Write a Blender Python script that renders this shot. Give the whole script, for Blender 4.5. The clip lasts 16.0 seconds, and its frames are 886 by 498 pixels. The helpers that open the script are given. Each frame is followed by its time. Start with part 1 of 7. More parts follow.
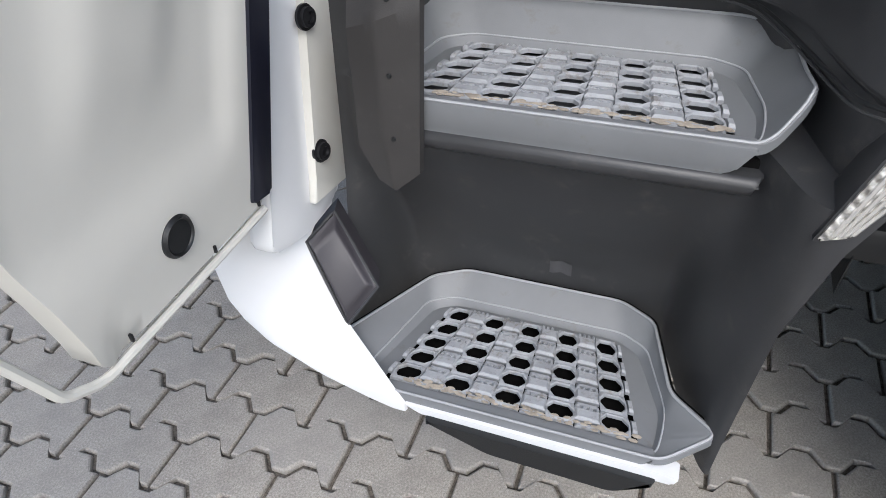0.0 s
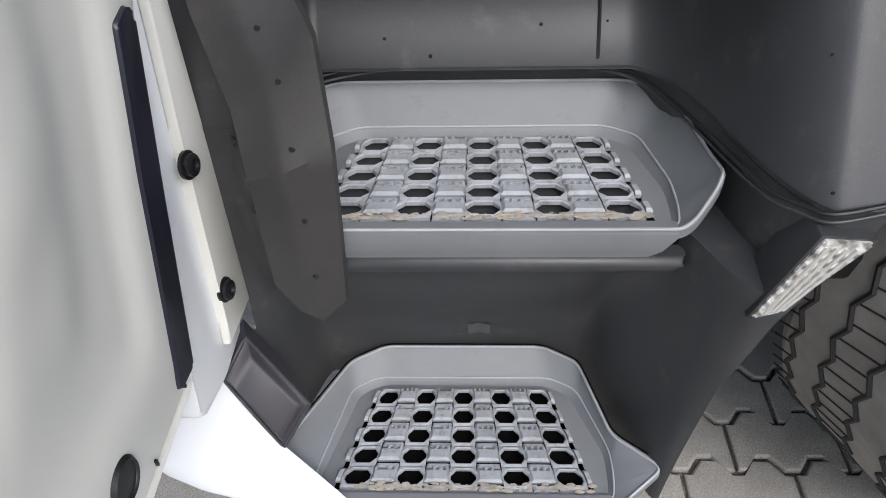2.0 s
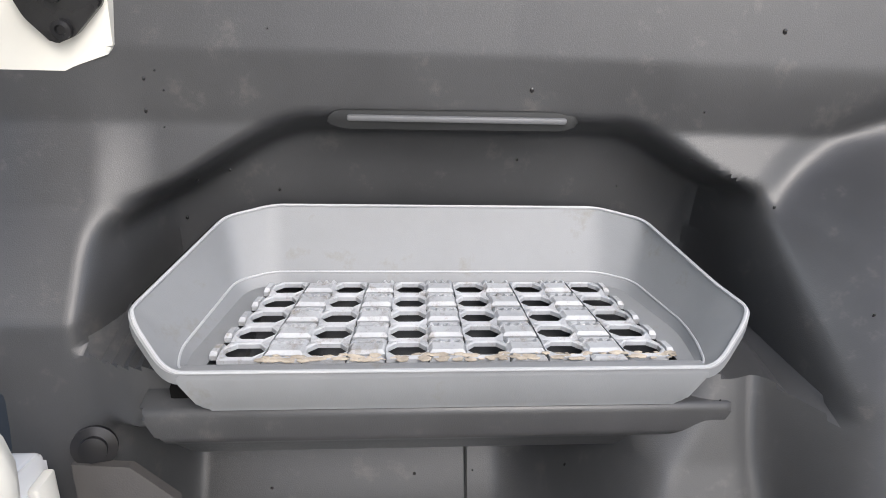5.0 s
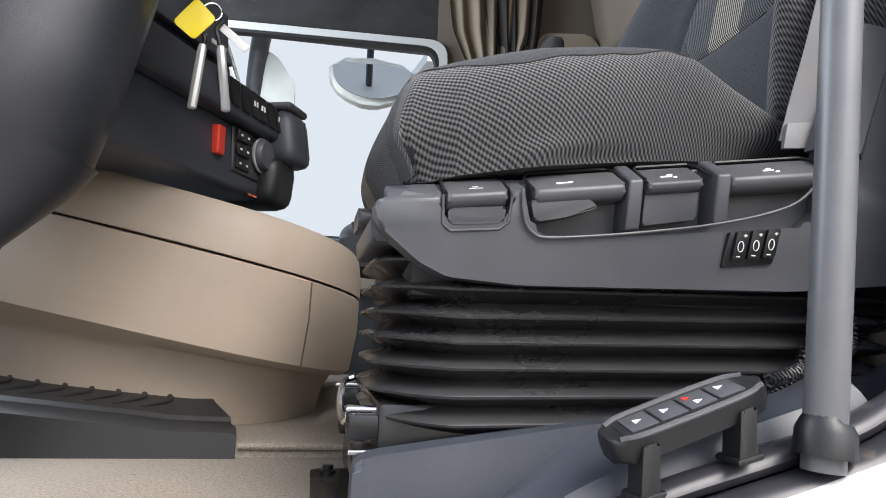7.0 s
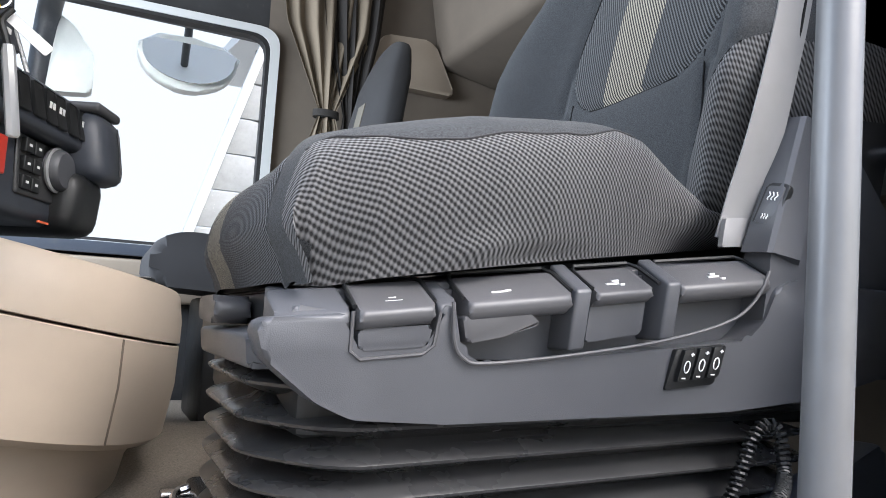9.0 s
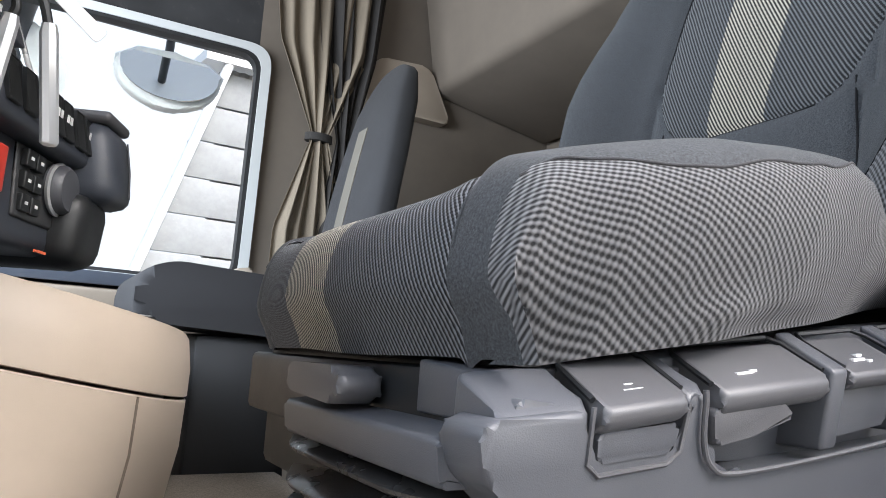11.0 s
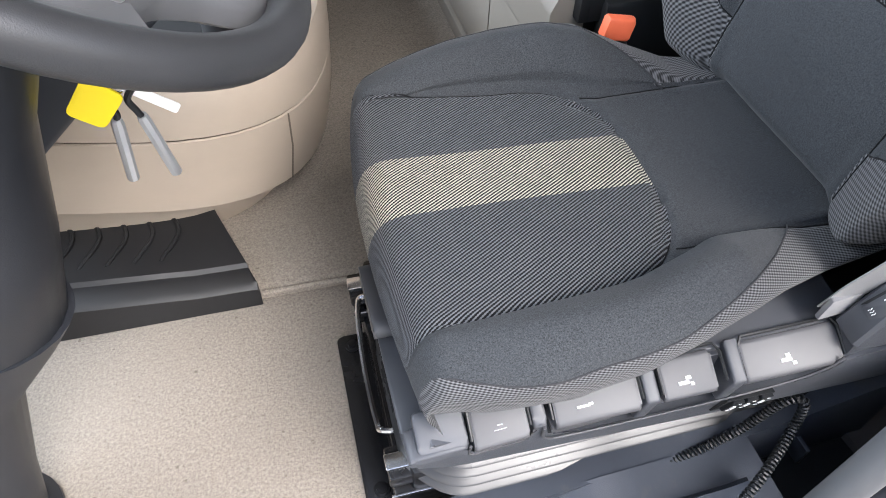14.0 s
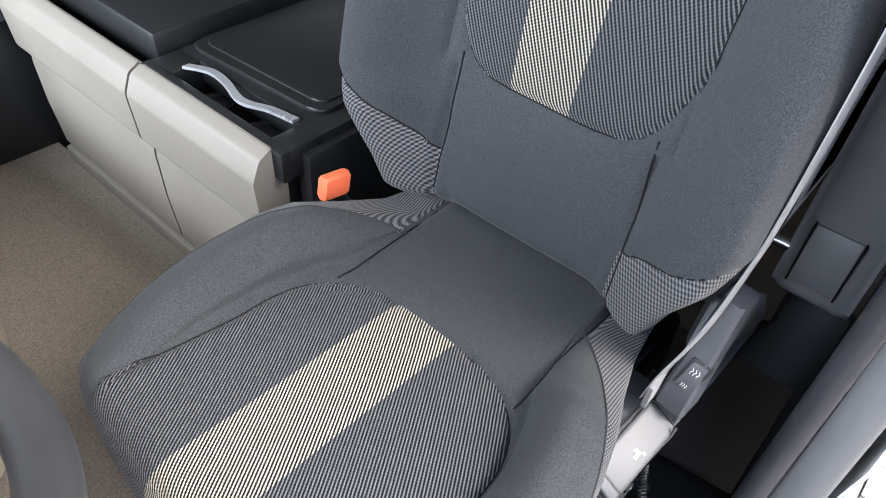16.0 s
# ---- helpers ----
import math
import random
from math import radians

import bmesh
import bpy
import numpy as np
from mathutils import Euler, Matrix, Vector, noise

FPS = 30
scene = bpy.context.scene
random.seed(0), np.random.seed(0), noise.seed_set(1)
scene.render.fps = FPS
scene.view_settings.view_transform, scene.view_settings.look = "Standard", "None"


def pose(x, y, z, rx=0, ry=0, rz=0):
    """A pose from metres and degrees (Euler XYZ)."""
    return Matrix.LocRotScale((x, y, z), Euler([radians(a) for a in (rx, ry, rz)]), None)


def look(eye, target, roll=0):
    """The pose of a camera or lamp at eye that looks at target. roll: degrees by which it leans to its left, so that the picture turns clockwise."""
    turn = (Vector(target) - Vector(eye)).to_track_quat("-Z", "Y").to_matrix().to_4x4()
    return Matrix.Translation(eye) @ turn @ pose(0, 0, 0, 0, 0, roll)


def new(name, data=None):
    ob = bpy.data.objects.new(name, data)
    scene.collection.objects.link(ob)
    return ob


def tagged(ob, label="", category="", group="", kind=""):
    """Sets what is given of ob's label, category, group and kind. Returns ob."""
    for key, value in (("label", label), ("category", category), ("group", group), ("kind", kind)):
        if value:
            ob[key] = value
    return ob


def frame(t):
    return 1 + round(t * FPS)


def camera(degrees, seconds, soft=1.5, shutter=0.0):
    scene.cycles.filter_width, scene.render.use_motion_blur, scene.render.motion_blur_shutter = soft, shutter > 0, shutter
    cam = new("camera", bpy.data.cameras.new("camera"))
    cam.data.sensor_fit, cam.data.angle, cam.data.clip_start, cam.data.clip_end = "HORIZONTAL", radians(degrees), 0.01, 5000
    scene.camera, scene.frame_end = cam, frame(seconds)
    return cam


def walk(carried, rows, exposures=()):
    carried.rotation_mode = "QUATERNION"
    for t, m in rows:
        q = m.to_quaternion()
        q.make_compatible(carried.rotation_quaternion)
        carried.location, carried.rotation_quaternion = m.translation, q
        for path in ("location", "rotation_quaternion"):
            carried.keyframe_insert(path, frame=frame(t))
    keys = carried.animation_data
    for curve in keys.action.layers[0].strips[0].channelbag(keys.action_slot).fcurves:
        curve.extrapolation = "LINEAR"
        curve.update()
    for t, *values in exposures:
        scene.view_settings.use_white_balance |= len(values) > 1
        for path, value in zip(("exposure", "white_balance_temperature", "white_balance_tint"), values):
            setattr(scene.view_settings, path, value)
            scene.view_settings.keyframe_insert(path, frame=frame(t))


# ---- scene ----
cam = camera(65.5, 16.0, 0.9)
PATH = [
    (0, (0.11, -0.584, 1.077), (-0.452, 0.849, -0.199), -2.8),
    (0.5, (0.005, -0.537, 1.067), (-0.201, 0.934, -0.272), -2.0),
    (1, (-0.04, -0.503, 1.093), (-0.136, 0.946, -0.282), -2.0),
    (1.5, (-0.025, -0.49, 1.138), (-0.104, 0.947, -0.25), -2.0),
    (2, (-0.012, -0.475, 1.186), (-0.084, 0.959, -0.207), -2.1),
    (2.5, (-0.012, -0.442, 1.226), (-0.072, 1.008, -0.15), -1.7),
    (3, (0.012, -0.399, 1.256), (-0.043, 1.106, -0.06), -1.6),
    (3.2, (0.024, -0.39, 1.275), (-0.031, 1.138, -0.015), -1.6),
    (5.3, (0.034, -0.399, 1.485), (0.216, 1.45, 0.746), 2.7),
    (5.5, (0.058, -0.4, 1.511), (0.242, 1.499, 0.911), 2.6),
    (6, (0.13, -0.386, 1.576), (0.309, 1.591, 1.33), 2.6),
    (6.4, (0.207, -0.346, 1.633), (0.433, 1.641, 1.635), 2.1),
    (6.5, (0.227, -0.336, 1.646), (0.464, 1.649, 1.705), 2.0),
    (7, (0.294, -0.24, 1.701), (0.652, 1.714, 1.938), 2.1),
    (7.5, (0.315, -0.129, 1.777), (0.841, 1.782, 2.047), 2.3),
    (8, (0.314, -0.089, 1.845), (0.993, 1.773, 2.111), 2.4),
    (8.5, (0.3, -0.081, 1.853), (1.043, 1.762, 2.082), 2.5),
    (9, (0.248, -0.059, 1.828), (1.128, 1.724, 2.047), 2.6),
    (9.5, (0.177, 0.014, 1.811), (1.19, 1.722, 2.049), 2.9),
    (10, (0.128, 0.133, 1.779), (1.214, 1.774, 2.135), 2.9),
    (10.2, (0.12, 0.174, 1.776), (1.213, 1.797, 2.188), 2.8),
    (12.3, (0.349, 0.102, 2.096), (1.029, 1.937, 1.682), 4.3),
    (12.5, (0.379, 0.135, 2.126), (1.024, 1.93, 1.523), 4.3),
    (13, (0.431, 0.188, 2.292), (0.918, 1.755, 1.149), 3.8),
    (13.5, (0.38, 0.145, 2.434), (0.778, 1.507, 1.024), 3.2),
    (14, (0.286, 0.112, 2.512), (0.656, 1.391, 1.02), 2.2),
    (14.5, (0.254, 0.168, 2.521), (0.728, 1.389, 1.01), 1.8),
    (15, (0.249, 0.211, 2.517), (0.989, 1.304, 1.015), 3.0),
    (15.5, (0.275, 0.278, 2.548), (1.218, 1.244, 1.072), 3.8),
    (16, (0.286, 0.326, 2.584), (1.417, 1.247, 1.216), 3.9),
]
walk(cam, [(t, look(eye, target, roll)) for t, eye, target, roll in PATH], [(0, 0.55, 5900, 9), (1.5, 0.48, 5900, 9), (3.2, 0.75, 6150, 9), (5.5, 1.1, 6200, 10), (6.8, 1.22, 6150, 10), (7.5, 1.7, 6100, 10), (8.5, 1.75, 6000, 10), (9.2, 1.74, 6000, 10), (10, 2.08, 6000, 10), (12.3, 1.32, 6150, 10), (13.2, 1.62, 6150, 10), (14, 1.68, 5950, 10), (15, 1.55, 5900, 10), (16, 2.1, 6050, 10)])

# ---- world, sun ----
world = bpy.data.worlds.new("sky")
scene.world = world
world.use_nodes = True
_wn = world.node_tree.nodes
_sky = _wn.new("ShaderNodeTexSky")
_sky.sky_type = "NISHITA"
_sky.sun_disc = False
_sky.sun_elevation = radians(48)
_sky.sun_rotation = radians(155)
_sky.dust_density = 4.0
_sky.air_density = 1.2
world.node_tree.links.new(_sky.outputs[0], _wn["Background"].inputs[0])
_wn["Background"].inputs[1].default_value = 0.15
sun = new("sun", bpy.data.lights.new("sun", "SUN"))
sun.data.energy, sun.data.angle, sun.data.color = 0.95, radians(30), (1.0, 0.98, 0.96)
sun.matrix_world = look((1.4, -3.0, 4.4), (0, 0, 0.8))


# daylight through the windscreen
screen = new("windscreen_daylight", bpy.data.lights.new("windscreen_daylight", "AREA"))
screen.data.shape, screen.data.size, screen.data.size_y, screen.data.energy = "RECTANGLE", 2.2, 0.9, 29.0
screen.data.color = (0.93, 0.97, 1.0)
screen.matrix_world = look((-0.78, 1.55, 2.68), (1.2, 1.5, 2.2))

# ---- node materials ----
class Tree:
    """A small helper for node materials."""

    def __init__(self, name):
        self.mat = bpy.data.materials.new(name)
        self.mat.use_nodes = True
        self.nt = self.mat.node_tree
        self.bsdf = self.nt.nodes["Principled BSDF"]
        self.co = self.nt.nodes.new("ShaderNodeTexCoord").outputs["Object"]
        self.xyz = None

    def link(self, a, b):
        self.nt.links.new(a, b)

    def put(self, socket, value):
        if isinstance(value, bpy.types.NodeSocket):
            self.link(value, socket)
        else:
            socket.default_value = value

    def m(self, op, a, b=0.0, c=0.0):
        n = self.nt.nodes.new("ShaderNodeMath")
        n.operation = op
        for s, v in zip(n.inputs, (a, b, c)):
            self.put(s, v)
        return n.outputs[0]

    def axis(self, i):
        if self.xyz is None:
            n = self.nt.nodes.new("ShaderNodeSeparateXYZ")
            self.link(self.co, n.inputs[0])
            self.xyz = n.outputs
        return self.xyz[i]

    def noise(self, scale, detail=4.0, rough=0.6, stretch=(1, 1, 1)):
        n = self.nt.nodes.new("ShaderNodeTexNoise")
        n.inputs["Scale"].default_value = scale
        n.inputs["Detail"].default_value = detail
        n.inputs["Roughness"].default_value = rough
        if stretch != (1, 1, 1):
            mp = self.nt.nodes.new("ShaderNodeMapping")
            mp.inputs["Scale"].default_value = stretch
            self.link(self.co, mp.inputs[0])
            self.link(mp.outputs[0], n.inputs["Vector"])
        else:
            self.link(self.co, n.inputs["Vector"])
        return n.outputs["Fac"]

    def ramp(self, fac, lo, hi, a=0.0, b=1.0):
        n = self.nt.nodes.new("ShaderNodeMapRange")
        n.inputs["From Min"].default_value, n.inputs["From Max"].default_value = lo, hi
        n.inputs["To Min"].default_value, n.inputs["To Max"].default_value = a, b
        self.link(fac, n.inputs["Value"])
        return n.outputs[0]

    def smooth(self, fac, lo, hi, a=0.0, b=1.0):
        s = self.ramp(fac, lo, hi, a, b)
        s.node.interpolation_type = "SMOOTHSTEP"
        return s

    def mix(self, fac, a, b):
        n = self.nt.nodes.new("ShaderNodeMix")
        n.data_type = "RGBA"
        self.put(n.inputs[0], fac)
        for s, v in ((n.inputs[6], a), (n.inputs[7], b)):
            if isinstance(v, tuple):
                v = (*v[:3], 1.0)
            self.put(s, v)
        return n.outputs[2]

    def bump(self, height, strength=0.2, distance=0.002):
        n = self.nt.nodes.new("ShaderNodeBump")
        n.inputs["Strength"].default_value, n.inputs["Distance"].default_value = strength, distance
        self.link(height, n.inputs["Height"])
        self.link(n.outputs[0], self.bsdf.inputs["Normal"])

    def done(self, colour, rough, metal=0.0, spec=0.5):
        c = (*colour[:3], 1.0) if isinstance(colour, tuple) else colour
        self.put(self.bsdf.inputs["Base Color"], c)
        self.put(self.bsdf.inputs["Roughness"], rough)
        self.bsdf.inputs["Metallic"].default_value = metal
        self.bsdf.inputs["Specular IOR Level"].default_value = spec
        return self.mat


def surface(name, colour, rough=0.5, metal=0.0, grain=400.0, bump=0.15, vary=0.12, wear=6.0, dirt=None, spec=0.5):
    """A plain material with fine grain and broad, faint wear."""
    t = Tree(name)
    fine, broad = t.noise(grain, 3.0), t.noise(wear, 5.0, 0.65)
    dark = tuple(c * (1 - vary) for c in colour)
    light = tuple(min(1.0, c * (1 + vary)) for c in colour)
    col = t.mix(t.ramp(broad, 0.3, 0.7), dark, light)
    if dirt:
        spots = t.ramp(t.noise(wear * 4, 6.0, 0.7), 0.58, 0.72)
        col = t.mix(t.m("MULTIPLY", spots, 0.6), col, dirt)
    t.bump(fine, bump, 0.0008)
    r = t.ramp(broad, 0.25, 0.75, max(0.02, rough - 0.07), min(1.0, rough + 0.07))
    return t.done(col, r, metal, spec)


M = {}
M["plastic_dark"] = surface("dark_grey_plastic", (0.039, 0.040, 0.0425), 0.40, grain=900, bump=0.25, vary=0.20, dirt=(0.09, 0.085, 0.08))
M["plastic_inset"] = surface("grey_violet_plastic", (0.040, 0.037, 0.043), 0.45, grain=900, bump=0.2, vary=0.1)
M["plastic_black"] = surface("black_plastic", (0.011, 0.012, 0.013), 0.45, grain=900, bump=0.2)
M["plastic_navy"] = surface("dark_blue_grey_plastic", (0.044, 0.050, 0.063), 0.42, grain=900, bump=0.25, vary=0.15, dirt=(0.07, 0.07, 0.07))
M["plastic_seat"] = surface("charcoal_seat_plastic", (0.068, 0.071, 0.080), 0.40, grain=1200, bump=0.25)
M["plastic_lever"] = surface("grey_lever_plastic", (0.074, 0.074, 0.079), 0.43, grain=1200, bump=0.2)
M["step_grey"] = surface("step_grey_plastic", (0.182, 0.190, 0.20), 0.5, grain=900, bump=0.2, vary=0.1, dirt=(0.14, 0.13, 0.11))
M["step_light"] = surface("pale_step_edge", (0.34, 0.35, 0.365), 0.4, grain=900, bump=0.15, vary=0.15)
M["white"] = surface("white_paint", (0.74, 0.75, 0.76), 0.18, grain=900, bump=0.02, vary=0.02)
M["cream"] = surface("cream_paint", (0.66, 0.65, 0.60), 0.38, grain=900, bump=0.02, vary=0.03)
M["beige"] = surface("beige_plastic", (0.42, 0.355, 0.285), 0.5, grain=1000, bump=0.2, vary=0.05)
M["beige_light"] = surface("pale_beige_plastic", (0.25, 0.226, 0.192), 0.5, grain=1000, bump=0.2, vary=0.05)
M["seam_brown"] = surface("brown_seam", (0.13, 0.105, 0.08), 0.7, bump=0.05)
M["lining"] = surface("beige_headlining", (0.175, 0.148, 0.12), 0.9, grain=1500, bump=0.3, vary=0.08)
M["rubber"] = surface("black_rubber", (0.016, 0.016, 0.017), 0.6, grain=600, bump=0.25, vary=0.25)
M["flap"] = surface("dusty_flap_rubber", (0.036, 0.034, 0.033), 0.55, grain=600, bump=0.3, vary=0.25, dirt=(0.065, 0.062, 0.056))
M["stripe_dim"] = surface("pale_seat_stripe", (0.15, 0.138, 0.115), 0.9, grain=900, bump=0.3)
M["seal"] = surface("door_seal_rubber", (0.030, 0.030, 0.036), 0.38, grain=600, bump=0.1, vary=0.25, dirt=(0.16, 0.13, 0.10))
M["strip"] = surface("dark_blue_seal_strip", (0.010, 0.011, 0.022), 0.35, grain=700, bump=0.1)
M["drop"] = surface("dark_wet_drop", (0.010, 0.010, 0.011), 0.08, bump=0.0)
M["steel"] = surface("satin_grey_steel", (0.30, 0.31, 0.32), 0.38, 0.7, grain=900, bump=0.05)
M["black_metal"] = surface("black_enamelled_metal", (0.012, 0.012, 0.013), 0.25, 0.0, grain=500, bump=0.05)
M["chrome"] = surface("bright_metal", (0.72, 0.72, 0.74), 0.18, 1.0, grain=700, bump=0.03)
M["bolt"] = surface("blackened_bolt_steel", (0.02, 0.02, 0.022), 0.32, 0.5, grain=700, bump=0.1)
M["tyre"] = surface("dusty_tyre_rubber", (0.25, 0.23, 0.205), 0.85, grain=300, bump=0.5, vary=0.3, dirt=(0.33, 0.30, 0.26))
M["white_print"] = surface("white_print", (0.78, 0.78, 0.78), 0.5, bump=0.02)
M["red_plastic"] = surface("red_plastic", (0.62, 0.05, 0.03), 0.35, bump=0.05)
M["orange_plastic"] = surface("orange_red_plastic", (0.80, 0.16, 0.07), 0.4, bump=0.05)
M["yellow"] = surface("yellow_plastic", (0.85, 0.66, 0.0), 0.4, bump=0.05, vary=0.03)
M["floor_brown"] = surface("dull_brown_floor", (0.085, 0.072, 0.062), 0.8, grain=400, bump=0.3)
M["belt"] = surface("grey_belt_webbing", (0.245, 0.243, 0.247), 0.75, grain=1500, bump=0.4)
M["quilt"] = surface("grey_quilted_fabric", (0.26, 0.26, 0.24), 0.9, grain=900, bump=0.4)
M["wheel_leather"] = surface("dark_grey_soft_plastic", (0.035, 0.036, 0.039), 0.42, grain=900, bump=0.25)
M["wheel_grey"] = surface("smooth_grey_spoke_plastic", (0.10, 0.102, 0.108), 0.45, grain=900, bump=0.1)
M["worn_knob"] = surface("scuffed_grey_plastic", (0.095, 0.10, 0.108), 0.6, grain=600, bump=0.3, vary=0.4)
M["column_plastic"] = surface("grained_black_blue_plastic", (0.019, 0.021, 0.026), 0.42, grain=700, bump=0.25)
M["mat_rubber"] = surface("black_mat_rubber", (0.011, 0.011, 0.012), 0.5, grain=700, bump=0.25)
M["silver"] = surface("silver_plastic", (0.48, 0.49, 0.50), 0.30, 0.5, grain=900, bump=0.05)
M["tray_black"] = surface("matt_black_tray", (0.014, 0.014, 0.015), 0.42, grain=900, bump=0.2)
M["mirror_shell"] = surface("mirror_housing", (0.42, 0.43, 0.40), 0.4, bump=0.05)
M["warehouse"] = surface("grey_corrugated_cladding", (0.26, 0.27, 0.27), 0.6, grain=20, bump=0.1)
M["bellows"] = surface("black_bellows_rubber", (0.032, 0.032, 0.033), 0.29, grain=500, bump=0.06)
M["pole_grey"] = surface("grey_coated_steel", (0.135, 0.138, 0.145), 0.42, 0.2, grain=900, bump=0.05)
# near-black without sheen: shade of holes and wells put into colour, also joints
M["void"] = surface("black_gap_shade", (0.004, 0.004, 0.004), 0.9, bump=0.0, spec=0.1)
M["white_trim"] = surface("white_frame_trim", (0.60, 0.62, 0.62), 0.35, bump=0.03, vary=0.03)


def carpet(name, colour, speck):
    t = Tree(name)
    fine, mid, broad = t.noise(220, 6.0, 0.85), t.noise(150, 4.0, 0.7), t.noise(4, 5.0)
    col = t.mix(t.ramp(fine, 0.35, 0.65), tuple(c * 0.5 for c in colour), tuple(c * 1.25 for c in colour))
    col = t.mix(t.ramp(broad, 0.35, 0.7, 0, 0.35), col, tuple(c * 0.75 for c in colour))
    col = t.mix(t.ramp(t.noise(75, 2.0), 0.70, 0.74, 0, 0.7), col, speck)
    t.bump(t.m("ADD", fine, mid), 0.6, 0.002)
    return t.done(col, 0.95, 0, 0.2)


M["carpet"] = carpet("beige_carpet", (0.325, 0.284, 0.238), (0.13, 0.11, 0.09))


def fabric_plain(name, colour):
    t = Tree(name)
    w = t.noise(1400, 3.0, 0.8)
    broad = t.noise(9, 5.0)
    col = t.mix(t.ramp(w, 0.35, 0.7), tuple(c * 0.7 for c in colour), tuple(c * 1.25 for c in colour))
    col = t.mix(t.ramp(broad, 0.35, 0.7, 0, 0.3), col, tuple(c * 0.7 for c in colour))
    lint = t.ramp(t.noise(260, 2.0), 0.76, 0.79, 0, 0.35)
    col = t.mix(lint, col, (0.2, 0.2, 0.2))
    t.bump(w, 0.4, 0.0008)
    t.bsdf.inputs["Sheen Weight"].default_value = 0.06
    t.bsdf.inputs["Sheen Roughness"].default_value = 0.5
    return t.done(col, 0.92, 0, 0.15)


def fabric_parts(t):
    """The three cloths of the seat: plain knit, twill insert in two colours, and coarse net; each with its height."""
    w = t.noise(620, 4.0, 0.85)
    broad = t.noise(9, 5.0)
    base = (0.043, 0.046, 0.050)
    plain = t.mix(t.ramp(w, 0.35, 0.7), tuple(c * 0.35 for c in base), tuple(c * 1.8 for c in base))
    plain = t.mix(t.ramp(broad, 0.35, 0.7, 0, 0.3), plain, tuple(c * 0.72 for c in base))
    plain = t.mix(t.ramp(t.noise(260, 2.0), 0.77, 0.80, 0, 0.3), plain, (0.2, 0.2, 0.2))
    return w, plain


def thread(t, way, pitch, wobble=None, top=9.0):
    """A wave across the cloth along a direction; above the height top the cloth lies flat."""
    u = t.m("ADD", t.m("ADD", t.m("MULTIPLY", t.axis(0), way[0]), t.m("MULTIPLY", t.axis(1), way[1])), t.m("MULTIPLY", t.m("MINIMUM", t.axis(2), top), way[2]))
    if wobble is not None:
        u = t.m("ADD", u, t.m("MULTIPLY", wobble, 0.0009))
    return t.m("SINE", t.m("MULTIPLY", u, 2 * math.pi / pitch))


def net_cloth(t, dy, pitch, ribs, cross):
    """Coarse ribbed net that runs on round the corners; dy: distance from the seat's middle. ribs, cross: how the two sets of threads step along x, dy and z."""
    a, b = (t.m("SINE", t.m("MULTIPLY", t.m("ADD", t.m("ADD", t.m("MULTIPLY", t.axis(0), p), t.m("MULTIPLY", dy, q)), t.m("MULTIPLY", t.axis(2), r)), 2 * math.pi / pitch)) for p, q, r in (ribs, cross))
    h = t.m("ADD", 0.9, t.m("ADD", t.m("MULTIPLY", a, 0.54), t.m("MULTIPLY", b, 0.32)))
    return h, t.mix(t.ramp(h, 0.35, 1.6), (0.016, 0.016, 0.017), (0.170, 0.170, 0.176))


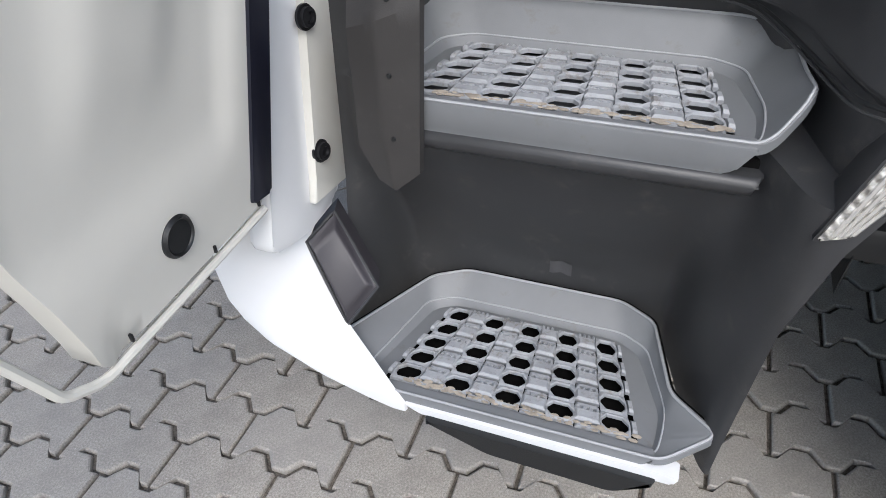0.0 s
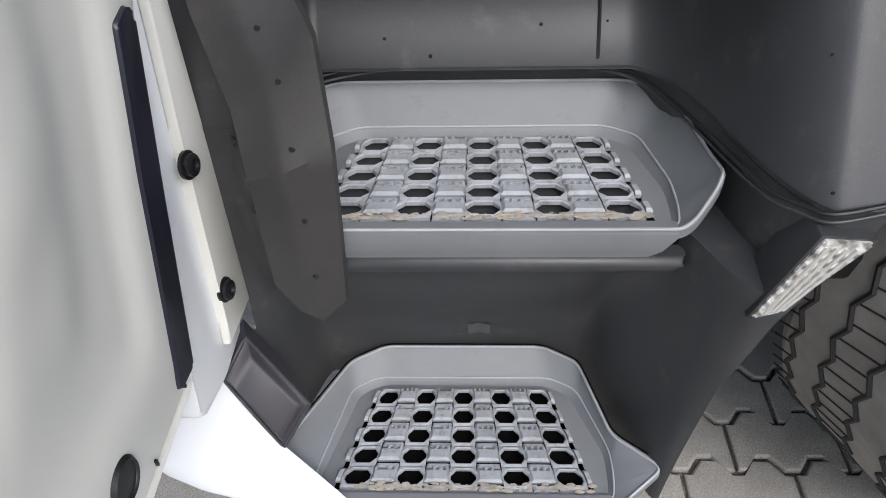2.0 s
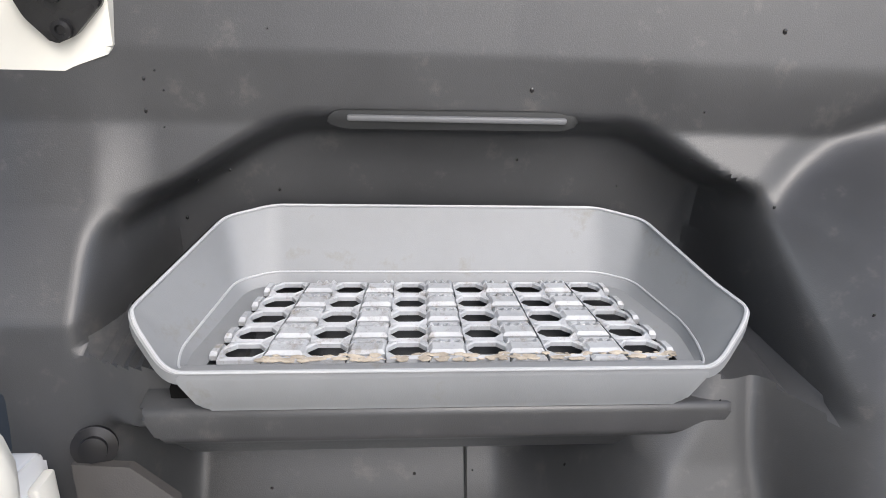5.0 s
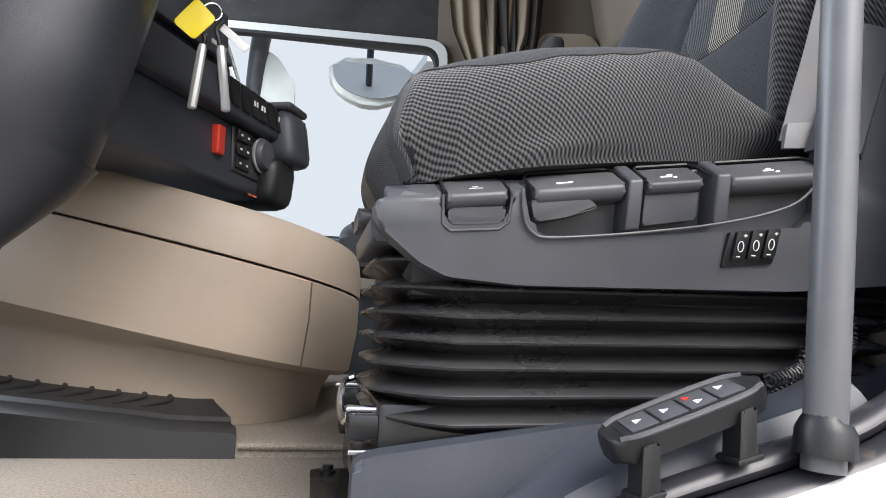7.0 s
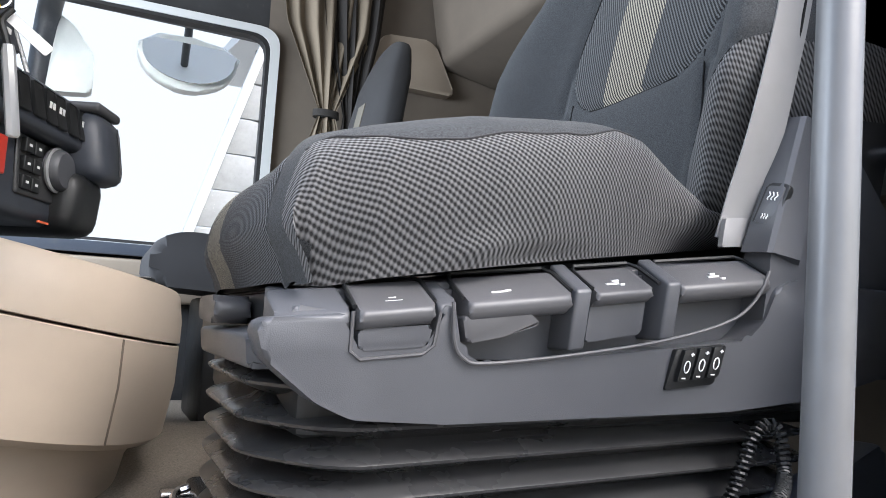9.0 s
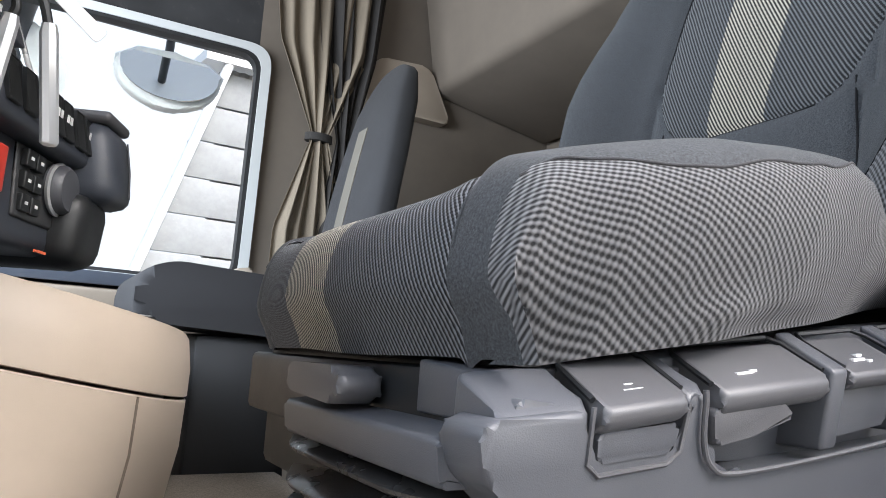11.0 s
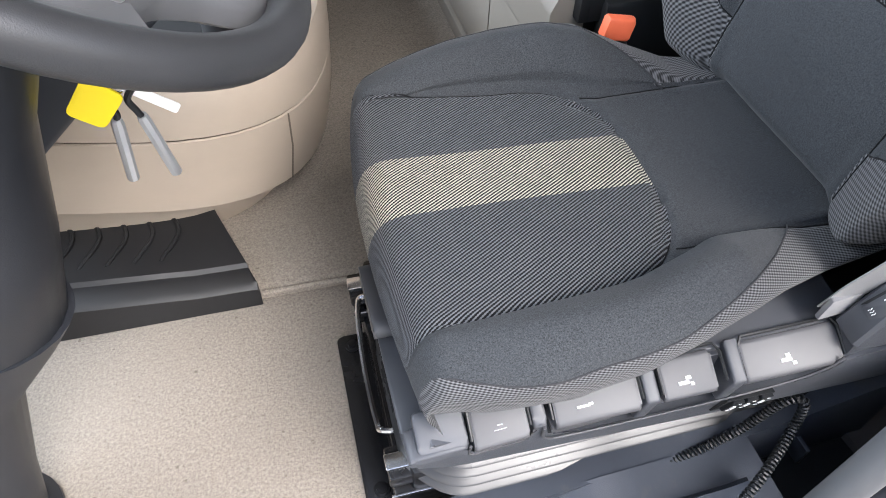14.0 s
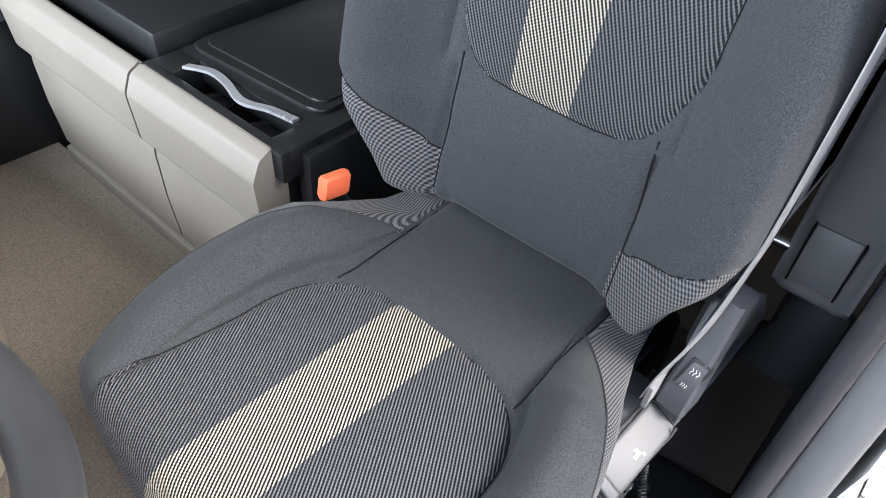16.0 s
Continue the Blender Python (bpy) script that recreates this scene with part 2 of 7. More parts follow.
def cushion_cloth():
    """The cushion's cover: plain cloth, a rounded twill insert with a beige stripe, coarse net round the flanks."""
    t = Tree("seat_cushion_cloth")
    w, plain = fabric_parts(t)
    x, y, z = t.axis(0), t.axis(1), t.axis(2)
    wob = t.noise(30, 2.0)
    a, b = thread(t, (0.50, -0.86, 0.50), 0.0036, wob, 1.950), thread(t, (0.86, 0.50, 0.86), 0.0032, wob, 1.950)
    tw = t.m("ADD", t.m("MULTIPLY", a, 0.42), t.m("ADD", t.m("MULTIPLY", b, 0.13), 0.5))
    th = t.ramp(tw, 0.48, 0.66)
    twill = t.mix(th, (0.006, 0.006, 0.007), (0.126, 0.131, 0.142))
    stripe = t.mix(t.ramp(tw, 0.48, 0.62), (0.006, 0.006, 0.006), (0.44, 0.405, 0.33))
    dy = t.m("ABSOLUTE", t.m("SUBTRACT", y, INS_Y))
    mh, net = net_cloth(t, dy, 0.0034, (0.36, -0.8, 1.0), (0.80, 0.3, -0.30))
    far = t.m("GREATER_THAN", y, INS_Y)
    wide = t.m("SUBTRACT", 0.185, t.m("MULTIPLY", t.m("SUBTRACT", x, 0.37), 0.05))
    wide = t.m("ADD", wide, t.m("MULTIPLY", far, t.m("MULTIPLY", t.m("MAXIMUM", t.m("SUBTRACT", 0.55, x), 0.0), 0.09)))
    rear = t.m("POWER", t.m("DIVIDE", t.m("MAXIMUM", t.m("SUBTRACT", x, 0.58), 0.0), 0.113), 2.2)
    ins = t.m("LESS_THAN", t.m("ADD", rear, t.m("POWER", t.m("DIVIDE", dy, wide), 3.0)), 1.0)
    mid = t.m("ADD", 0.674, t.m("MULTIPLY", t.m("SUBTRACT", 0.69, x), 0.05))
    strip = t.m("MULTIPLY", ins, t.m("LESS_THAN", t.m("ABSOLUTE", t.m("SUBTRACT", y, mid)), t.m("ADD", 0.0445, t.m("MULTIPLY", t.m("SUBTRACT", 0.69, x), 0.012))))
    back = t.m("MULTIPLY", t.m("POWER", t.m("DIVIDE", t.m("MAXIMUM", t.m("ADD", t.m("SUBTRACT", x, 0.56), t.m("MULTIPLY", far, 0.018)), 0.0), 0.24), 1.9), 0.128)
    fore = t.m("MULTIPLY", t.m("POWER", t.m("DIVIDE", t.m("MAXIMUM", t.m("SUBTRACT", 0.50, x), 0.0), 0.14), 2.0), 0.052)
    seam = t.m("MAXIMUM", t.m("SUBTRACT", t.m("SUBTRACT", 0.270, back), fore), 0.1425)
    low = t.m("MULTIPLY", t.m("LESS_THAN", z, t.m("ADD", 1.934, t.m("MULTIPLY", t.m("SUBTRACT", x, 0.40), 0.17))), t.m("GREATER_THAN", dy, 0.228))
    foot = t.m("MULTIPLY", t.m("LESS_THAN", z, t.m("ADD", 1.925, t.m("MULTIPLY", t.m("SUBTRACT", x, 0.40), 0.06))), t.m("MULTIPLY", t.m("GREATER_THAN", dy, 0.15), t.m("GREATER_THAN", x, 0.385)))
    side = t.m("MAXIMUM", t.m("MAXIMUM", t.m("GREATER_THAN", dy, seam), low), foot)
    col = t.mix(side, plain, net)
    col = t.mix(ins, col, twill)
    col = t.mix(strip, col, stripe)
    ht = t.m("ADD", t.m("MULTIPLY", ins, tw), t.m("MULTIPLY", t.m("MULTIPLY", side, t.m("SUBTRACT", 1.0, ins)), t.m("MULTIPLY", mh, 0.4)))
    t.bump(t.m("ADD", ht, t.m("MULTIPLY", w, 0.3)), 0.6, 0.0012)
    t.bsdf.inputs["Sheen Weight"].default_value = 0.08
    return t.done(col, 0.85, 0, 0.2)


def backrest_cloth():
    """The backrest's cover: plain cloth, a twill insert rounded below with a beige stripe, net at the foot of the bolsters and round the sides."""
    t = Tree("seat_back_cloth")
    w, plain = fabric_parts(t)
    y, z = t.axis(1), t.axis(2)
    tw = t.m("ADD", t.m("MULTIPLY", thread(t, (0.0, 0.86, -0.50), 0.0042), 0.34), t.m("ADD", t.m("MULTIPLY", thread(t, (0.0, 0.50, 0.86), 0.0034), 0.14), 0.5))
    th = t.ramp(tw, 0.46, 0.64)
    twill = t.mix(th, (0.010, 0.010, 0.011), (0.096, 0.101, 0.106))
    stripe = t.mix(th, (0.014, 0.013, 0.012), (0.34, 0.315, 0.26))
    dy = t.m("ABSOLUTE", t.m("SUBTRACT", y, 0.680))
    mh, net = net_cloth(t, dy, 0.0036, (0.55, 1.0, 0.25), (0.20, -0.2, 0.6))
    edge = t.m("ADD", 2.162, t.m("MULTIPLY", t.m("POWER", t.m("DIVIDE", dy, 0.158), 6.0), 0.10))
    ins = t.m("MULTIPLY", t.m("LESS_THAN", dy, 0.158), t.m("GREATER_THAN", z, edge))
    strip = t.m("MULTIPLY", ins, t.m("LESS_THAN", t.m("ABSOLUTE", t.m("SUBTRACT", y, 0.696)), t.m("ADD", 0.0415, t.m("MULTIPLY", t.m("SUBTRACT", z, 2.162), 0.04))))
    patch = t.m("MULTIPLY", t.m("LESS_THAN", z, t.m("ADD", 2.045, t.m("MULTIPLY", t.m("MAXIMUM", t.m("SUBTRACT", dy, 0.14), 0.0), 0.72))), t.m("GREATER_THAN", dy, 0.138))
    side = t.m("MAXIMUM", patch, t.m("GREATER_THAN", t.axis(0), t.m("ADD", 0.905, t.m("MAXIMUM", t.m("MULTIPLY", t.m("SUBTRACT", 0.25, dy), 9.0), t.m("MULTIPLY", t.m("SUBTRACT", z, 2.15), 0.30)))))
    col = t.mix(side, plain, net)
    col = t.mix(ins, col, twill)
    col = t.mix(strip, col, stripe)
    ht = t.m("ADD", t.m("MULTIPLY", ins, tw), t.m("MULTIPLY", t.m("MULTIPLY", side, t.m("SUBTRACT", 1.0, ins)), t.m("MULTIPLY", mh, 0.4)))
    t.bump(t.m("ADD", ht, t.m("MULTIPLY", w, 0.3)), 0.6, 0.0012)
    t.bsdf.inputs["Sheen Weight"].default_value = 0.08
    return t.done(col, 0.85, 0, 0.2)


INS_Y = 0.665
M["seat_cloth"] = cushion_cloth()
M["back_cloth"] = backrest_cloth()
M["seat_plain"] = fabric_plain("dark_seat_cloth", (0.048, 0.048, 0.051))
M["seam_dark"] = fabric_plain("black_seam_thread", (0.010, 0.010, 0.011))
M["curtain"] = fabric_plain("beige_curtain_cloth", (0.25, 0.21, 0.16))
M["curtain_dark"] = fabric_plain("dark_curtain_cloth", (0.05, 0.047, 0.045))


def glass(name, tint=(1, 1, 1)):
    t = Tree(name)
    t.bsdf.inputs["Transmission Weight"].default_value = 1.0
    t.bsdf.inputs["IOR"].default_value = 1.05
    return t.done(tint, 0.0)


M["glass"] = glass("clear_glass")


def mirror_glass():
    t = Tree("mirror_glass")
    return t.done((0.75, 0.78, 0.78), 0.03, 1.0)


M["mirror"] = mirror_glass()


def lens_mat():
    t = Tree("clear_ribbed_lens")
    rib = t.m("SINE", t.m("MULTIPLY", t.m("ADD", t.axis(0), t.axis(2)), 2 * math.pi / 0.016))
    t.bump(rib, 0.6, 0.003)
    return t.done(t.mix(t.ramp(t.noise(120), 0.4, 0.6), (0.30, 0.29, 0.26), (0.75, 0.74, 0.70)), 0.12, 0.35)


M["lens"] = lens_mat()
M["lens_clear"] = surface("bright_lens_rib", (0.75, 0.74, 0.70), 0.08, 0.6, bump=0.02)


def haze_mat():
    mat = bpy.data.materials.new("bright_hazy_sky")
    mat.use_nodes = True
    nt = mat.node_tree
    for n in list(nt.nodes):
        nt.nodes.remove(n)
    em, out = nt.nodes.new("ShaderNodeEmission"), nt.nodes.new("ShaderNodeOutputMaterial")
    em.inputs[0].default_value, em.inputs[1].default_value = (0.93, 0.97, 1.0, 1), 0.33
    nt.links.new(em.outputs[0], out.inputs[0])
    return mat


M["haze"] = haze_mat()


def paver_mat():
    t = Tree("grey_concrete_paver")
    info = t.nt.nodes.new("ShaderNodeObjectInfo")
    fine, mid = t.noise(260, 6.0, 0.85), t.noise(14, 6.0, 0.7)
    col = t.mix(t.ramp(fine, 0.35, 0.65), (0.19, 0.174, 0.153), (0.56, 0.52, 0.46))
    col = t.mix(t.ramp(mid, 0.4, 0.7, 0, 0.5), col, (0.20, 0.182, 0.16))
    col = t.mix(t.m("MULTIPLY", info.outputs["Random"], 0.35), col, (0.33, 0.32, 0.305))
    col = t.mix(t.ramp(t.noise(110, 2.0), 0.70, 0.74, 0, 0.8), col, (0.6, 0.58, 0.55))
    t.bump(t.m("ADD", fine, mid), 0.5, 0.003)
    return t.done(col, 0.9, 0, 0.2)


M["paver"] = paver_mat()


def ground_mat():
    t = Tree("dark_sandy_ground")
    fine = t.noise(120, 6.0, 0.75)
    t.bump(fine, 0.6, 0.004)
    return t.done(t.mix(t.ramp(fine, 0.35, 0.65), (0.07, 0.062, 0.052), (0.24, 0.215, 0.185)), 0.95, 0, 0.1)


M["ground"] = ground_mat()


# ---- mesh helpers ----
def thing(name, label, category, group="", at=(0, 0, 0)):
    ob = new(name)
    ob.empty_display_size = 0.05
    ob.location = at
    return tagged(ob, label, category, group)


def finish(ob, mat, smooth=True, angle=38):
    for m_ in mat if isinstance(mat, (list, tuple)) else [mat]:
        ob.data.materials.append(M[m_] if isinstance(m_, str) else m_)
    if smooth:
        ob.data.shade_smooth()
        ob.data.set_sharp_from_angle(angle=radians(angle))
    return ob


def part(name, bm, mat, parent=None, label="", smooth=True, angle=38):
    """Links a bmesh as one mesh object, under a thing or a part."""
    bmesh.ops.recalc_face_normals(bm, faces=bm.faces)
    me = bpy.data.meshes.new(name)
    bm.to_mesh(me)
    bm.free()
    ob = new(name, me)
    finish(ob, mat, smooth, angle)
    if parent:
        ob.parent = parent
        ob.matrix_parent_inverse = parent.matrix_basis.inverted() if parent.parent is None else (parent.parent.matrix_basis @ parent.matrix_parent_inverse @ parent.matrix_basis).inverted()
    return tagged(ob, label)


def box(lo, hi, bevel=0.0, seg=2, bm=None):
    bm = bm or bmesh.new()
    r = bmesh.ops.create_cube(bm, size=1.0, matrix=Matrix.Translation([(a + b) / 2 for a, b in zip(lo, hi)]) @ Matrix.Diagonal((*[b - a for a, b in zip(lo, hi)], 1)))
    if bevel:
        edges = {e for v in r["verts"] for e in v.link_edges}
        bmesh.ops.bevel(bm, geom=list(edges), offset=bevel, segments=seg, affect="EDGES", profile=0.5)
    return bm


def prism(poly, axis, a, b, bevel=0.0, seg=2, bm=None):
    """A polygon, given in the two other axes, pulled out along an axis from a to b."""
    bm = bm or bmesh.new()
    order = {"x": lambda u, v, w: (w, u, v), "y": lambda u, v, w: (u, w, v), "z": lambda u, v, w: (u, v, w)}[axis]
    lo = [bm.verts.new(order(u, v, a)) for u, v in poly]
    hi = [bm.verts.new(order(u, v, b)) for u, v in poly]
    n = len(poly)
    faces = [bm.faces.new(lo[::-1]), bm.faces.new(hi)]
    faces += [bm.faces.new((lo[i], lo[(i + 1) % n], hi[(i + 1) % n], hi[i])) for i in range(n)]
    if bevel:
        edges = list({e for f in (faces if n <= 12 else faces[:2]) for e in f.edges})
        bmesh.ops.bevel(bm, geom=edges, offset=bevel, segments=seg, affect="EDGES", profile=0.5)
    return bm


def rounded(poly, radius, seg=4):
    """The polygon with its corners rounded off."""
    out, n = [], len(poly)
    for i in range(n):
        p0, p1, p2 = (Vector((*poly[(i + k) % n], 0)) for k in (-1, 0, 1))
        a, b = p0 - p1, p2 - p1
        r = min(radius, a.length * 0.45, b.length * 0.45)
        s, e = p1 + a.normalized() * r, p1 + b.normalized() * r
        for k in range(seg + 1):
            f = k / seg
            q = s * (1 - f) ** 2 + p1 * 2 * f * (1 - f) + e * f * f
            out.append((q.x, q.y))
    return out


def loft(loops, closed=True, caps=(False, False), bm=None):
    bm = bm or bmesh.new()
    rings = [[bm.verts.new(p) for p in lp] for lp in loops]
    n = len(rings[0])
    for r0, r1 in zip(rings, rings[1:]):
        for i in range(n if closed else n - 1):
            j = (i + 1) % n
            bm.faces.new((r0[i], r0[j], r1[j], r1[i]))
    if caps[0]:
        bm.faces.new(rings[0][::-1])
    if caps[1]:
        bm.faces.new(rings[-1])
    return bm


def smooth_path(pts, steps=6):
    """A Catmull-Rom curve through the points."""
    p = [Vector(q) for q in pts]
    p = [2 * p[0] - p[1], *p, 2 * p[-1] - p[-2]]
    out = []
    for i in range(1, len(p) - 2):
        for k in range(steps):
            f = k / steps
            a, b, c, d = p[i - 1 : i + 3]
            out.append(0.5 * (2 * b + (c - a) * f + (2 * a - 5 * b + 4 * c - d) * f * f + (3 * b - a - 3 * c + d) * f ** 3))
    return [*out, p[-2]]


def tube(pts, radius, sides=10, caps=True, bm=None):
    """A round bar along the points; radius may be a list."""
    pts = [Vector(p) for p in pts]
    rad = radius if isinstance(radius, (list, tuple)) else [radius] * len(pts)
    loops, side = [], None
    for i, p in enumerate(pts):
        d = (pts[min(i + 1, len(pts) - 1)] - pts[max(i - 1, 0)]).normalized()
        if side is None:
            side = d.orthogonal().normalized()
        side = (side - d * side.dot(d)).normalized()
        up = d.cross(side)
        loops.append([p + rad[i] * (math.cos(2 * math.pi * k / sides) * side + math.sin(2 * math.pi * k / sides) * up) for k in range(sides)])
    return loft(loops, True, (caps, caps), bm)


def disc(centre, normal, profile, sides=28, bm=None):
    """A turned piece: profile is a row of (radius, height along the normal)."""
    n = Vector(normal).normalized()
    a = n.orthogonal().normalized()
    b = n.cross(a)
    c = Vector(centre)
    loops = [[c + n * h + r * (math.cos(2 * math.pi * k / sides) * a + math.sin(2 * math.pi * k / sides) * b) for k in range(sides)] for r, h in profile]
    return loft(loops, True, (True, True), bm)


def sheet(nu, nv, fn, bm=None, thick=0.0, way=None):
    """A grid surface from fn(u, v), u and v from 0 to 1; with thickness along way."""
    bm = bm or bmesh.new()
    g = [[bm.verts.new(fn(i / nu, j / nv)) for j in range(nv + 1)] for i in range(nu + 1)]
    for i in range(nu):
        for j in range(nv):
            bm.faces.new((g[i][j], g[i + 1][j], g[i + 1][j + 1], g[i][j + 1]))
    if thick:
        w = Vector(way) * thick
        h = [[bm.verts.new(v.co + w) for v in row] for row in g]
        for i in range(nu):
            for j in range(nv):
                bm.faces.new((h[i][j + 1], h[i + 1][j + 1], h[i + 1][j], h[i][j]))
        rim = [(i, 0) for i in range(nu)] + [(nu, j) for j in range(nv)] + [(i, nv) for i in range(nu, 0, -1)] + [(0, j) for j in range(nv, 0, -1)]
        for (a, b), (c, d) in zip(rim, rim[1:] + rim[:1]):
            bm.faces.new((g[a][b], h[a][b], h[c][d], g[c][d]))
    return bm


def step01(x, a, b):
    f = min(1.0, max(0.0, (x - a) / (b - a)))
    return f * f * (3 - 2 * f)


def along(table, z):
    """Linear reading of a short table of (place, value)."""
    if z <= table[0][0]:
        return table[0][1]
    for (z0, v0), (z1, v1) in zip(table, table[1:]):
        if z <= z1:
            return v0 + (v1 - v0) * (z - z0) / (z1 - z0)
    return table[-1][1]


# ---- ground ----
bm = bmesh.new()
bmesh.ops.create_grid(bm, x_segments=1, y_segments=1, size=400, matrix=Matrix.Translation((0, 0, -0.012)))
tagged(part("ground", bm, "ground"), "sandy dark joint filling under a paved yard", "ground", kind="structure")
pavement = tagged(new("pavement"), "grey interlocking concrete pavers with sandy joints", "pavement", kind="structure")
PL, PW = 0.205, 0.102  # paver length (across the truck) and width


def paver_mesh():
    a, b, e = PL / 2 - 0.0036, PW / 2 - 0.0036, 0.014
    # long sides swing in and out in step with each other, short sides step once
    wave = [(-1.0, -e), (-0.86, -e), (-0.64, e), (-0.36, e), (-0.14, -e), (0.14, -e), (0.36, e), (0.64, e), (0.86, -e), (1.0, -e)]
    right = [(b + w, f * a) for f, w in wave]
    left = [(-b + w, f * a) for f, w in reversed(wave)]
    poly = right + left
    bm = bmesh.new()
    rings = []
    for inset, z in ((0.0, -0.05), (0.0, -0.006), (0.0012, -0.002), (0.0035, 0.0)):
        rings.append([(x - math.copysign(inset, x - 0), y - math.copysign(inset, y), z) for x, y in poly])
    loft(rings, True, (False, True), bm)
    bmesh.ops.recalc_face_normals(bm, faces=bm.faces)
    me = bpy.data.meshes.new("paver")
    bm.to_mesh(me)
    bm.free()
    me.materials.append(M["paver"])
    return me


PAVER = paver_mesh()


# ---- truck body: lower panels as relief surfaces ----
OUT_L = [(0.36, 0.0), (0.6, 0.045), (0.82, 0.065), (1.0, 0.115), (1.1, 0.135), (1.18, 0.21), (1.25, 0.250), (1.318, 0.262), (1.40, 0.284), (1.46, 0.290)]
OUT_C = [(0.36, -0.07), (0.6, 0.0), (0.7, 0.014), (0.78, 0.02), (0.95, 0.075), (1.03, 0.098), (1.12, 0.12), (1.18, 0.23), (1.25, 0.256), (1.318, 0.262), (1.40, 0.285), (1.46, 0.290)]
OUT_R = [(0.36, -0.075), (0.7, -0.073), (0.82, -0.060), (0.9, -0.010), (1.0, 0.05), (1.1, 0.10), (1.18, 0.20), (1.25, 0.250), (1.318, 0.262), (1.40, 0.286), (1.46, 0.290)]


def inset_y(x):
    """The door opening lies a little further out towards the rear."""
    return -0.06 * max(0.0, x - 0.15)


def shell_y(x, z):
    """Depth of the dark entrance panel at a place: outer skin, with the three step recesses let into it."""
    wide = 0.10 * step01(z, 0.9, 1.1)
    if x < 0.05:
        f = step01(x, -0.245, -0.185)
        y = along(OUT_L, z) * (1 - f) + along(OUT_C, z) * f
    else:
        f = step01(x, 0.175 + wide, 0.245 + wide)
        y = along(OUT_C, z) * (1 - f) + along(OUT_R, z) * f
    if z < 0.74:
        k = step01(x, -0.262, -0.205) * (1 - step01(x, 0.14, 0.222))
        y += k * (0.122 - 0.090 * step01(z, 0.45, 0.70) - y)
    elif z < 1.075:
        k = step01(x, -0.235, -0.17) * (1 - step01(x, 0.15, 0.285)) * (1 - step01(z, 0.985, 1.02))
        y += k * ((0.20 if z < 0.817 else 0.168 + 0.075 * step01(z, 0.80, 0.96)) - y)
    else:
        top = 1.252 - 0.085 * step01(-x, 0.04, 0.24) - 0.055 * step01(x, 0.26, 0.40)
        k = step01(x, -0.25, -0.19) * (1 - step01(x, 0.375, 0.415)) * (1 - step01(z, top - 0.028, top + 0.014))
        y += k * (max(0.0, 0.302 - y))
    y += inset_y(x) * step01(z, 1.2, 1.32)
    # the wing over the wheel: a hollow that turns up to a ridge
    d = math.hypot(x - 0.605, z - 1.035)
    if x > 0.33 and z > 0.82 and d < 0.27:
        on = step01(x, 0.34, 0.37)
        f = step01(0.246 - d, 0.0, 0.07)
        y += on * (0.004 * math.exp(-((d - 0.247) / 0.016) ** 2) - 0.095 * f - 0.05 * step01(0.186 - d, 0.0, 0.07))
    return y


BAND = [(-0.60, 2.4), (-0.47, 2.05), (-0.385, 1.72), (-0.275, 1.53), (-0.17, 1.432), (-0.06, 1.404), (0.08, 1.40), (0.26, 1.402), (0.37, 1.418), (0.418, 1.439), (0.48, 1.468), (0.58, 1.522), (0.71, 1.564), (0.80, 1.60), (0.90, 1.68), (0.955, 1.85), (1.3, 1.9)]


truck = thing("truck_cab_entrance", "dark grey plastic lorry entrance panels with three recessed steps", "vehicle")
EDGE_R = [(0.36, 0.222), (0.6, 0.238), (0.7, 0.262), (0.81, 0.318), (0.818, 0.33)]


def lower(u, v):
    z = 0.36 + 0.455 * v
    x = -0.262 - 0.05 * step01(z, 0.66, 0.72) + (along(EDGE_R, z) + 0.262 + 0.05 * step01(z, 0.66, 0.72)) * u
    return (x, shell_y(x, z), z)


def upper(u, v):
    x = -0.50 + 1.70 * u
    z = 0.8185 + (along(BAND, max(x, -0.24)) + 0.004 - 0.8185) * v
    x = max(x, -0.312 - 0.19 * step01(z, 1.03, 1.12) - 0.0004 * (1 - u))
    return (x, shell_y(x, z), z)


part("lower_panel", sheet(110, 96, lower, thick=0.02, way=(0.25, 1, 0)), "plastic_dark", truck)
part("upper_panel", sheet(300, 140, upper, thick=0.02, way=(0, 1, 0)), "plastic_dark", truck)
# gap between the panels, and the joint in the middle recess
part("panel_joint", tube([(0.122, shell_y(0.122, z) + 0.0005, z) for z in np.linspace(0.815, 1.03, 16)], 0.0022, 6), "plastic_black", truck)
# grip slot above the upper step
sl = thing("grip_slot", "black grip slot with a grey bar above the upper step", "grip")
part("slot_housing", prism(rounded([(-0.030, 1.252), (-0.02, 1.265), (0.212, 1.267), (0.222, 1.254), (0.205, 1.247), (-0.01, 1.246)], 0.006), "y", 0.256, 0.32, 0.002), "plastic_black", sl)
part("slot_bar", box((-0.008, 0.252, 1.2545), (0.207, 0.28, 1.2605), 0.002), "pole_grey", sl)

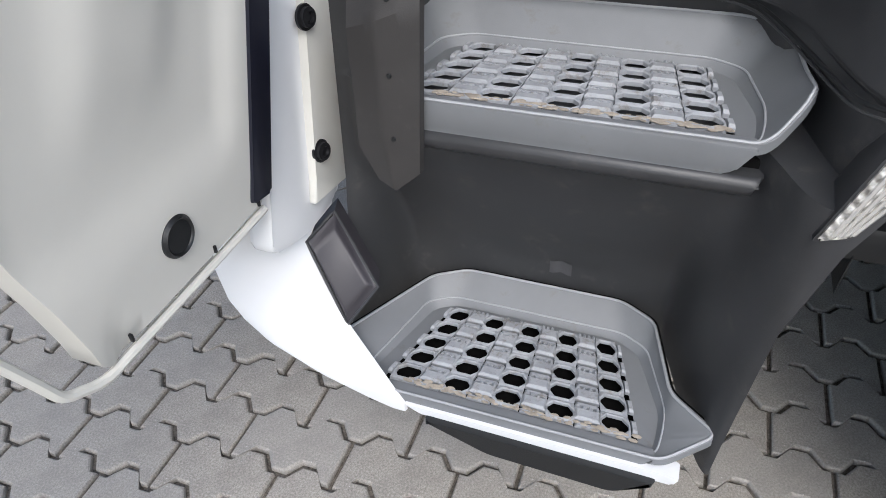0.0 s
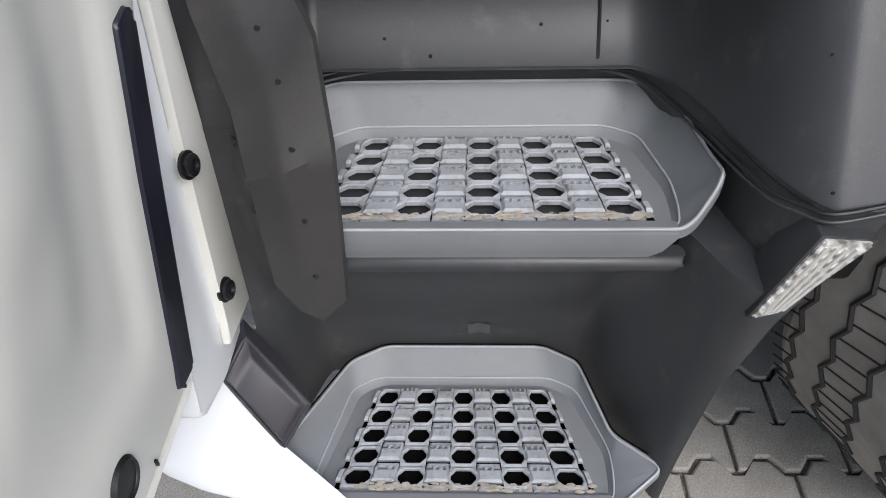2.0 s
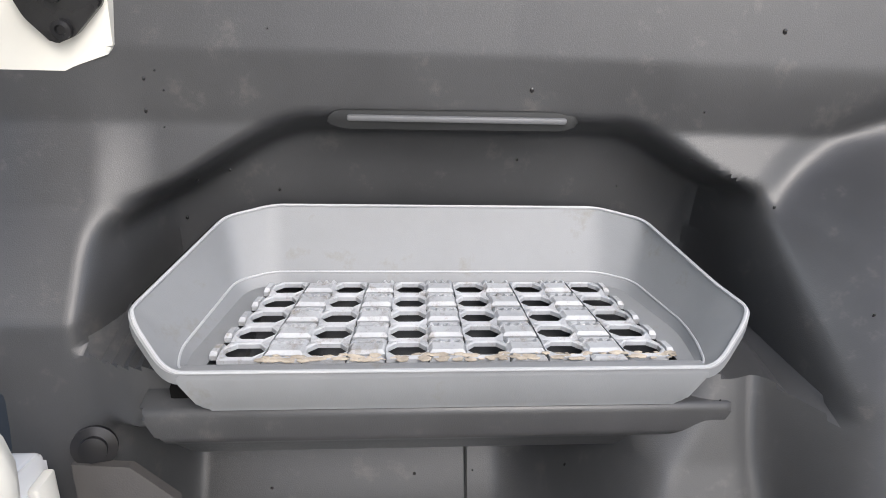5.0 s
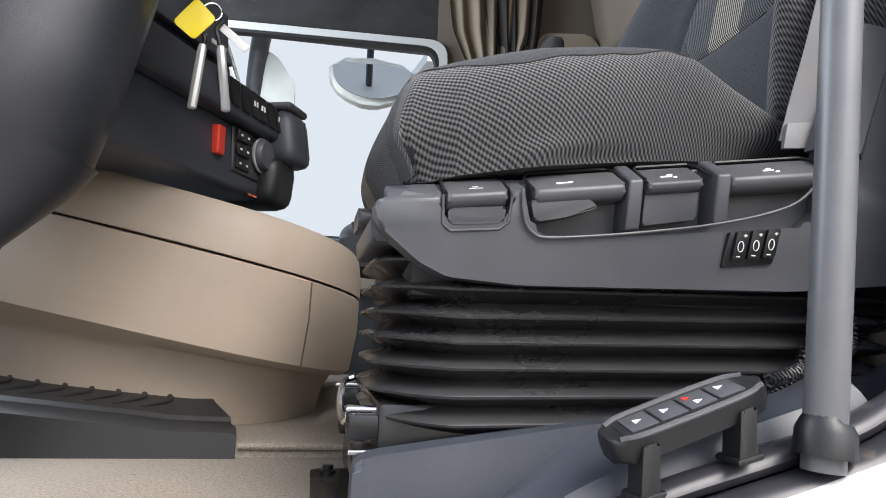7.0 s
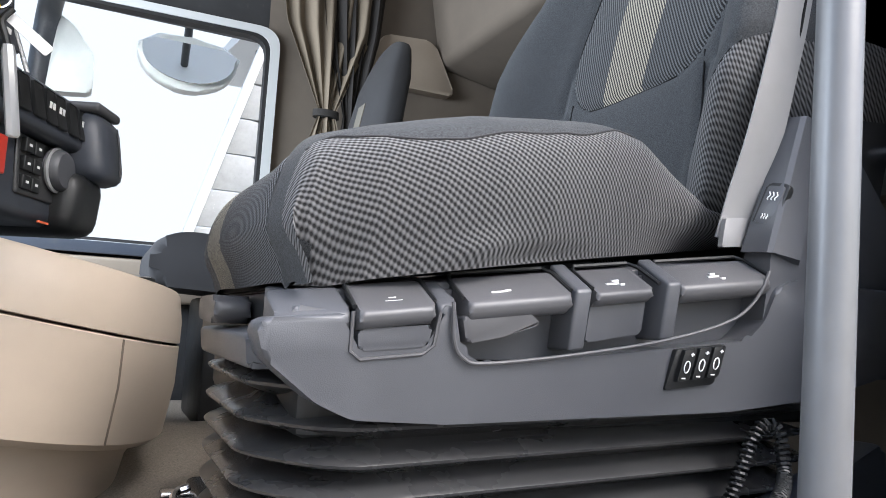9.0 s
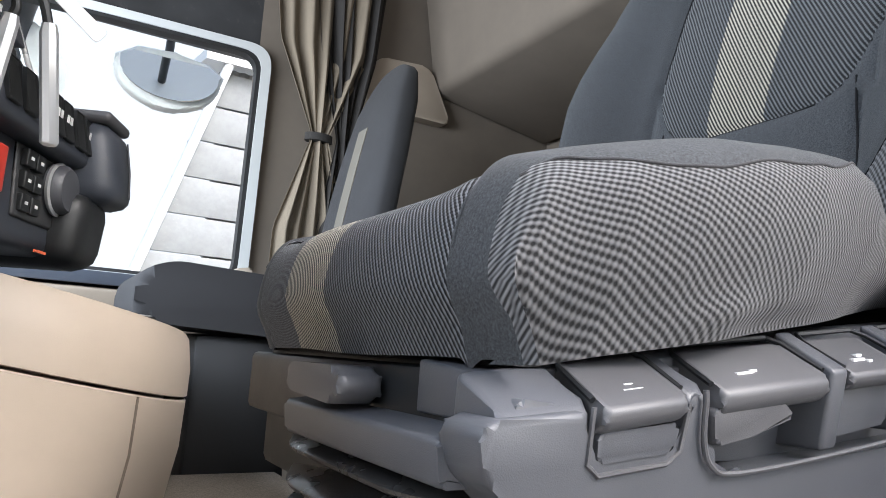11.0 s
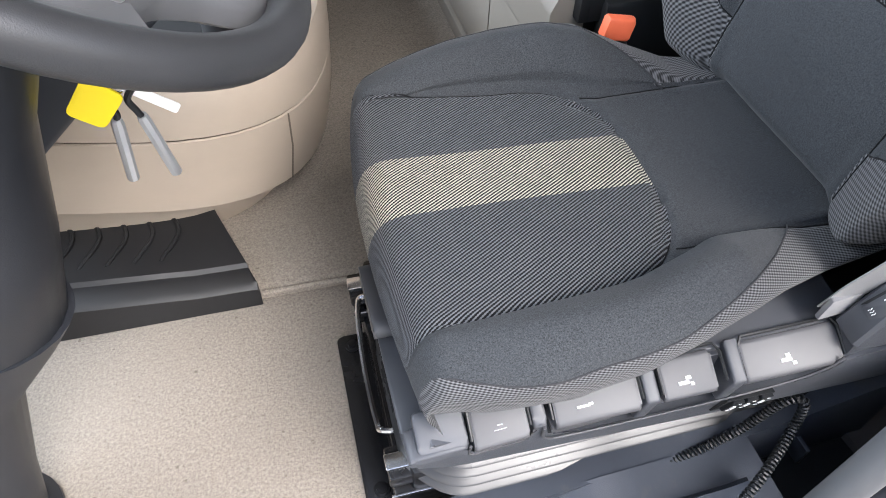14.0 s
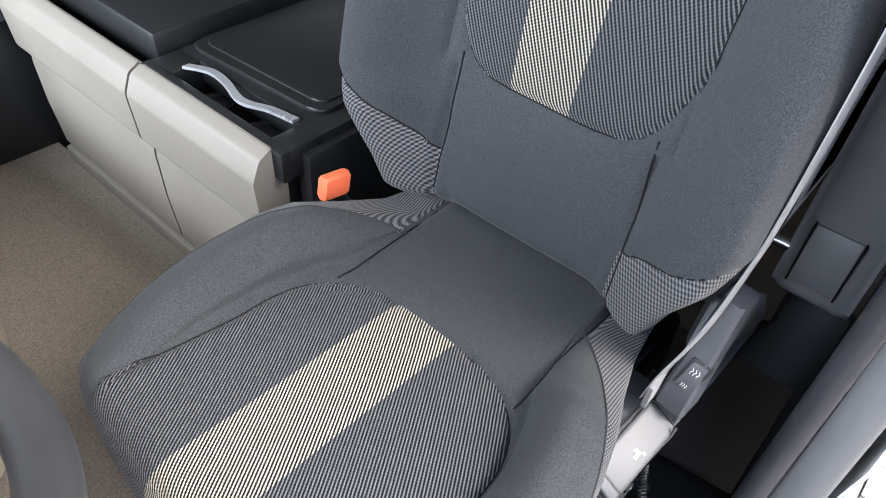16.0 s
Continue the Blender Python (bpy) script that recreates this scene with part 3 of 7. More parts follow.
# small dents in the middle recess and on the flap are rain drops and scratches
# two-tiered ledges under the upper and the middle step
for x0, x1, zt, yf, drop, taper in ((-0.178, 0.345, 1.054, 0.071, 0.070, 1.0), (-0.165, 0.196, 0.7185, -0.009, 0.036, 0.8)):
    mid_, low_, mx = zt - 0.5 * drop, zt - drop, 0.5 * (x0 + x1)
    bm = prism(rounded([(yf + 0.14, zt), (yf, zt), (yf - 0.004, mid_ + 0.004), (yf + 0.010, mid_ - 0.006), (yf + 0.026, low_), (yf + 0.14, low_)], 0.007, 4), "x", x0, x1, 0.006)
    for v in bm.verts:
        v.co.x = mx + (v.co.x - mx) * (1 - taper * (zt - v.co.z) / (x1 - x0))
    part("step_ledge", bm, "plastic_dark", truck)
# groove round the middle step, running out to the wing's edge
pts = smooth_path([(-0.235, 0.06, 0.812), (-0.19, 0.155, 0.812), (-0.10, 0.194, 0.814), (0.05, 0.198, 0.815), (0.119, 0.192, 0.815), (0.165, 0.165, 0.814), (0.20, 0.09, 0.813), (0.236, -0.010, 0.812), (0.258, -0.045, 0.817), (0.275, -0.062, 0.822), (0.318, -0.058, 0.828)], 6)
part("panel_step", sheet(80, 2, lambda u, v: (-0.31 + 0.628 * u, shell_y(-0.31 + 0.628 * u, 0.815) * (1 - v) + shell_y(-0.31 + 0.628 * u, 0.819) * v, 0.8145 + 0.0045 * v), thick=0.003, way=(0, 0, 1)), "plastic_dark", truck)
part("panel_groove", tube(pts, 0.0022, 8), "plastic_black", truck)
part("groove_lip", tube([p + Vector((0, -0.003, -0.006)) for p in pts], 0.0016, 8), "plastic_dark", truck)
rng = random.Random(11)
bm = bmesh.new()
for k in range(90):
    x, z = rng.uniform(-0.2, 0.75), rng.choice((rng.uniform(0.83, 1.0), rng.uniform(1.12, 1.38), rng.uniform(1.02, 1.06)))
    r = rng.uniform(0.0008, 0.0026)
    if 0.36 < x and z < 1.1:
        continue
    bmesh.ops.create_icosphere(bm, subdivisions=1, radius=r, matrix=Matrix.Translation((x, shell_y(x, z) - 0.0004, z)) @ Matrix.Diagonal((1, 0.4, rng.uniform(1, 1.5), 1)))
tagged(part("rain_drops", bm, "drop", truck, "small dark water drops"), kind="stuff")
part("scuff_mark", sheet(6, 5, lambda u, v: (-0.012 + 0.03 * u, shell_y(-0.012 + 0.03 * u, 0.449 + 0.022 * v) - 0.0012 - 0.001 * math.sin(9 * u), 0.449 + 0.022 * v - 0.006 * abs(u - 0.5))), "plastic_lever", truck, "pale scuffed patch")


# ---- steps ----
def step_tray(name, label, cx, z, yf, yb, wf, wb, wt, wr, hr, tip_z, tip_y, lip, cols, rows_=5, flare=0.3):
    """A grey step tray: fan-shaped tread with hexagonal holes, sloping rim, and a front lip.
    wf, wb: half widths of the tread in front and behind; wt: half width at the rim's outer tips; wr: of the rim's back edge; hr: its height."""
    root = thing(name, label, "step", "entrance steps")
    depth = yb - yf

    def ring(w_back, w_mid, w_front, y_back, y_mid, y_front, c, zb, zm, zf, flare=0.0):
        pts = [(-w_back + c, y_back), (w_back - c, y_back), (w_back, y_back - 0.55 * c), (w_mid - flare * (w_mid - w_back) - 0.006 * flare, y_mid + 0.035 + 0.012 * flare), (w_mid, y_mid), (w_front, y_front), (-w_front, y_front), (-w_mid, y_mid), (-w_back, y_back - 0.55 * c)]
        out = []
        for x, y in rounded(pts, 0.013, 5):
            zz = zf + (zm - zf) * min(1.0, max(0.0, (y - y_front) / (y_mid - y_front))) + (zb - zm) * min(1.0, max(0.0, (y - y_mid) / (y_back - y_mid)))
            out.append((cx + x, y, zz))
        return out

    rim = ring(wr + 0.04, wt, wf + 0.012, yb + 0.05, tip_y, yf - 0.016, 0.045, z + hr, tip_z, z + 0.003, flare)
    rim_out = [(cx + (x - cx) * 1.012, y + (0.004 if y > yf + 0.02 else -0.001), q - 0.001) for x, y, q in rim]
    under = [(cx + (x - cx) * 1.016, y + (0.005 if y > yf + 0.02 else 0.0), q - 0.012) for x, y, q in rim]
    wall = ring(wb + 0.022, wf + 0.010, wf + 0.006, yb + 0.016, yf + 0.02, yf - 0.010, 0.034, z + 0.004, z + 0.002, z - 0.001)
    floor_ = ring(wb + 0.012, wf + 0.004, wf, yb + 0.010, yf + 0.018, yf - 0.007, 0.03, z - 0.006, z - 0.006, z - 0.004)
    inner = []
    for x, y, _ in floor_:
        y = min(max(y, yf + 0.004), yb)
        w = 0.995 * (wf + (wb - wf) * (y - yf) / depth - 0.012)
        inner.append((min(max(x, cx - w), cx + w), y, z - 0.004))
    tray = loft([under, rim_out, rim, wall, floor_, inner])
    part("tray", tray, "step_grey", root)
    # thin paler lines along the outer and the inner edge of the rim
    part("rim_edge", tube([Vector(p) + Vector((0, 0, 0.0004)) for p in rim + rim[:1]], 0.0017, 6, False), "step_light", root)
    part("inner_edge", tube([Vector(p) + Vector((0, 0, 0.0002)) for p in wall + wall[:1]], 0.0013, 6, False), "step_light", root)
    part("joint", tube([(cx + (x - cx) * 1.018, y + (0.006 if y > yf + 0.02 else 0.012), q - (0.004 if y > yf + 0.02 else 0.014)) for x, y, q in rim + rim[:1]], 0.0022, 6, False), "void", root, "dark joint round the tray")
    # front lip
    lipm = prism(rounded([(cx - wf - 0.01, z + 0.001), (cx - wf + 0.012, z - lip), (cx + wf - 0.012, z - lip), (cx + wf + 0.01, z + 0.001)], 0.008), "y", yf - 0.017, yf - 0.002, 0.003)
    part("front_lip", lipm, "step_grey", root)
    # added black sheet: stands in for the shade seen through the tread holes
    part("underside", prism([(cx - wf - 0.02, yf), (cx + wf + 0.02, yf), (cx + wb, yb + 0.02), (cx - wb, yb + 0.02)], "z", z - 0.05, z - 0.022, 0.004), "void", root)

    # tread: cells with hexagonal holes between ribbed bars, laid out as a fan
    bm = bmesh.new()

    def at(u, v, h=0.0):
        w = wf + (wb - wf) * v - 0.012
        return (cx + u * w, yf + 0.004 + v * (depth - 0.004), z + h)

    ncell = 2 * cols - 1
    du, dv = 2.0 / (ncell + 0.6), 1.0 / rows_
    rng = random.Random(int(z * 100))

    def quad(*p):
        bm.faces.new([bm.verts.new(q) for q in p])

    def bar(u0, u1, v0, v1, h, drop=-0.005, cut=0.10):
        """A raised bar with chamfered top."""
        cu, cv = (u1 - u0) * cut, (v1 - v0) * 0.18
        lo = [at(u0, v0, drop), at(u1, v0, drop), at(u1, v1, drop), at(u0, v1, drop)]
        mid = [at(u0, v0, h - 0.003), at(u1, v0, h - 0.003), at(u1, v1, h - 0.003), at(u0, v1, h - 0.003)]
        top = [at(u0 + cu, v0 + cv, h), at(u1 - cu, v0 + cv, h), at(u1 - cu, v1 - cv, h), at(u0 + cu, v1 - cv, h)]
        loft([lo, mid, top], True, (False, True), bm)

    for r in range(rows_):
        v0, v1 = r * dv, (r + 1) * dv
        for k in range(ncell):
            u0 = -1 + (k + 0.3) * du
            u1 = u0 + du
            if k % 2 == 0:
                # plate with an eight-sided hole
                um, vm, hu, hv = (u0 + u1) / 2, (v0 + v1) / 2, (u1 - u0) / 2, (v1 - v0) / 2
                eight = [(-1, -0.30), (-0.58, -1), (0.58, -1), (1, -0.30), (1, 0.30), (0.58, 1), (-0.58, 1), (-1, 0.30)]
                cell = [(-1, -1), (-0.58, -1), (0.58, -1), (1, -1), (1, 1), (0.58, 1), (-0.58, 1), (-1, 1)]

                def scaled(pts, fu, fv, h, dv_=0.0):
                    return [at(um + p * hu * fu, vm + dv_ + q * hv * fv, h) for p, q in pts]

                loft([scaled(cell, 1.0, 1.0, -0.004), scaled(cell, 1.0, 0.98, 0.0005), scaled(eight, 1.08, 0.80, 0.0020, 0.02 * dv), scaled(eight, 0.97, 0.70, 0.0008, 0.02 * dv), scaled(eight, 0.96, 0.69, -0.0035, 0.02 * dv)], True, (False, False), bm)
            else:
                bar(u0 + 0.03 * du, u1 - 0.03 * du, v0 + 0.30 * dv, v1 - 0.10 * dv, 0.0030)
                bar(u0 + 0.05 * du, u1 - 0.05 * du, v0 - 0.04 * dv, v0 + 0.17 * dv, 0.0012)
                # serrations along the rear edge
                for s in range(4):
                    su = u0 + (s + 0.12) * (u1 - u0) / 4
                    if rng.random() < 0.85:
                        bar(su, su + 0.17 * du, v1 - 0.22 * dv, v1 - 0.01 * dv, 0.0038, cut=0.35)
        # half bars at the ends
        bar(-0.995, -1 + 0.22 * du, v0 + 0.3 * dv, v1 - 0.1 * dv, 0.003)
        bar(1 - 0.22 * du, 0.995, v0 + 0.3 * dv, v1 - 0.1 * dv, 0.003)
    part("tread", bm, "step_tread", root, "worn grey tread with hexagonal holes", smooth=False)
    # dried mud along the front edge
    bm = bmesh.new()
    for k in range(170):
        u, s = rng.uniform(-0.80, 0.98), rng.uniform(0.0008, 0.0042)
        p = Vector(at(u, rng.uniform(-0.02, 0.05), 0.001))
        bmesh.ops.create_icosphere(bm, subdivisions=1, radius=s, matrix=Matrix.Translation(p) @ Matrix.Diagonal((1.6, 0.7, 0.35, 1)))
    tagged(part("dried_mud", bm, "mud", root, "pale dried mud crumbs"), kind="stuff")
    return root


def tread_mat():
    t = Tree("worn_step_tread")
    fine, broad = t.noise(500, 4.0, 0.7), t.noise(18, 6.0, 0.7)
    col = t.mix(t.ramp(broad, 0.3, 0.7), (0.25, 0.26, 0.275), (0.38, 0.395, 0.415))
    col = t.mix(t.ramp(t.noise(60, 6.0, 0.75), 0.53, 0.68, 0, 0.75), col, (0.16, 0.14, 0.115))
    t.bump(fine, 0.25, 0.001)
    return t.done(col, 0.5)


M["step_tread"] = tread_mat()
M["mud"] = surface("pale_dried_mud", (0.34, 0.30, 0.245), 0.95, grain=300, bump=0.6, vary=0.4, wear=60)

step_tray("lower_step", "pale grey plastic lower step with hexagonal tread holes and dried mud", -0.018, 0.40, -0.085, 0.062, 0.172, 0.128, 0.238, 0.112, 0.028, 0.420, -0.062, 0.016, 5, 5, 0.6)
step_tray("middle_step", "pale grey plastic middle step with hexagonal tread holes and rust-brown stains", 0.003, 0.75, 0.012, 0.147, 0.176, 0.145, 0.217, 0.16, 0.040, 0.797, 0.02, 0.032, 5)
step_tray("upper_step", "pale grey plastic upper step with hexagonal tread holes under the sill", 0.085, 1.09, 0.09, 0.228, 0.222, 0.185, 0.267, 0.178, 0.065, 1.135, 0.10, 0.036, 6)

# ---- bumper corner, below the door hinge ----
bumper = thing("bumper_corner", "white painted front bumper corner with a black lower lip", "bumper")


WING_L = [(0.373, -0.146), (0.383, -0.185), (0.405, -0.248), (0.442, -0.315), (0.475, -0.345), (0.504, -0.360), (0.555, -0.366), (0.60, -0.355), (0.66, -0.31)]
WING_R = [(0.385, -0.138), (0.405, -0.152), (0.425, -0.19), (0.448, -0.23), (0.50, -0.262), (0.554, -0.284), (0.575, -0.28), (0.66, -0.28)]
WING_Y = [(0.385, -0.108), (0.405, -0.106), (0.425, -0.083), (0.448, -0.06), (0.50, -0.048), (0.554, -0.038), (0.575, -0.01), (0.66, -0.01)]


def wing(u, v):
    """White corner: broad in the middle, running down to a point under the lower step, turned in towards the step."""
    z = 0.66 - 0.285 * v
    xr, xl, yr = along(WING_R, z), along(WING_L, z), along(WING_Y, z)
    w = u ** 1.25
    x = xl + (xr - xl) * u
    return (x, -0.108 + (yr + 0.108) * w - 0.010 * math.sin(math.pi * u) * step01(z, 0.40, 0.46), z)


part("corner_panel", sheet(24, 40, wing, thick=0.005, way=(0.35, 0.9, 0)), "white", bumper)
part("trim_strip", prism(rounded([(-0.140, 0.388), (-0.118, 0.377), (0.165, 0.371), (0.184, 0.371), (0.190, 0.385), (0.17, 0.3875)], 0.003), "y", -0.107, -0.085, 0.002), "white", bumper, "white strip under the lower step")
part("lower_lip", prism(rounded([(-0.115, 0.378), (-0.03, 0.345), (0.12, 0.340), (0.17, 0.375)], 0.01), "y", -0.116, 0.05, 0.006), "plastic_black", bumper, "black lower lip")
inset = thing("corner_inset", "dark grey plastic inset panel beside the lower step", "panel")


def inset_fn(u, v):
    """Inset panel between the white corner and the step recess, raised in its middle."""
    a, b = Vector((-0.231, -0.058, 0.450)), Vector((-0.283, -0.036, 0.556))
    c, d = Vector((-0.196, -0.030, 0.500)), Vector((-0.266, 0.012, 0.572))
    p = (a * (1 - v) + b * v) * (1 - u) + (c * (1 - v) + d * v) * u
    edge = min(u, 1 - u, v, 1 - v)
    return p + Vector((0.25, -0.9, 0.2)) * (0.009 * step01(edge, 0.02, 0.16) - 0.002)


rim_pts = [inset_fn(*p) for p in [(k / 8, 0.0) for k in range(8)] + [(1.0, k / 8) for k in range(8)] + [(1 - k / 8, 1.0) for k in range(8)] + [(0.0, 1 - k / 8) for k in range(9)]]
part("inset_rim", tube(rim_pts, 0.0022, 6, False), "plastic_dark", inset, "dark raised rim")
part("inset_panel", sheet(30, 30, inset_fn, thick=0.03, way=(-0.3, 0.9, 0)), "plastic_inset", inset)

# ---- white hinge pillar with bolts ----
pillar = thing("hinge_pillar_cover", "white painted hinge pillar cover with two black bolts", "panel")
cover = [(-0.115, 0.60), (-0.045, 0.578), (0.03, 0.578), (0.062, 0.62), (0.07, 0.82), (0.09, 1.0), (0.03, 1.02), (-0.02, 0.93)]
part("cover_panel", prism(rounded(cover, 0.012), "x", -0.30, -0.272, 0.005), "white", pillar)
part("bolt_flange", prism([(-0.03, 0.612), (0.048, 0.60), (0.058, 0.625), (0.066, 0.82), (0.082, 0.985), (0.05, 0.99), (0.02, 0.85), (-0.02, 0.64)], "x", -0.272, -0.262, 0.003), "cream", pillar)
for y, z in ((0.012, 0.818), (-0.002, 0.669)):
    b = part("bolt", disc((-0.263, y, z), (1, -0.15, 0.1), [(0.0135, 0), (0.0135, 0.003), (0.0105, 0.004), (0.0105, 0.008), (0.006, 0.009), (0.005, 0.006)], 20), "bolt", pillar)
part("dark_gap", box((-0.315, -0.045, 0.566), (-0.284, 0.0, 0.576), 0.003), "strip", pillar)

# ---- rubber splash flap ----
flap = thing("rubber_flap", "black rubber splash flap with a row of small holes", "flap")


FLAP_L = [(0.658, -0.181, -0.02), (0.697, -0.200, -0.02), (0.826, -0.198, -0.02), (0.864, -0.216, 0.03), (0.935, -0.244, 0.07), (0.985, -0.250, 0.085)]
FLAP_R = [(0.673, -0.133, -0.02), (0.75, -0.128, -0.022), (0.854, -0.123, -0.018), (0.93, -0.135, 0.03), (0.955, -0.158, 0.07), (0.980, -0.20, 0.085)]


def flap_fn(u, v):
    """A bent sheet with a crease down its middle and a cut-off upper corner."""
    def edge(tab, f):
        f *= len(tab) - 1
        i = min(int(f), len(tab) - 2)
        return Vector((tab[i][1], tab[i][2], tab[i][0])).lerp(Vector((tab[i + 1][1], tab[i + 1][2], tab[i + 1][0])), f - i)
    l, r = edge(FLAP_L, 1 - v), edge(FLAP_R, 1 - v)
    p = l.lerp(r, u)
    p.y -= 0.010 * (1 - abs(u - 0.45) / 0.55) * step01(v, 0.0, 0.3)
    p.z -= 0.012 * (1 - abs(2 * u - 1)) * step01(v, 0.9, 1.0)
    return p


part("flap_sheet", sheet(16, 30, flap_fn, thick=0.008, way=(0.2, 1, 0)), "flap", flap)
for v in (0.28, 0.42, 0.56, 0.70, 0.84):
    p = Vector(flap_fn(0.60, v)) + Vector((0, -0.0008, 0))
    part("flap_hole", disc(p, (0, -1, 0.1), [(0.0028, 0), (0.0022, 0.0012)], 10), "plastic_black", flap)
part("flap_bolt", disc((-0.232, 0.098, 0.995), (0.2, -1, 0.3), [(0.02, 0), (0.02, 0.004), (0.012, 0.006), (0.012, 0.011), (0.006, 0.012)], 20), "bolt", flap)

# ---- side marker light ----
light = thing("marker_light", "clear ribbed side marker light in a dark wing edge", "light")
lp = [(0.237, 0.712), (0.259, 0.720), (0.309, 0.803), (0.268, 0.807)]
part("lens", prism(rounded(lp, 0.003), "y", -0.076, -0.03, 0.003), "lens", light, "clear ribbed lens")
part("bezel", prism(rounded([(0.234, 0.709), (0.261, 0.717), (0.313, 0.804), (0.266, 0.810)], 0.003), "y", -0.0735, -0.03, 0.001), "plastic_dark", light)
for k in range(4):
    f = 0.2 + 0.2 * k
    part("lens_rib", tube([(0.237 + 0.022 * f + 0.006, -0.0765, 0.718 + 0.008 * f), (0.268 + 0.041 * f - 0.004, -0.0765, 0.800 - 0.004 * f)], 0.0022, 6), "lens_clear", light)

# ---- front wheel ----
wheel = thing("front_wheel", "dusty black lorry tyre with wavy tread grooves", "wheel")
WC, WR, WY0, WY1 = (0.945, 0.5), 0.50, 0.06, 0.37
prof = [(WR - 0.06, WY0 - 0.004), (WR - 0.02, WY0 + 0.004), (WR, WY0 + 0.025), (WR, WY1 - 0.025), (WR - 0.02, WY1), (WR - 0.16, WY1), (WR - 0.16, WY0 + 0.01)]
part("tyre", disc((WC[0], 0, WC[1]), (0, 1, 0), prof, 96), "tyre", wheel)
bm = bmesh.new()
for gy in (0.10, 0.155, 0.215, 0.275, 0.33):
    pts = []
    for k in range(97):
        a = 2 * math.pi * k / 96
        pts.append((WC[0] + (WR + 0.0006) * math.cos(a), gy + 0.006 * (1 if k % 2 else -1), WC[1] + (WR + 0.0006) * math.sin(a)))
    tube(pts, 0.0042, 6, False, bm)
for k in range(96):
    a = 2 * math.pi * (k + 0.3) / 96
    for ys in ((0.10, 0.155), (0.215, 0.275), (0.33, 0.365), (0.065, 0.1)):
        tube([(WC[0] + (WR + 0.0004) * math.cos(a + s * 0.03), ys[0] + (ys[1] - ys[0]) * s, WC[1] + (WR + 0.0004) * math.sin(a + s * 0.03)) for s in (0, 0.5, 1)], 0.0014, 4, False, bm)
part("tread_groove", bm, "rubber", wheel, smooth=False)
part("rim", disc((WC[0], 0, WC[1]), (0, 1, 0), [(0.30, 0.09), (0.335, 0.075), (0.34, 0.1), (0.34, 0.33), (0.1, 0.33)], 48), "steel", wheel)
for o in wheel.children:
    o.data.transform(Matrix.Translation((WC[0], 0.24, 0)) @ Matrix.Rotation(radians(24), 4, "Z") @ Matrix.Translation((-WC[0], -0.215, 0)))
tagged(part("underbody", box((0.55, 0.42, 0.35), (1.6, 2.1, 1.2), 0.02), "plastic_black"), "black chassis mass behind the front wheel", "chassis", kind="structure")
tagged(part("wheel_arch", sheet(24, 6, lambda u, v: (WC[0] + 0.62 * math.cos(math.pi * (1 - u)), 0.12 + 0.5 * v, WC[1] + 0.62 * math.sin(math.pi * (1 - u))), thick=0.02, way=(0, 0, 1)), "plastic_black"), "black wheel arch liner", "wheel arch", kind="structure")
tagged(part("cab_underside", box((-0.8, 0.12, 0.55), (0.5, 2.5, 0.6), 0.01), "plastic_black"), "black underside of the cab", "chassis", kind="structure")

# ---- open door ----
door = thing("cab_door", "open cream-white cab door with black seal strip and round black plug", "door")


def door_low(y):
    """Lower edge of the door: rounded at its far end."""
    return 0.660 + 2.6 * max(0.0, -y - 0.385) + 0.020 * step01(-y, 0.345, 0.392)


def door_fn(u, v):
    """Inner skin of the door: pressed ribs and shallow dents."""
    z = door_low(-1.15 + 1.0 * u) + 1.95 * v
    lean = along([(0.66, -0.108), (0.70, -0.098), (0.86, -0.062), (1.0, -0.012), (1.1, 0.008), (1.4, 0.20), (2.7, 0.22)], z)
    y = -1.15 + (lean + 1.15) * u
    dy = lean - y
    x = -0.262 + 0.09 * (min(z, 1.05) - 0.69) - 0.13 * step01(z, 1.07, 1.22)
    x -= 0.007 * step01(dy, 0.055, 0.09) * step01(z, 0.75, 0.8) * (1 - step01(dy, 0.30, 0.34))
    x += 0.006 * step01(dy, 0.12, 0.17) * step01(z, 0.82, 0.9) * (1 - step01(dy, 0.22, 0.27))
    x += 0.006 * math.exp(-((dy - 0.20) ** 2 + (z - 0.97) ** 2) / 0.0015) - 0.005 * math.exp(-((dy - 0.24) ** 2 + (z - 1.06) ** 2) / 0.001)
    x -= 0.02 * (1 - step01(z - door_low(y), 0.0, 0.016)) + 0.007 * math.exp(-((z - door_low(y) - 0.030) / 0.006) ** 2) * step01(y, -0.38, -0.34) + 0.01 * (1 - step01(dy, 0.0, 0.02))
    return (x, y, z)


part("inner_skin", sheet(110, 100, door_fn, thick=0.03, way=(-1, 0, 0)), "cream", door)
part("outer_skin", box((-0.415, -1.16, 0.75), (-0.372, -0.13, 2.62), 0.012), "white", door)
part("bottom_flange", tube(smooth_path([(-0.268, y, door_low(y) + 0.006) for y in (-0.115, -0.16, -0.22, -0.28, -0.33, -0.345, -0.36, -0.37, -0.38, -0.387, -0.395, -0.41, -0.45)], 3), 0.0045, 8), "cream", door)
strip = [(-0.140, 0.690), (-0.108, 0.684), (-0.072, 0.862), (-0.045, 0.985), (-0.052, 0.996), (-0.072, 0.992), (-0.098, 0.893)]
bm = prism(rounded(strip, 0.004), "x", -0.268, -0.2585, 0.003)
for v in bm.verts:
    v.co.x += 0.09 * (v.co.z - 0.69)
part("seal_strip", bm, "strip", door, "dark blue-black seal strip")
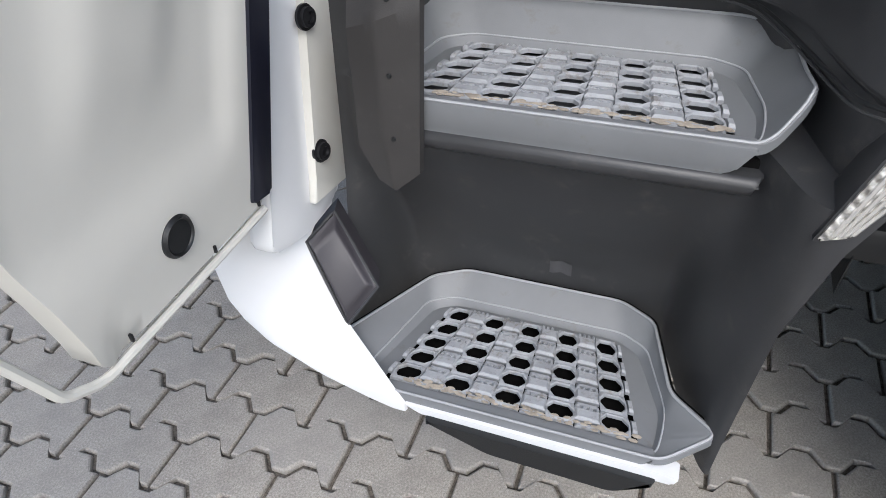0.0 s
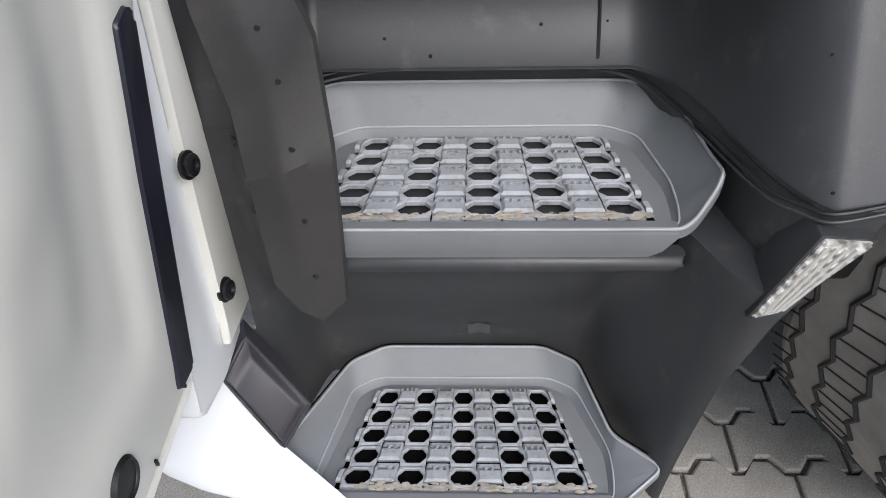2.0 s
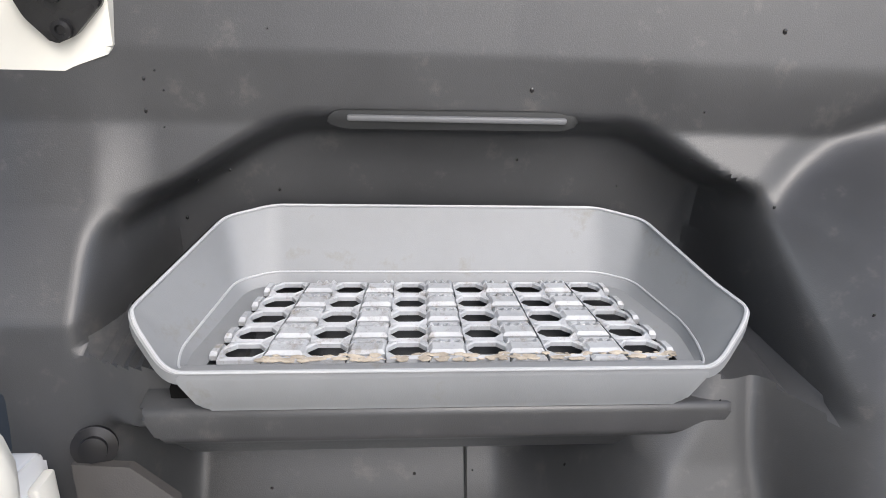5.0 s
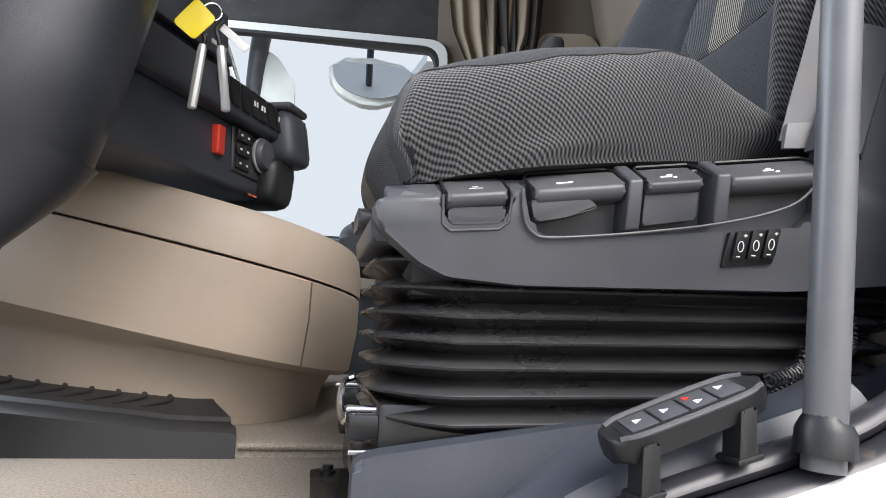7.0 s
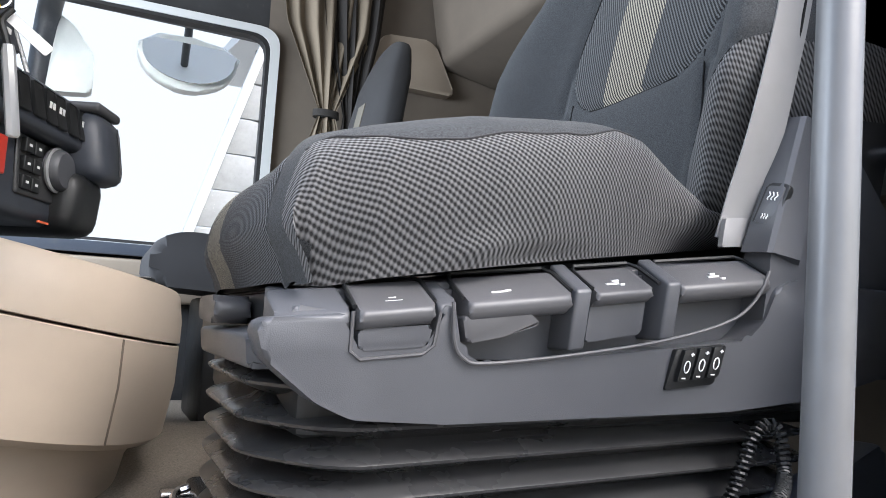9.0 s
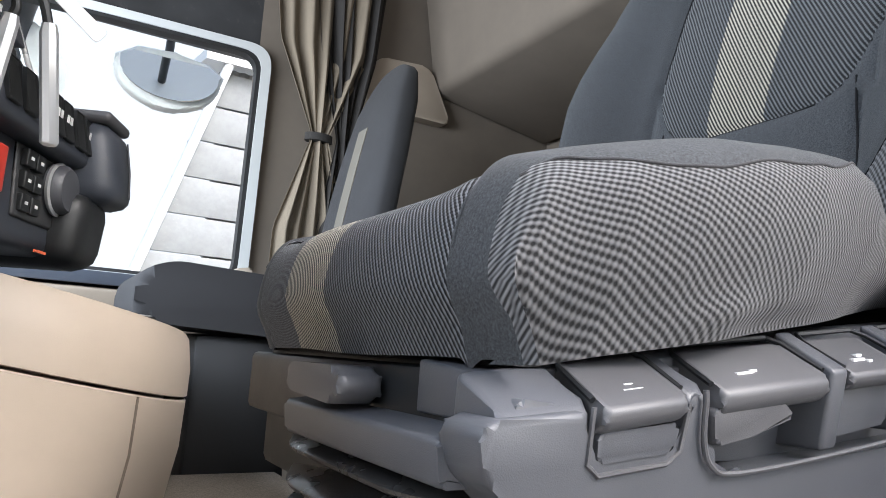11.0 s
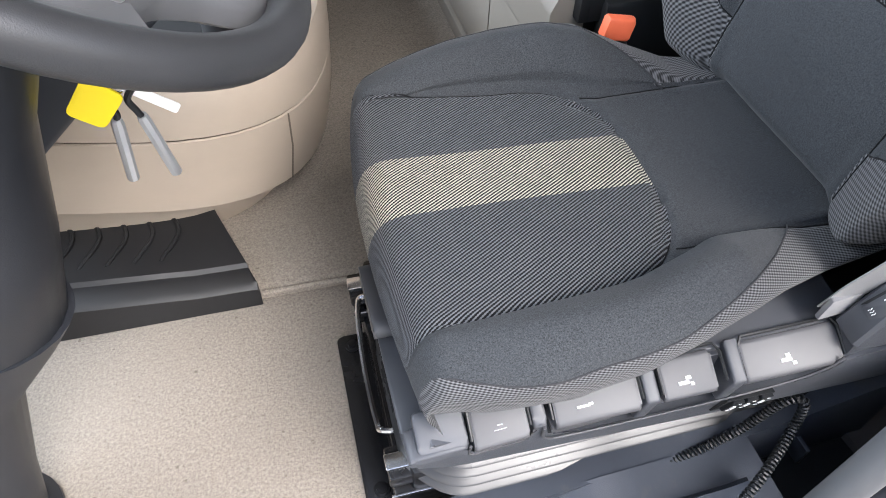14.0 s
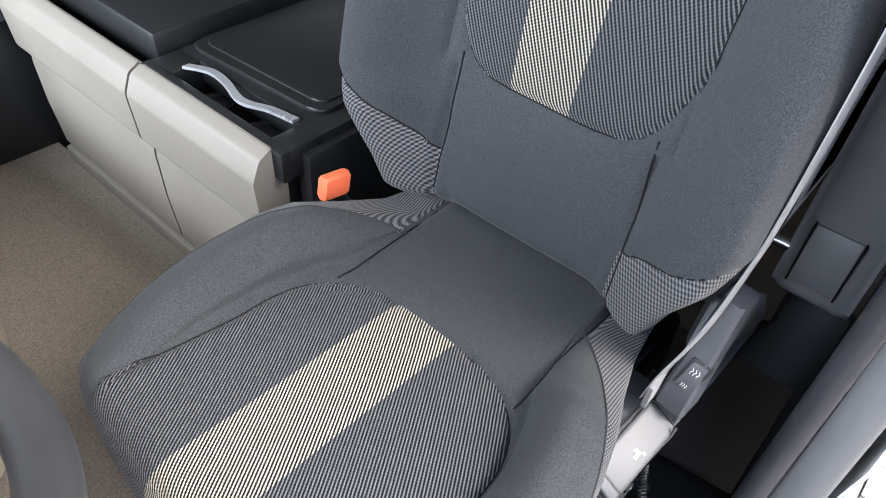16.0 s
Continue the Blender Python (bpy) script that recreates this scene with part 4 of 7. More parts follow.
part("plug", disc((-0.2585, -0.244, 0.731), (1, 0, 0), [(0.019, -0.002), (0.019, 0.002), (0.0165, 0.005), (0.015, 0.004), (0.0145, 0.003), (0.008, 0.0035), (0.0001, 0.0035)], 32), "plastic_black", door, "round black rubber plug")
for y in (-0.13, -0.205, -0.32):
    part("drain_clip", box((-0.264, y, 0.680), (-0.2605, y + 0.0025, 0.688), 0.0005), "bolt", door)

# ---- door check strap on its white post ----
post = thing("hinge_post", "cream-white door post corner with a black door check plate", "post")
part("post_panel", prism(rounded([(-0.62, 1.24), (-0.291, 1.281), (-0.252, 1.300), (-0.216, 1.313), (-0.210, 1.45), (-0.228, 1.60), (-0.62, 1.9)], 0.006), "y", 0.258, 0.30, 0.006), "cream", post)
part("check_plate", prism(rounded([(-0.262, 1.320), (-0.243, 1.328), (-0.216, 1.356), (-0.219, 1.432), (-0.236, 1.462), (-0.253, 1.470), (-0.272, 1.460), (-0.284, 1.44), (-0.290, 1.36), (-0.283, 1.343)], 0.005), "y", 0.248, 0.266, 0.003), "black_metal", post, "black door check plate")
for x, z, r in ((-0.252, 1.334, 0.0085), (-0.254, 1.362, 0.006), (-0.253, 1.429, 0.006), (-0.253, 1.459, 0.0085)):
    part("bolt", disc((x, 0.247, z), (0, -1, 0), [(r, -0.002), (r, 0.004), (r * 0.55, 0.005), (r * 0.45, 0.002)], 14), "bolt", post)
part("strap_slot", prism(rounded([(-0.272, 1.383), (-0.232, 1.385), (-0.230, 1.408), (-0.27, 1.406)], 0.003), "y", 0.2465, 0.25, 0.0006), "void", post, "dark strap slot")
part("check_strap", tube([(-0.245, 0.262, 1.396), (-0.27, 0.20, 1.388), (-0.33, 0.10, 1.378), (-0.45, -0.06, 1.37)], 0.008, 8), "black_metal", post, "black check strap")

# ---- door aperture: white sill band, seals and entrance sill ----
sillpath = smooth_path([(-0.47, 0, 2.05), (-0.385, 0, 1.72), (-0.275, 0, 1.53), (-0.17, 0, 1.432), (-0.06, 0, 1.404), (0.08, 0, 1.40), (0.26, 0, 1.402), (0.37, 0, 1.418), (0.418, 0, 1.439), (0.48, 0, 1.468), (0.58, 0, 1.522), (0.71, 0, 1.564), (0.80, 0, 1.60), (0.90, 0, 1.68), (0.955, 0, 1.85), (0.965, 0, 2.1), (0.97, 0, 2.6)], 8)


def sweep(profile, mat, name, parent=None, label="", closed=True, upto=9.0):
    """Sweeps a profile of (inward offset, y) round the door opening."""
    loops = []
    for i, p in enumerate(sillpath):
        if p.x > upto:
            continue
        d = (sillpath[min(i + 1, len(sillpath) - 1)] - sillpath[max(i - 1, 0)]).normalized()
        n = Vector((-d.z, 0, d.x))
        loops.append([p + n * o + Vector((0, y + inset_y(p.x), 0)) for o, y in profile])
    bm = bmesh.new()
    rings = [[bm.verts.new(q) for q in lp] for lp in loops]
    k = len(profile)
    for r0, r1 in zip(rings, rings[1:]):
        for i in range(k if closed else k - 1):
            j = (i + 1) % k
            bm.faces.new((r0[i], r0[j], r1[j], r1[i]))
    return part(name, bm, mat, parent, label)


aperture = thing("door_aperture", "white painted door opening with double black rubber seal", "door frame")
sweep([(-0.012, 0.283), (-0.004, 0.279), (0.008, 0.279), (0.020, 0.281), (0.027, 0.285), (0.029, 0.292), (0.029, 0.33), (-0.012, 0.33)], "white", "sill_band", aperture)
sweep([(-0.016, 0.281), (-0.01, 0.279), (-0.01, 0.3), (-0.016, 0.3)], "seal", "edge_gap", aperture)
sweep([(0.0265 + 0.0115 * math.sin(a), 0.312 - 0.021 * math.cos(a)) for a in np.linspace(0, 2 * math.pi, 13)[:-1]], "seal", "outer_seal", aperture)
sweep([(0.0455 + 0.0110 * math.sin(a), 0.334 - 0.016 * math.cos(a)) for a in np.linspace(0, 2 * math.pi, 13)[:-1]], "seal", "inner_seal", aperture)
sweep([(0.045, 0.345), (0.062, 0.350), (0.070, 0.356), (0.071, 0.372), (0.078, 0.40), (0.06, 0.41), (0.04, 0.40)], "plastic_navy", "sill_trim", aperture, upto=0.82)

sill = thing("entrance_sill", "dark blue-grey plastic entrance sill with knobbed grip patches", "sill")
part("sill_plate", prism(rounded([(-0.20, 0.362), (0.15, 0.360), (0.40, 0.330), (0.41, 0.345), (0.40, 0.44), (0.345, 0.445), (-0.22, 0.43)], 0.008), "z", 1.455, 1.4795, 0.003), "plastic_navy", sill)
bm = bmesh.new()
rng = random.Random(4)
for g in range(7):
    for i in range(5):
        for j in range(3):
            if (i + j) % 2 == 0 or rng.random() < 0.5:
                x, y = -0.085 + g * 0.068 + i * 0.0092 + 0.004 * j, 0.369 + 0.015 * j
                box((x, y, 1.478), (x + 0.0085, y + 0.010, 1.4862), 0.0025, 1, bm)
tagged(part("grip_knobs", bm, "worn_knob", sill, "worn grip knobs"), kind="stuff")
tagged(part("sand_dust", prism(rounded([(-0.05, 0.437), (0.36, 0.432), (0.37, 0.452), (-0.03, 0.46)], 0.006), "z", 1.478, 1.4812, 0.001), "mud", sill, "sand swept along the carpet edge"), kind="stuff")

bm = bmesh.new()
rng = random.Random(9)
for k in range(260):
    x = rng.gauss(0.07, 0.05) if k % 3 else rng.uniform(-0.08, 0.35)
    r = rng.uniform(0.0004, 0.0013)
    bmesh.ops.create_icosphere(bm, subdivisions=1, radius=r, matrix=Matrix.Translation((x, 0.3222 + rng.uniform(0, 0.002), 1.450 + rng.gauss(0, 0.003))) @ Matrix.Diagonal((2.5, 0.3, 0.7, 1)))
tagged(part("dried_dirt", bm, "seam_brown", aperture, "dried dirt smeared on the rubber seal"), kind="stuff")


# ---- cab shell ----
def struct(name, bm, mat, label, cat):
    return tagged(part(name, bm, mat), label, cat, kind="structure")


struct("floor", prism([(-0.75, 0.40), (0.3, 0.40), (1.0, 0.27), (2.2, 0.27), (2.2, 0.955), (-0.75, 0.955)], "z", 1.40, 1.486, 0.004), "carpet", "beige short-pile carpet floor in the cab", "floor")
struct("floor_tunnel", prism(rounded([(0.945, 1.36), (2.70, 1.36), (2.70, 1.508), (0.962, 1.508), (0.948, 1.498)], 0.012), "x", -0.75, 2.2, 0.006), "carpet", "raised beige carpeted engine tunnel", "floor")
part("carpet_seam", tube([(0.186, 0.947, 1.504), (0.25, 0.946, 1.504), (0.34, 0.945, 1.504), (0.55, 0.94, 1.504)], 0.006, 8), "carpet", bpy.data.objects["floor_tunnel"])
part("carpet_hump", sheet(20, 20, lambda u, v: (0.26 + 0.5 * u, 1.0 + 1.0 * v, 1.500 + 0.03 * step01(u, 0.0, 0.35) * step01(v, 0.0, 0.25))), "carpet", bpy.data.objects["floor_tunnel"])
struct("wall_rear", box((2.2, 0.30, 1.3), (2.24, 2.78, 3.75)), "lining", "beige fabric rear wall of the cab", "wall")
struct("roof", box((-0.9, 0.28, 3.62), (2.24, 2.80, 3.66)), "lining", "beige headlining", "ceiling")
struct("wall_front", prism([(0.30, 1.3), (2.78, 1.3), (2.78, 2.15), (0.30, 2.15)], "x", -0.80, -0.76), "plastic_dark", "dark front bulkhead below the windscreen", "wall")
struct("header_front", box((-0.85, 0.30, 3.15), (-0.5, 2.78, 3.64)), "lining", "beige panel above the windscreen", "wall")
# driver's side
struct("wall_left_rear", box((0.96, 0.215, 1.38), (2.2, 0.27, 3.62)), "plastic_navy", "dark side wall behind the driver's door", "wall")
struct("wall_left_header", box((-0.80, 0.29, 3.05), (1.02, 0.36, 3.62)), "lining", "panel above the driver's door", "wall")
struct("wall_left_front", box((-0.80, 0.30, 1.3), (-0.46, 0.36, 3.05)), "plastic_dark", "front door pillar", "wall")
# body outside behind the door
struct("side_panel_outer", prism([(1.1, 1.385), (2.2, 1.385), (2.2, 3.6), (1.0, 3.6), (0.99, 2.0), (0.95, 1.86)], "y", 0.195, 0.2), "white", "white outer cab side behind the door", "wall")
# passenger side with its window opening
WX0, WX1, WZ0, WZ1 = -0.30, 0.775, 2.06, 2.96
struct("wall_right_low", box((-0.80, 2.72, 1.3), (2.2, 2.78, WZ0)), "plastic_dark", "dark passenger door lower trim", "wall")
struct("wall_right_rear", box((WX1, 2.72, WZ0), (2.2, 2.78, 3.62)), "lining", "beige pillar and side wall beside the passenger seat", "wall")
struct("wall_right_header", box((-0.80, 2.72, WZ1), (WX1, 2.78, 3.62)), "plastic_dark", "panel above the passenger window", "wall")
struct("wall_right_front", box((-0.80, 2.72, WZ0), (WX0, 2.78, WZ1)), "plastic_dark", "front pillar by the passenger window", "wall")
win = tagged(new("window_1"), "passenger side window in a grey-white frame with black rubber", "window", kind="structure")
outer = rounded([(WX0 - 0.02, WZ0 - 0.02), (WX1 + 0.035, WZ0 - 0.02), (WX1 + 0.045, WZ1 + 0.04), (WX0 - 0.02, WZ1 + 0.02)], 0.09, 6)


def ring_frame(poly, w, y0, y1):
    c = Vector((sum(p[0] for p in poly) / len(poly), sum(p[1] for p in poly) / len(poly)))
    inn = [((Vector(p) - c) * (1 - w / (Vector(p) - c).length) + c) for p in poly]
    return loft([[(p[0], y0, p[1]) for p in poly], [(p[0], y0, p[1]) for p in inn], [(p[0], y1, p[1]) for p in inn], [(p[0], y1, p[1]) for p in poly], [(p[0], y0, p[1]) for p in poly]])


part("window_frame", ring_frame(outer, 0.045, 2.685, 2.725), "white_trim", win, "grey-white frame")
part("window_rubber", ring_frame([tuple((Vector(p) - Vector((0.24, 2.51))) * 0.94 + Vector((0.24, 2.51))) for p in outer], 0.022, 2.69, 2.735), "rubber", win)
pane = part("pane", prism([(WX0, WZ0), (WX1, WZ0), (WX1, WZ1), (WX0, WZ1)], "y", 2.748, 2.752), "glass", win)
pane.visible_shadow = False
ledge = thing("door_ledge", "dark window ledge with a beige door trim below", "door trim")
part("ledge_top", prism(rounded([(2.60, 2.02), (2.72, 2.03), (2.72, 2.06), (2.66, 2.07)], 0.01), "x", -0.6, 0.82, 0.004), "plastic_navy", ledge)
part("beige_trim", prism(rounded([(2.66, 1.86), (2.72, 1.86), (2.72, 2.02), (2.61, 2.01)], 0.012), "x", -0.6, 0.80, 0.005), "beige", ledge)
part("pull_handle", prism(rounded([(0.70, 1.90), (0.79, 1.92), (0.80, 2.13), (0.74, 2.12)], 0.012), "y", 2.58, 2.66, 0.008), "beige", ledge, "beige pull handle")

# ---- what stands outside beyond the passenger window ----
struct("backdrop", box((-45, 34.0, -0.4), (60, 34.2, 40)), "haze", "bright white hazy sky beyond the yard", "sky")
hall = thing("warehouse", "pale grey corrugated warehouse with white gutters in the haze", "building")
part("hall_wall", sheet(160, 1, lambda u, v: (2.6 + 15.7 * u, 13.0 + (0.05 if int(u * 160) % 2 else 0), 7.0 * v), thick=0.2, way=(0, 1, 0)), "warehouse", hall, smooth=False)
part("hall_roof", prism([(12.6, 6.95), (20, 8.4), (20, 8.6), (12.6, 7.15)], "x", 2.2, 18.4), "white_trim", hall)
for k in range(9):
    part("hall_panel", box((0.9 + 0.2 * k, 12.9, 0.6 + 0.7 * k), (18, 12.99, 1.265 + 0.7 * k), 0.01), "warehouse", hall)
part("hall_gutter", tube([(0.7, 12.7, 0.4), (2.7, 12.7, 7.2)], 0.09, 10), "white_trim", hall, "white sloping gutter")
part("hall_gutter", tube([(3.0, 12.6, 0.3), (9.5, 12.6, 4.6)], 0.07, 10), "white_trim", hall, "white sloping gutter")

struct("side_skin_right", prism([(-0.80, 1.3), (2.2, 1.3), (2.2, 3.62), (-0.80, 3.62), (-0.80, 2.98), (0.79, 2.98), (0.79, 2.04), (-0.80, 2.04)], "y", 2.782, 2.79), "white", "white outer skin of the passenger side", "wall")
pm = thing("passenger_mirror", "half-round grey exterior mirror beyond the passenger window", "mirror")
halfmoon = [(0.30, 2.985)] + [(0.51 + 0.21 * math.cos(a), 2.955 - 0.155 * math.sin(a)) for a in np.linspace(math.pi, 0, 15)] + [(0.73, 2.985), (0.66, 3.03), (0.52, 3.045), (0.38, 3.04)]
part("mirror_housing", prism(halfmoon, "y", 3.09, 3.16, 0.015, 3), "mirror_shell", pm)
bm = prism([((x - 0.515) * 0.92, (z - 2.94) * 0.9) for x, z in halfmoon], "y", -0.003, 0.003)
bm.transform(Matrix.Translation((0.515, 3.076, 2.945)) @ Matrix.Rotation(radians(-14), 4, "X"))
part("mirror_face", bm, "mirror", pm, "mirror glass")
part("mirror_arm", tube([(0.50, 3.12, 3.03), (0.50, 3.1, 3.12), (0.52, 2.78, 3.2)], 0.018, 10), "plastic_black", pm)

om = thing("main_mirror", "tall pale exterior mirror with a dark arm beyond the window", "mirror")
part("mirror_case", prism(rounded([(-0.02, 2.68), (0.146, 2.70), (0.142, 2.855), (0.06, 2.97), (0.0, 3.01)], 0.02), "y", 3.03, 3.10, 0.012), "mirror_shell", om)
part("mirror_post", tube(smooth_path([(-0.05, 3.06, 2.55), (-0.045, 3.06, 2.8), (-0.03, 3.02, 3.02), (0.02, 2.80, 3.1)]), 0.045, 14), "plastic_dark", om)

# ---- curtain by the passenger window ----
cur = thing("curtain", "beige pleated curtain gathered by a dark tie", "curtain")


def curtain_fn(x0, amp, wide):
    def fn(u, v):
        z = 3.35 - 1.45 * v
        pinch = abs(z - 2.655)
        w = 0.05 + min(0.13, 0.36 * pinch) * wide
        x = 1.005 - 0.22 * max(0.0, z - 2.655) * (0.55 - u) + (u - 0.5) * w * 1.3 + x0
        y = 2.60 + amp * math.sin(u * 34) * (0.3 + min(1, pinch * 4)) + 0.012 * math.sin(u * 13 + 4 * z)
        return (x, y, z)
    return fn


part("curtain_cloth", sheet(90, 46, curtain_fn(0.0, 0.014, 1.3), thick=0.003, way=(0, 1, 0)), "curtain", cur)
part("curtain_dark_edge", sheet(30, 46, curtain_fn(0.10, 0.012, 0.55), thick=0.003, way=(0, 1, 0)), "curtain_dark", cur, "dark lining of the curtain")
part("curtain_tie", loft([[(1.005 + 0.055 * math.cos(a), 2.605 + 0.035 * math.sin(a), z) for a in np.linspace(0, 2 * math.pi, 17)[:-1]] for z in (2.64, 2.668)], True, (True, True)), "curtain_dark", cur, "dark tie strap")

# ---- passenger seat ----
ps = thing("co_driver_seat", "dark cloth co-driver's seat with a pale stripe on its back", "seat")


CO_W = [(0.0, 0.20), (0.3, 0.225), (0.6, 0.205), (0.85, 0.165), (0.95, 0.135), (1.0, 0.09)]


def co_ring(v, k=1.0):
    """Section of the co-driver's backrest: a flat rounded box that tapers to the top."""
    hw, hd = along(CO_W, v) * k, 0.058 * k * (1 - 0.45 * step01(v, 0.8, 1.0))
    cx, z = 0.98 + 0.10 * v + 0.05 * v * v, 1.98 + 0.84 * v
    ring_ = []
    for a in np.linspace(0, 2 * math.pi, 41)[:-1]:
        c, q = math.cos(a), math.sin(a)
        ring_.append((cx + hd * math.copysign(abs(c) ** 0.6, c), 2.20 + hw * math.copysign(abs(q) ** 0.6, q), z))
    return ring_


part("backrest", loft([co_ring(v, k) for v, k in ((0, 1), (0.15, 1), (0.3, 1), (0.45, 1), (0.6, 1), (0.72, 1), (0.82, 1), (0.9, 1), (0.95, 1), (0.98, 0.97), (0.995, 0.85), (1.0, 0.6))], True, (True, True)), "seat_plain", ps)
part("back_stripe", sheet(6, 20, lambda u, v: (0.98 + 0.10 * (0.22 + 0.5 * v) + 0.05 * (0.22 + 0.5 * v) ** 2 - 0.0605, 2.165 + 0.07 * u, 1.98 + 0.84 * (0.22 + 0.5 * v)), thick=0.010, way=(1, 0, 0)), "stripe_dim", ps, "pale woven stripe")
part("cushion", prism(rounded([(0.36, 1.90), (1.1, 1.86), (1.1, 2.02), (0.44, 2.055), (0.36, 2.02)], 0.05, 6), "y", 1.95, 2.44, 0.03, 4), "seat_plain", ps)
part("seat_base", box((0.52, 2.0, 1.50), (1.05, 2.4, 1.88), 0.02), "plastic_black", ps)
part("recline_cover", prism(rounded([(0.86, 1.93), (1.06, 1.95), (1.12, 2.12), (0.98, 2.16), (0.88, 2.05)], 0.03, 5), "y", 1.90, 1.95, 0.01), "plastic_lever", ps)

# ---- bunk ----
bunk = thing("bunk", "low bunk with a grey quilted mattress behind the seats", "bed")
part("bunk_base", box((1.45, 0.40, 1.50), (2.19, 2.70, 2.08), 0.02), "lining", bunk)
part("mattress", sheet(50, 120, lambda u, v: (1.43 + 0.02 * math.cos(u * 3) + 0.75 * u, 0.42 + 2.26 * v, 2.26 + 0.006 * (math.sin(v * 110) * math.sin(u * 40)) - 0.17 * (1 - step01(u, 0, 0.06))), thick=0.0), "quilt", bunk, "quilted mattress")
part("mattress_front", sheet(16, 160, lambda u, v: (1.425 - 0.006 * abs(math.sin(v * 70 + (math.pi / 2 if int(u * 6) % 2 else 0))), 0.42 + 2.26 * v, 2.08 + 0.17 * u)), "quilt", bunk)
struct("locker_upper", prism(rounded([(1.55, 3.0), (2.19, 2.9), (2.19, 3.6), (1.45, 3.6)], 0.04), "y", 0.40, 2.70, 0.01), "lining", "beige overhead locker on the rear wall", "locker")
struct("side_trim_panel", prism(rounded([(1.2, 2.86), (1.62, 2.86), (1.5, 3.1), (1.25, 3.08)], 0.04), "y", 2.66, 2.72, 0.01), "beige", "beige trim panel with a hook above the passenger seat", "trim")

# ---- cabinet between the seats ----
cab = thing("fridge_cabinet", "low beige drawer cabinet with black tray and silver-edged cup holders", "cabinet")
part("cabinet_body", box((0.765, 1.06, 1.505), (1.36, 1.90, 1.93), 0.01), "plastic_black", cab)
for y0, y1 in ((1.052, 1.405), (1.412, 1.90)):
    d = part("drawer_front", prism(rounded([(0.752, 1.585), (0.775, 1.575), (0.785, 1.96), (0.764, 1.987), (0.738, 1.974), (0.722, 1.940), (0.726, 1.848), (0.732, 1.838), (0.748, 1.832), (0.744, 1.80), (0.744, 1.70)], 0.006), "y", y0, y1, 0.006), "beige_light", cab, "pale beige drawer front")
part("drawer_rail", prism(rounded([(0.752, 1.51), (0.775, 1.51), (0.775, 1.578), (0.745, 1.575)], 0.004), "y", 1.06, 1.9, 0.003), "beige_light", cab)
for k, (x0, y0, x1, y1) in enumerate(((0.838, 1.03, 1.36, 1.41), (0.762, 1.03, 0.783, 1.41), (0.776, 1.03, 0.845, 1.078), (0.776, 1.345, 0.845, 1.41))):
    part("top_tray", box((x0, y0, 1.93 + 0.0004 * k), (x1, y1, 1.985 - 0.0004 * k), 0.004), "plastic_black", cab)
# black floor paints in the shade at the bottom of the well
part("cup_well", box((0.776, 1.07, 1.925), (0.845, 1.35, 1.936), 0.002), "void", cab, "double cup holder floor, its shade put into black colour")
for y in (1.15, 1.275):
    part("cup_ring", disc((0.812, y, 1.937), (0, 0, 1), [(0.030, 0), (0.032, 0.008), (0.029, 0.010), (0.027, 0.002)], 28), "plastic_black", cab)
pts = smooth_path([(0.808, 1.34, 0), (0.828, 1.296, 0), (0.825, 1.249, 0), (0.811, 1.20, 0), (0.811, 1.172, 0), (0.826, 1.133, 0), (0.834, 1.082, 0)], 6)
part("cup_trim", loft([[(p.x - 0.008, p.y, 1.986), (p.x - 0.007, p.y, 1.991), (p.x + 0.006, p.y, 1.991), (p.x + 0.008, p.y, 1.986)] for p in pts], True, (True, True)), "silver", cab, "wavy silver cup holder trim")
part("lid_frame", prism(rounded([(0.868, 1.065), (1.27, 1.065), (1.27, 1.40), (0.852, 1.40)], 0.03), "z", 1.984, 1.994, 0.004), "plastic_black", cab)
part("tray_lid", prism(rounded([(0.885, 1.08), (1.255, 1.08), (1.255, 1.385), (0.872, 1.385)], 0.025), "z", 1.99, 1.998, 0.003), "plastic_black", cab, "dark tray lid")
part("rear_box", box((0.80, 1.42, 1.93), (1.36, 1.9, 2.02), 0.01), "plastic_black", cab)
part("cabinet_side", box((0.80, 1.015, 1.55), (1.30, 1.05, 1.97), 0.01), "plastic_black", cab)
buckle = thing("belt_buckle", "orange-red seat belt buckle on a black stalk", "buckle")
part("buckle_stalk", tube([(0.84, 0.955, 1.86), (0.80, 0.945, 1.93), (0.775, 0.935, 1.975)], 0.012, 10), "plastic_black", buckle)
bm = prism(rounded([(-0.018, -0.009), (0.018, -0.009), (0.018, 0.009), (-0.018, 0.009)], 0.005), "z", -0.030, 0.014, 0.003)
bm.transform(look((0.765, 0.926, 1.985), (0.715, 0.925, 1.995)) @ Matrix.Rotation(math.pi / 2, 4, "Z") @ Matrix.Rotation(math.pi, 4, "X"))
part("buckle_button", bm, "orange_plastic", buckle, "orange-red release button")

# ---- dashboard and console ----
con = thing("centre_console", "beige moulded centre console with open tray on the engine tunnel", "console")
CC = (-0.06, 1.66)


def console_r(a):
    """Plan outline of the console, blunt towards the seats."""
    c, s = math.cos(a), math.sin(a)
    n = 3.2
    return (abs(c / 0.465) ** n + abs(s / 0.66) ** n) ** (-1 / n)


def console_ring(k, z):
    return [console_pt(k, z, a) for a in np.linspace(0, 2 * math.pi, 97)[:-1]]


def console_pt(k, z, a):
    x, y = CC[0] + k * console_r(a) * math.cos(a), CC[1] + k * console_r(a) * math.sin(a)
    rise = 0.0 if z < 1.6 else 0.20 * (0.10 - x) * (1 if z > 1.64 else 0.8)
    return (x, y, z + rise)


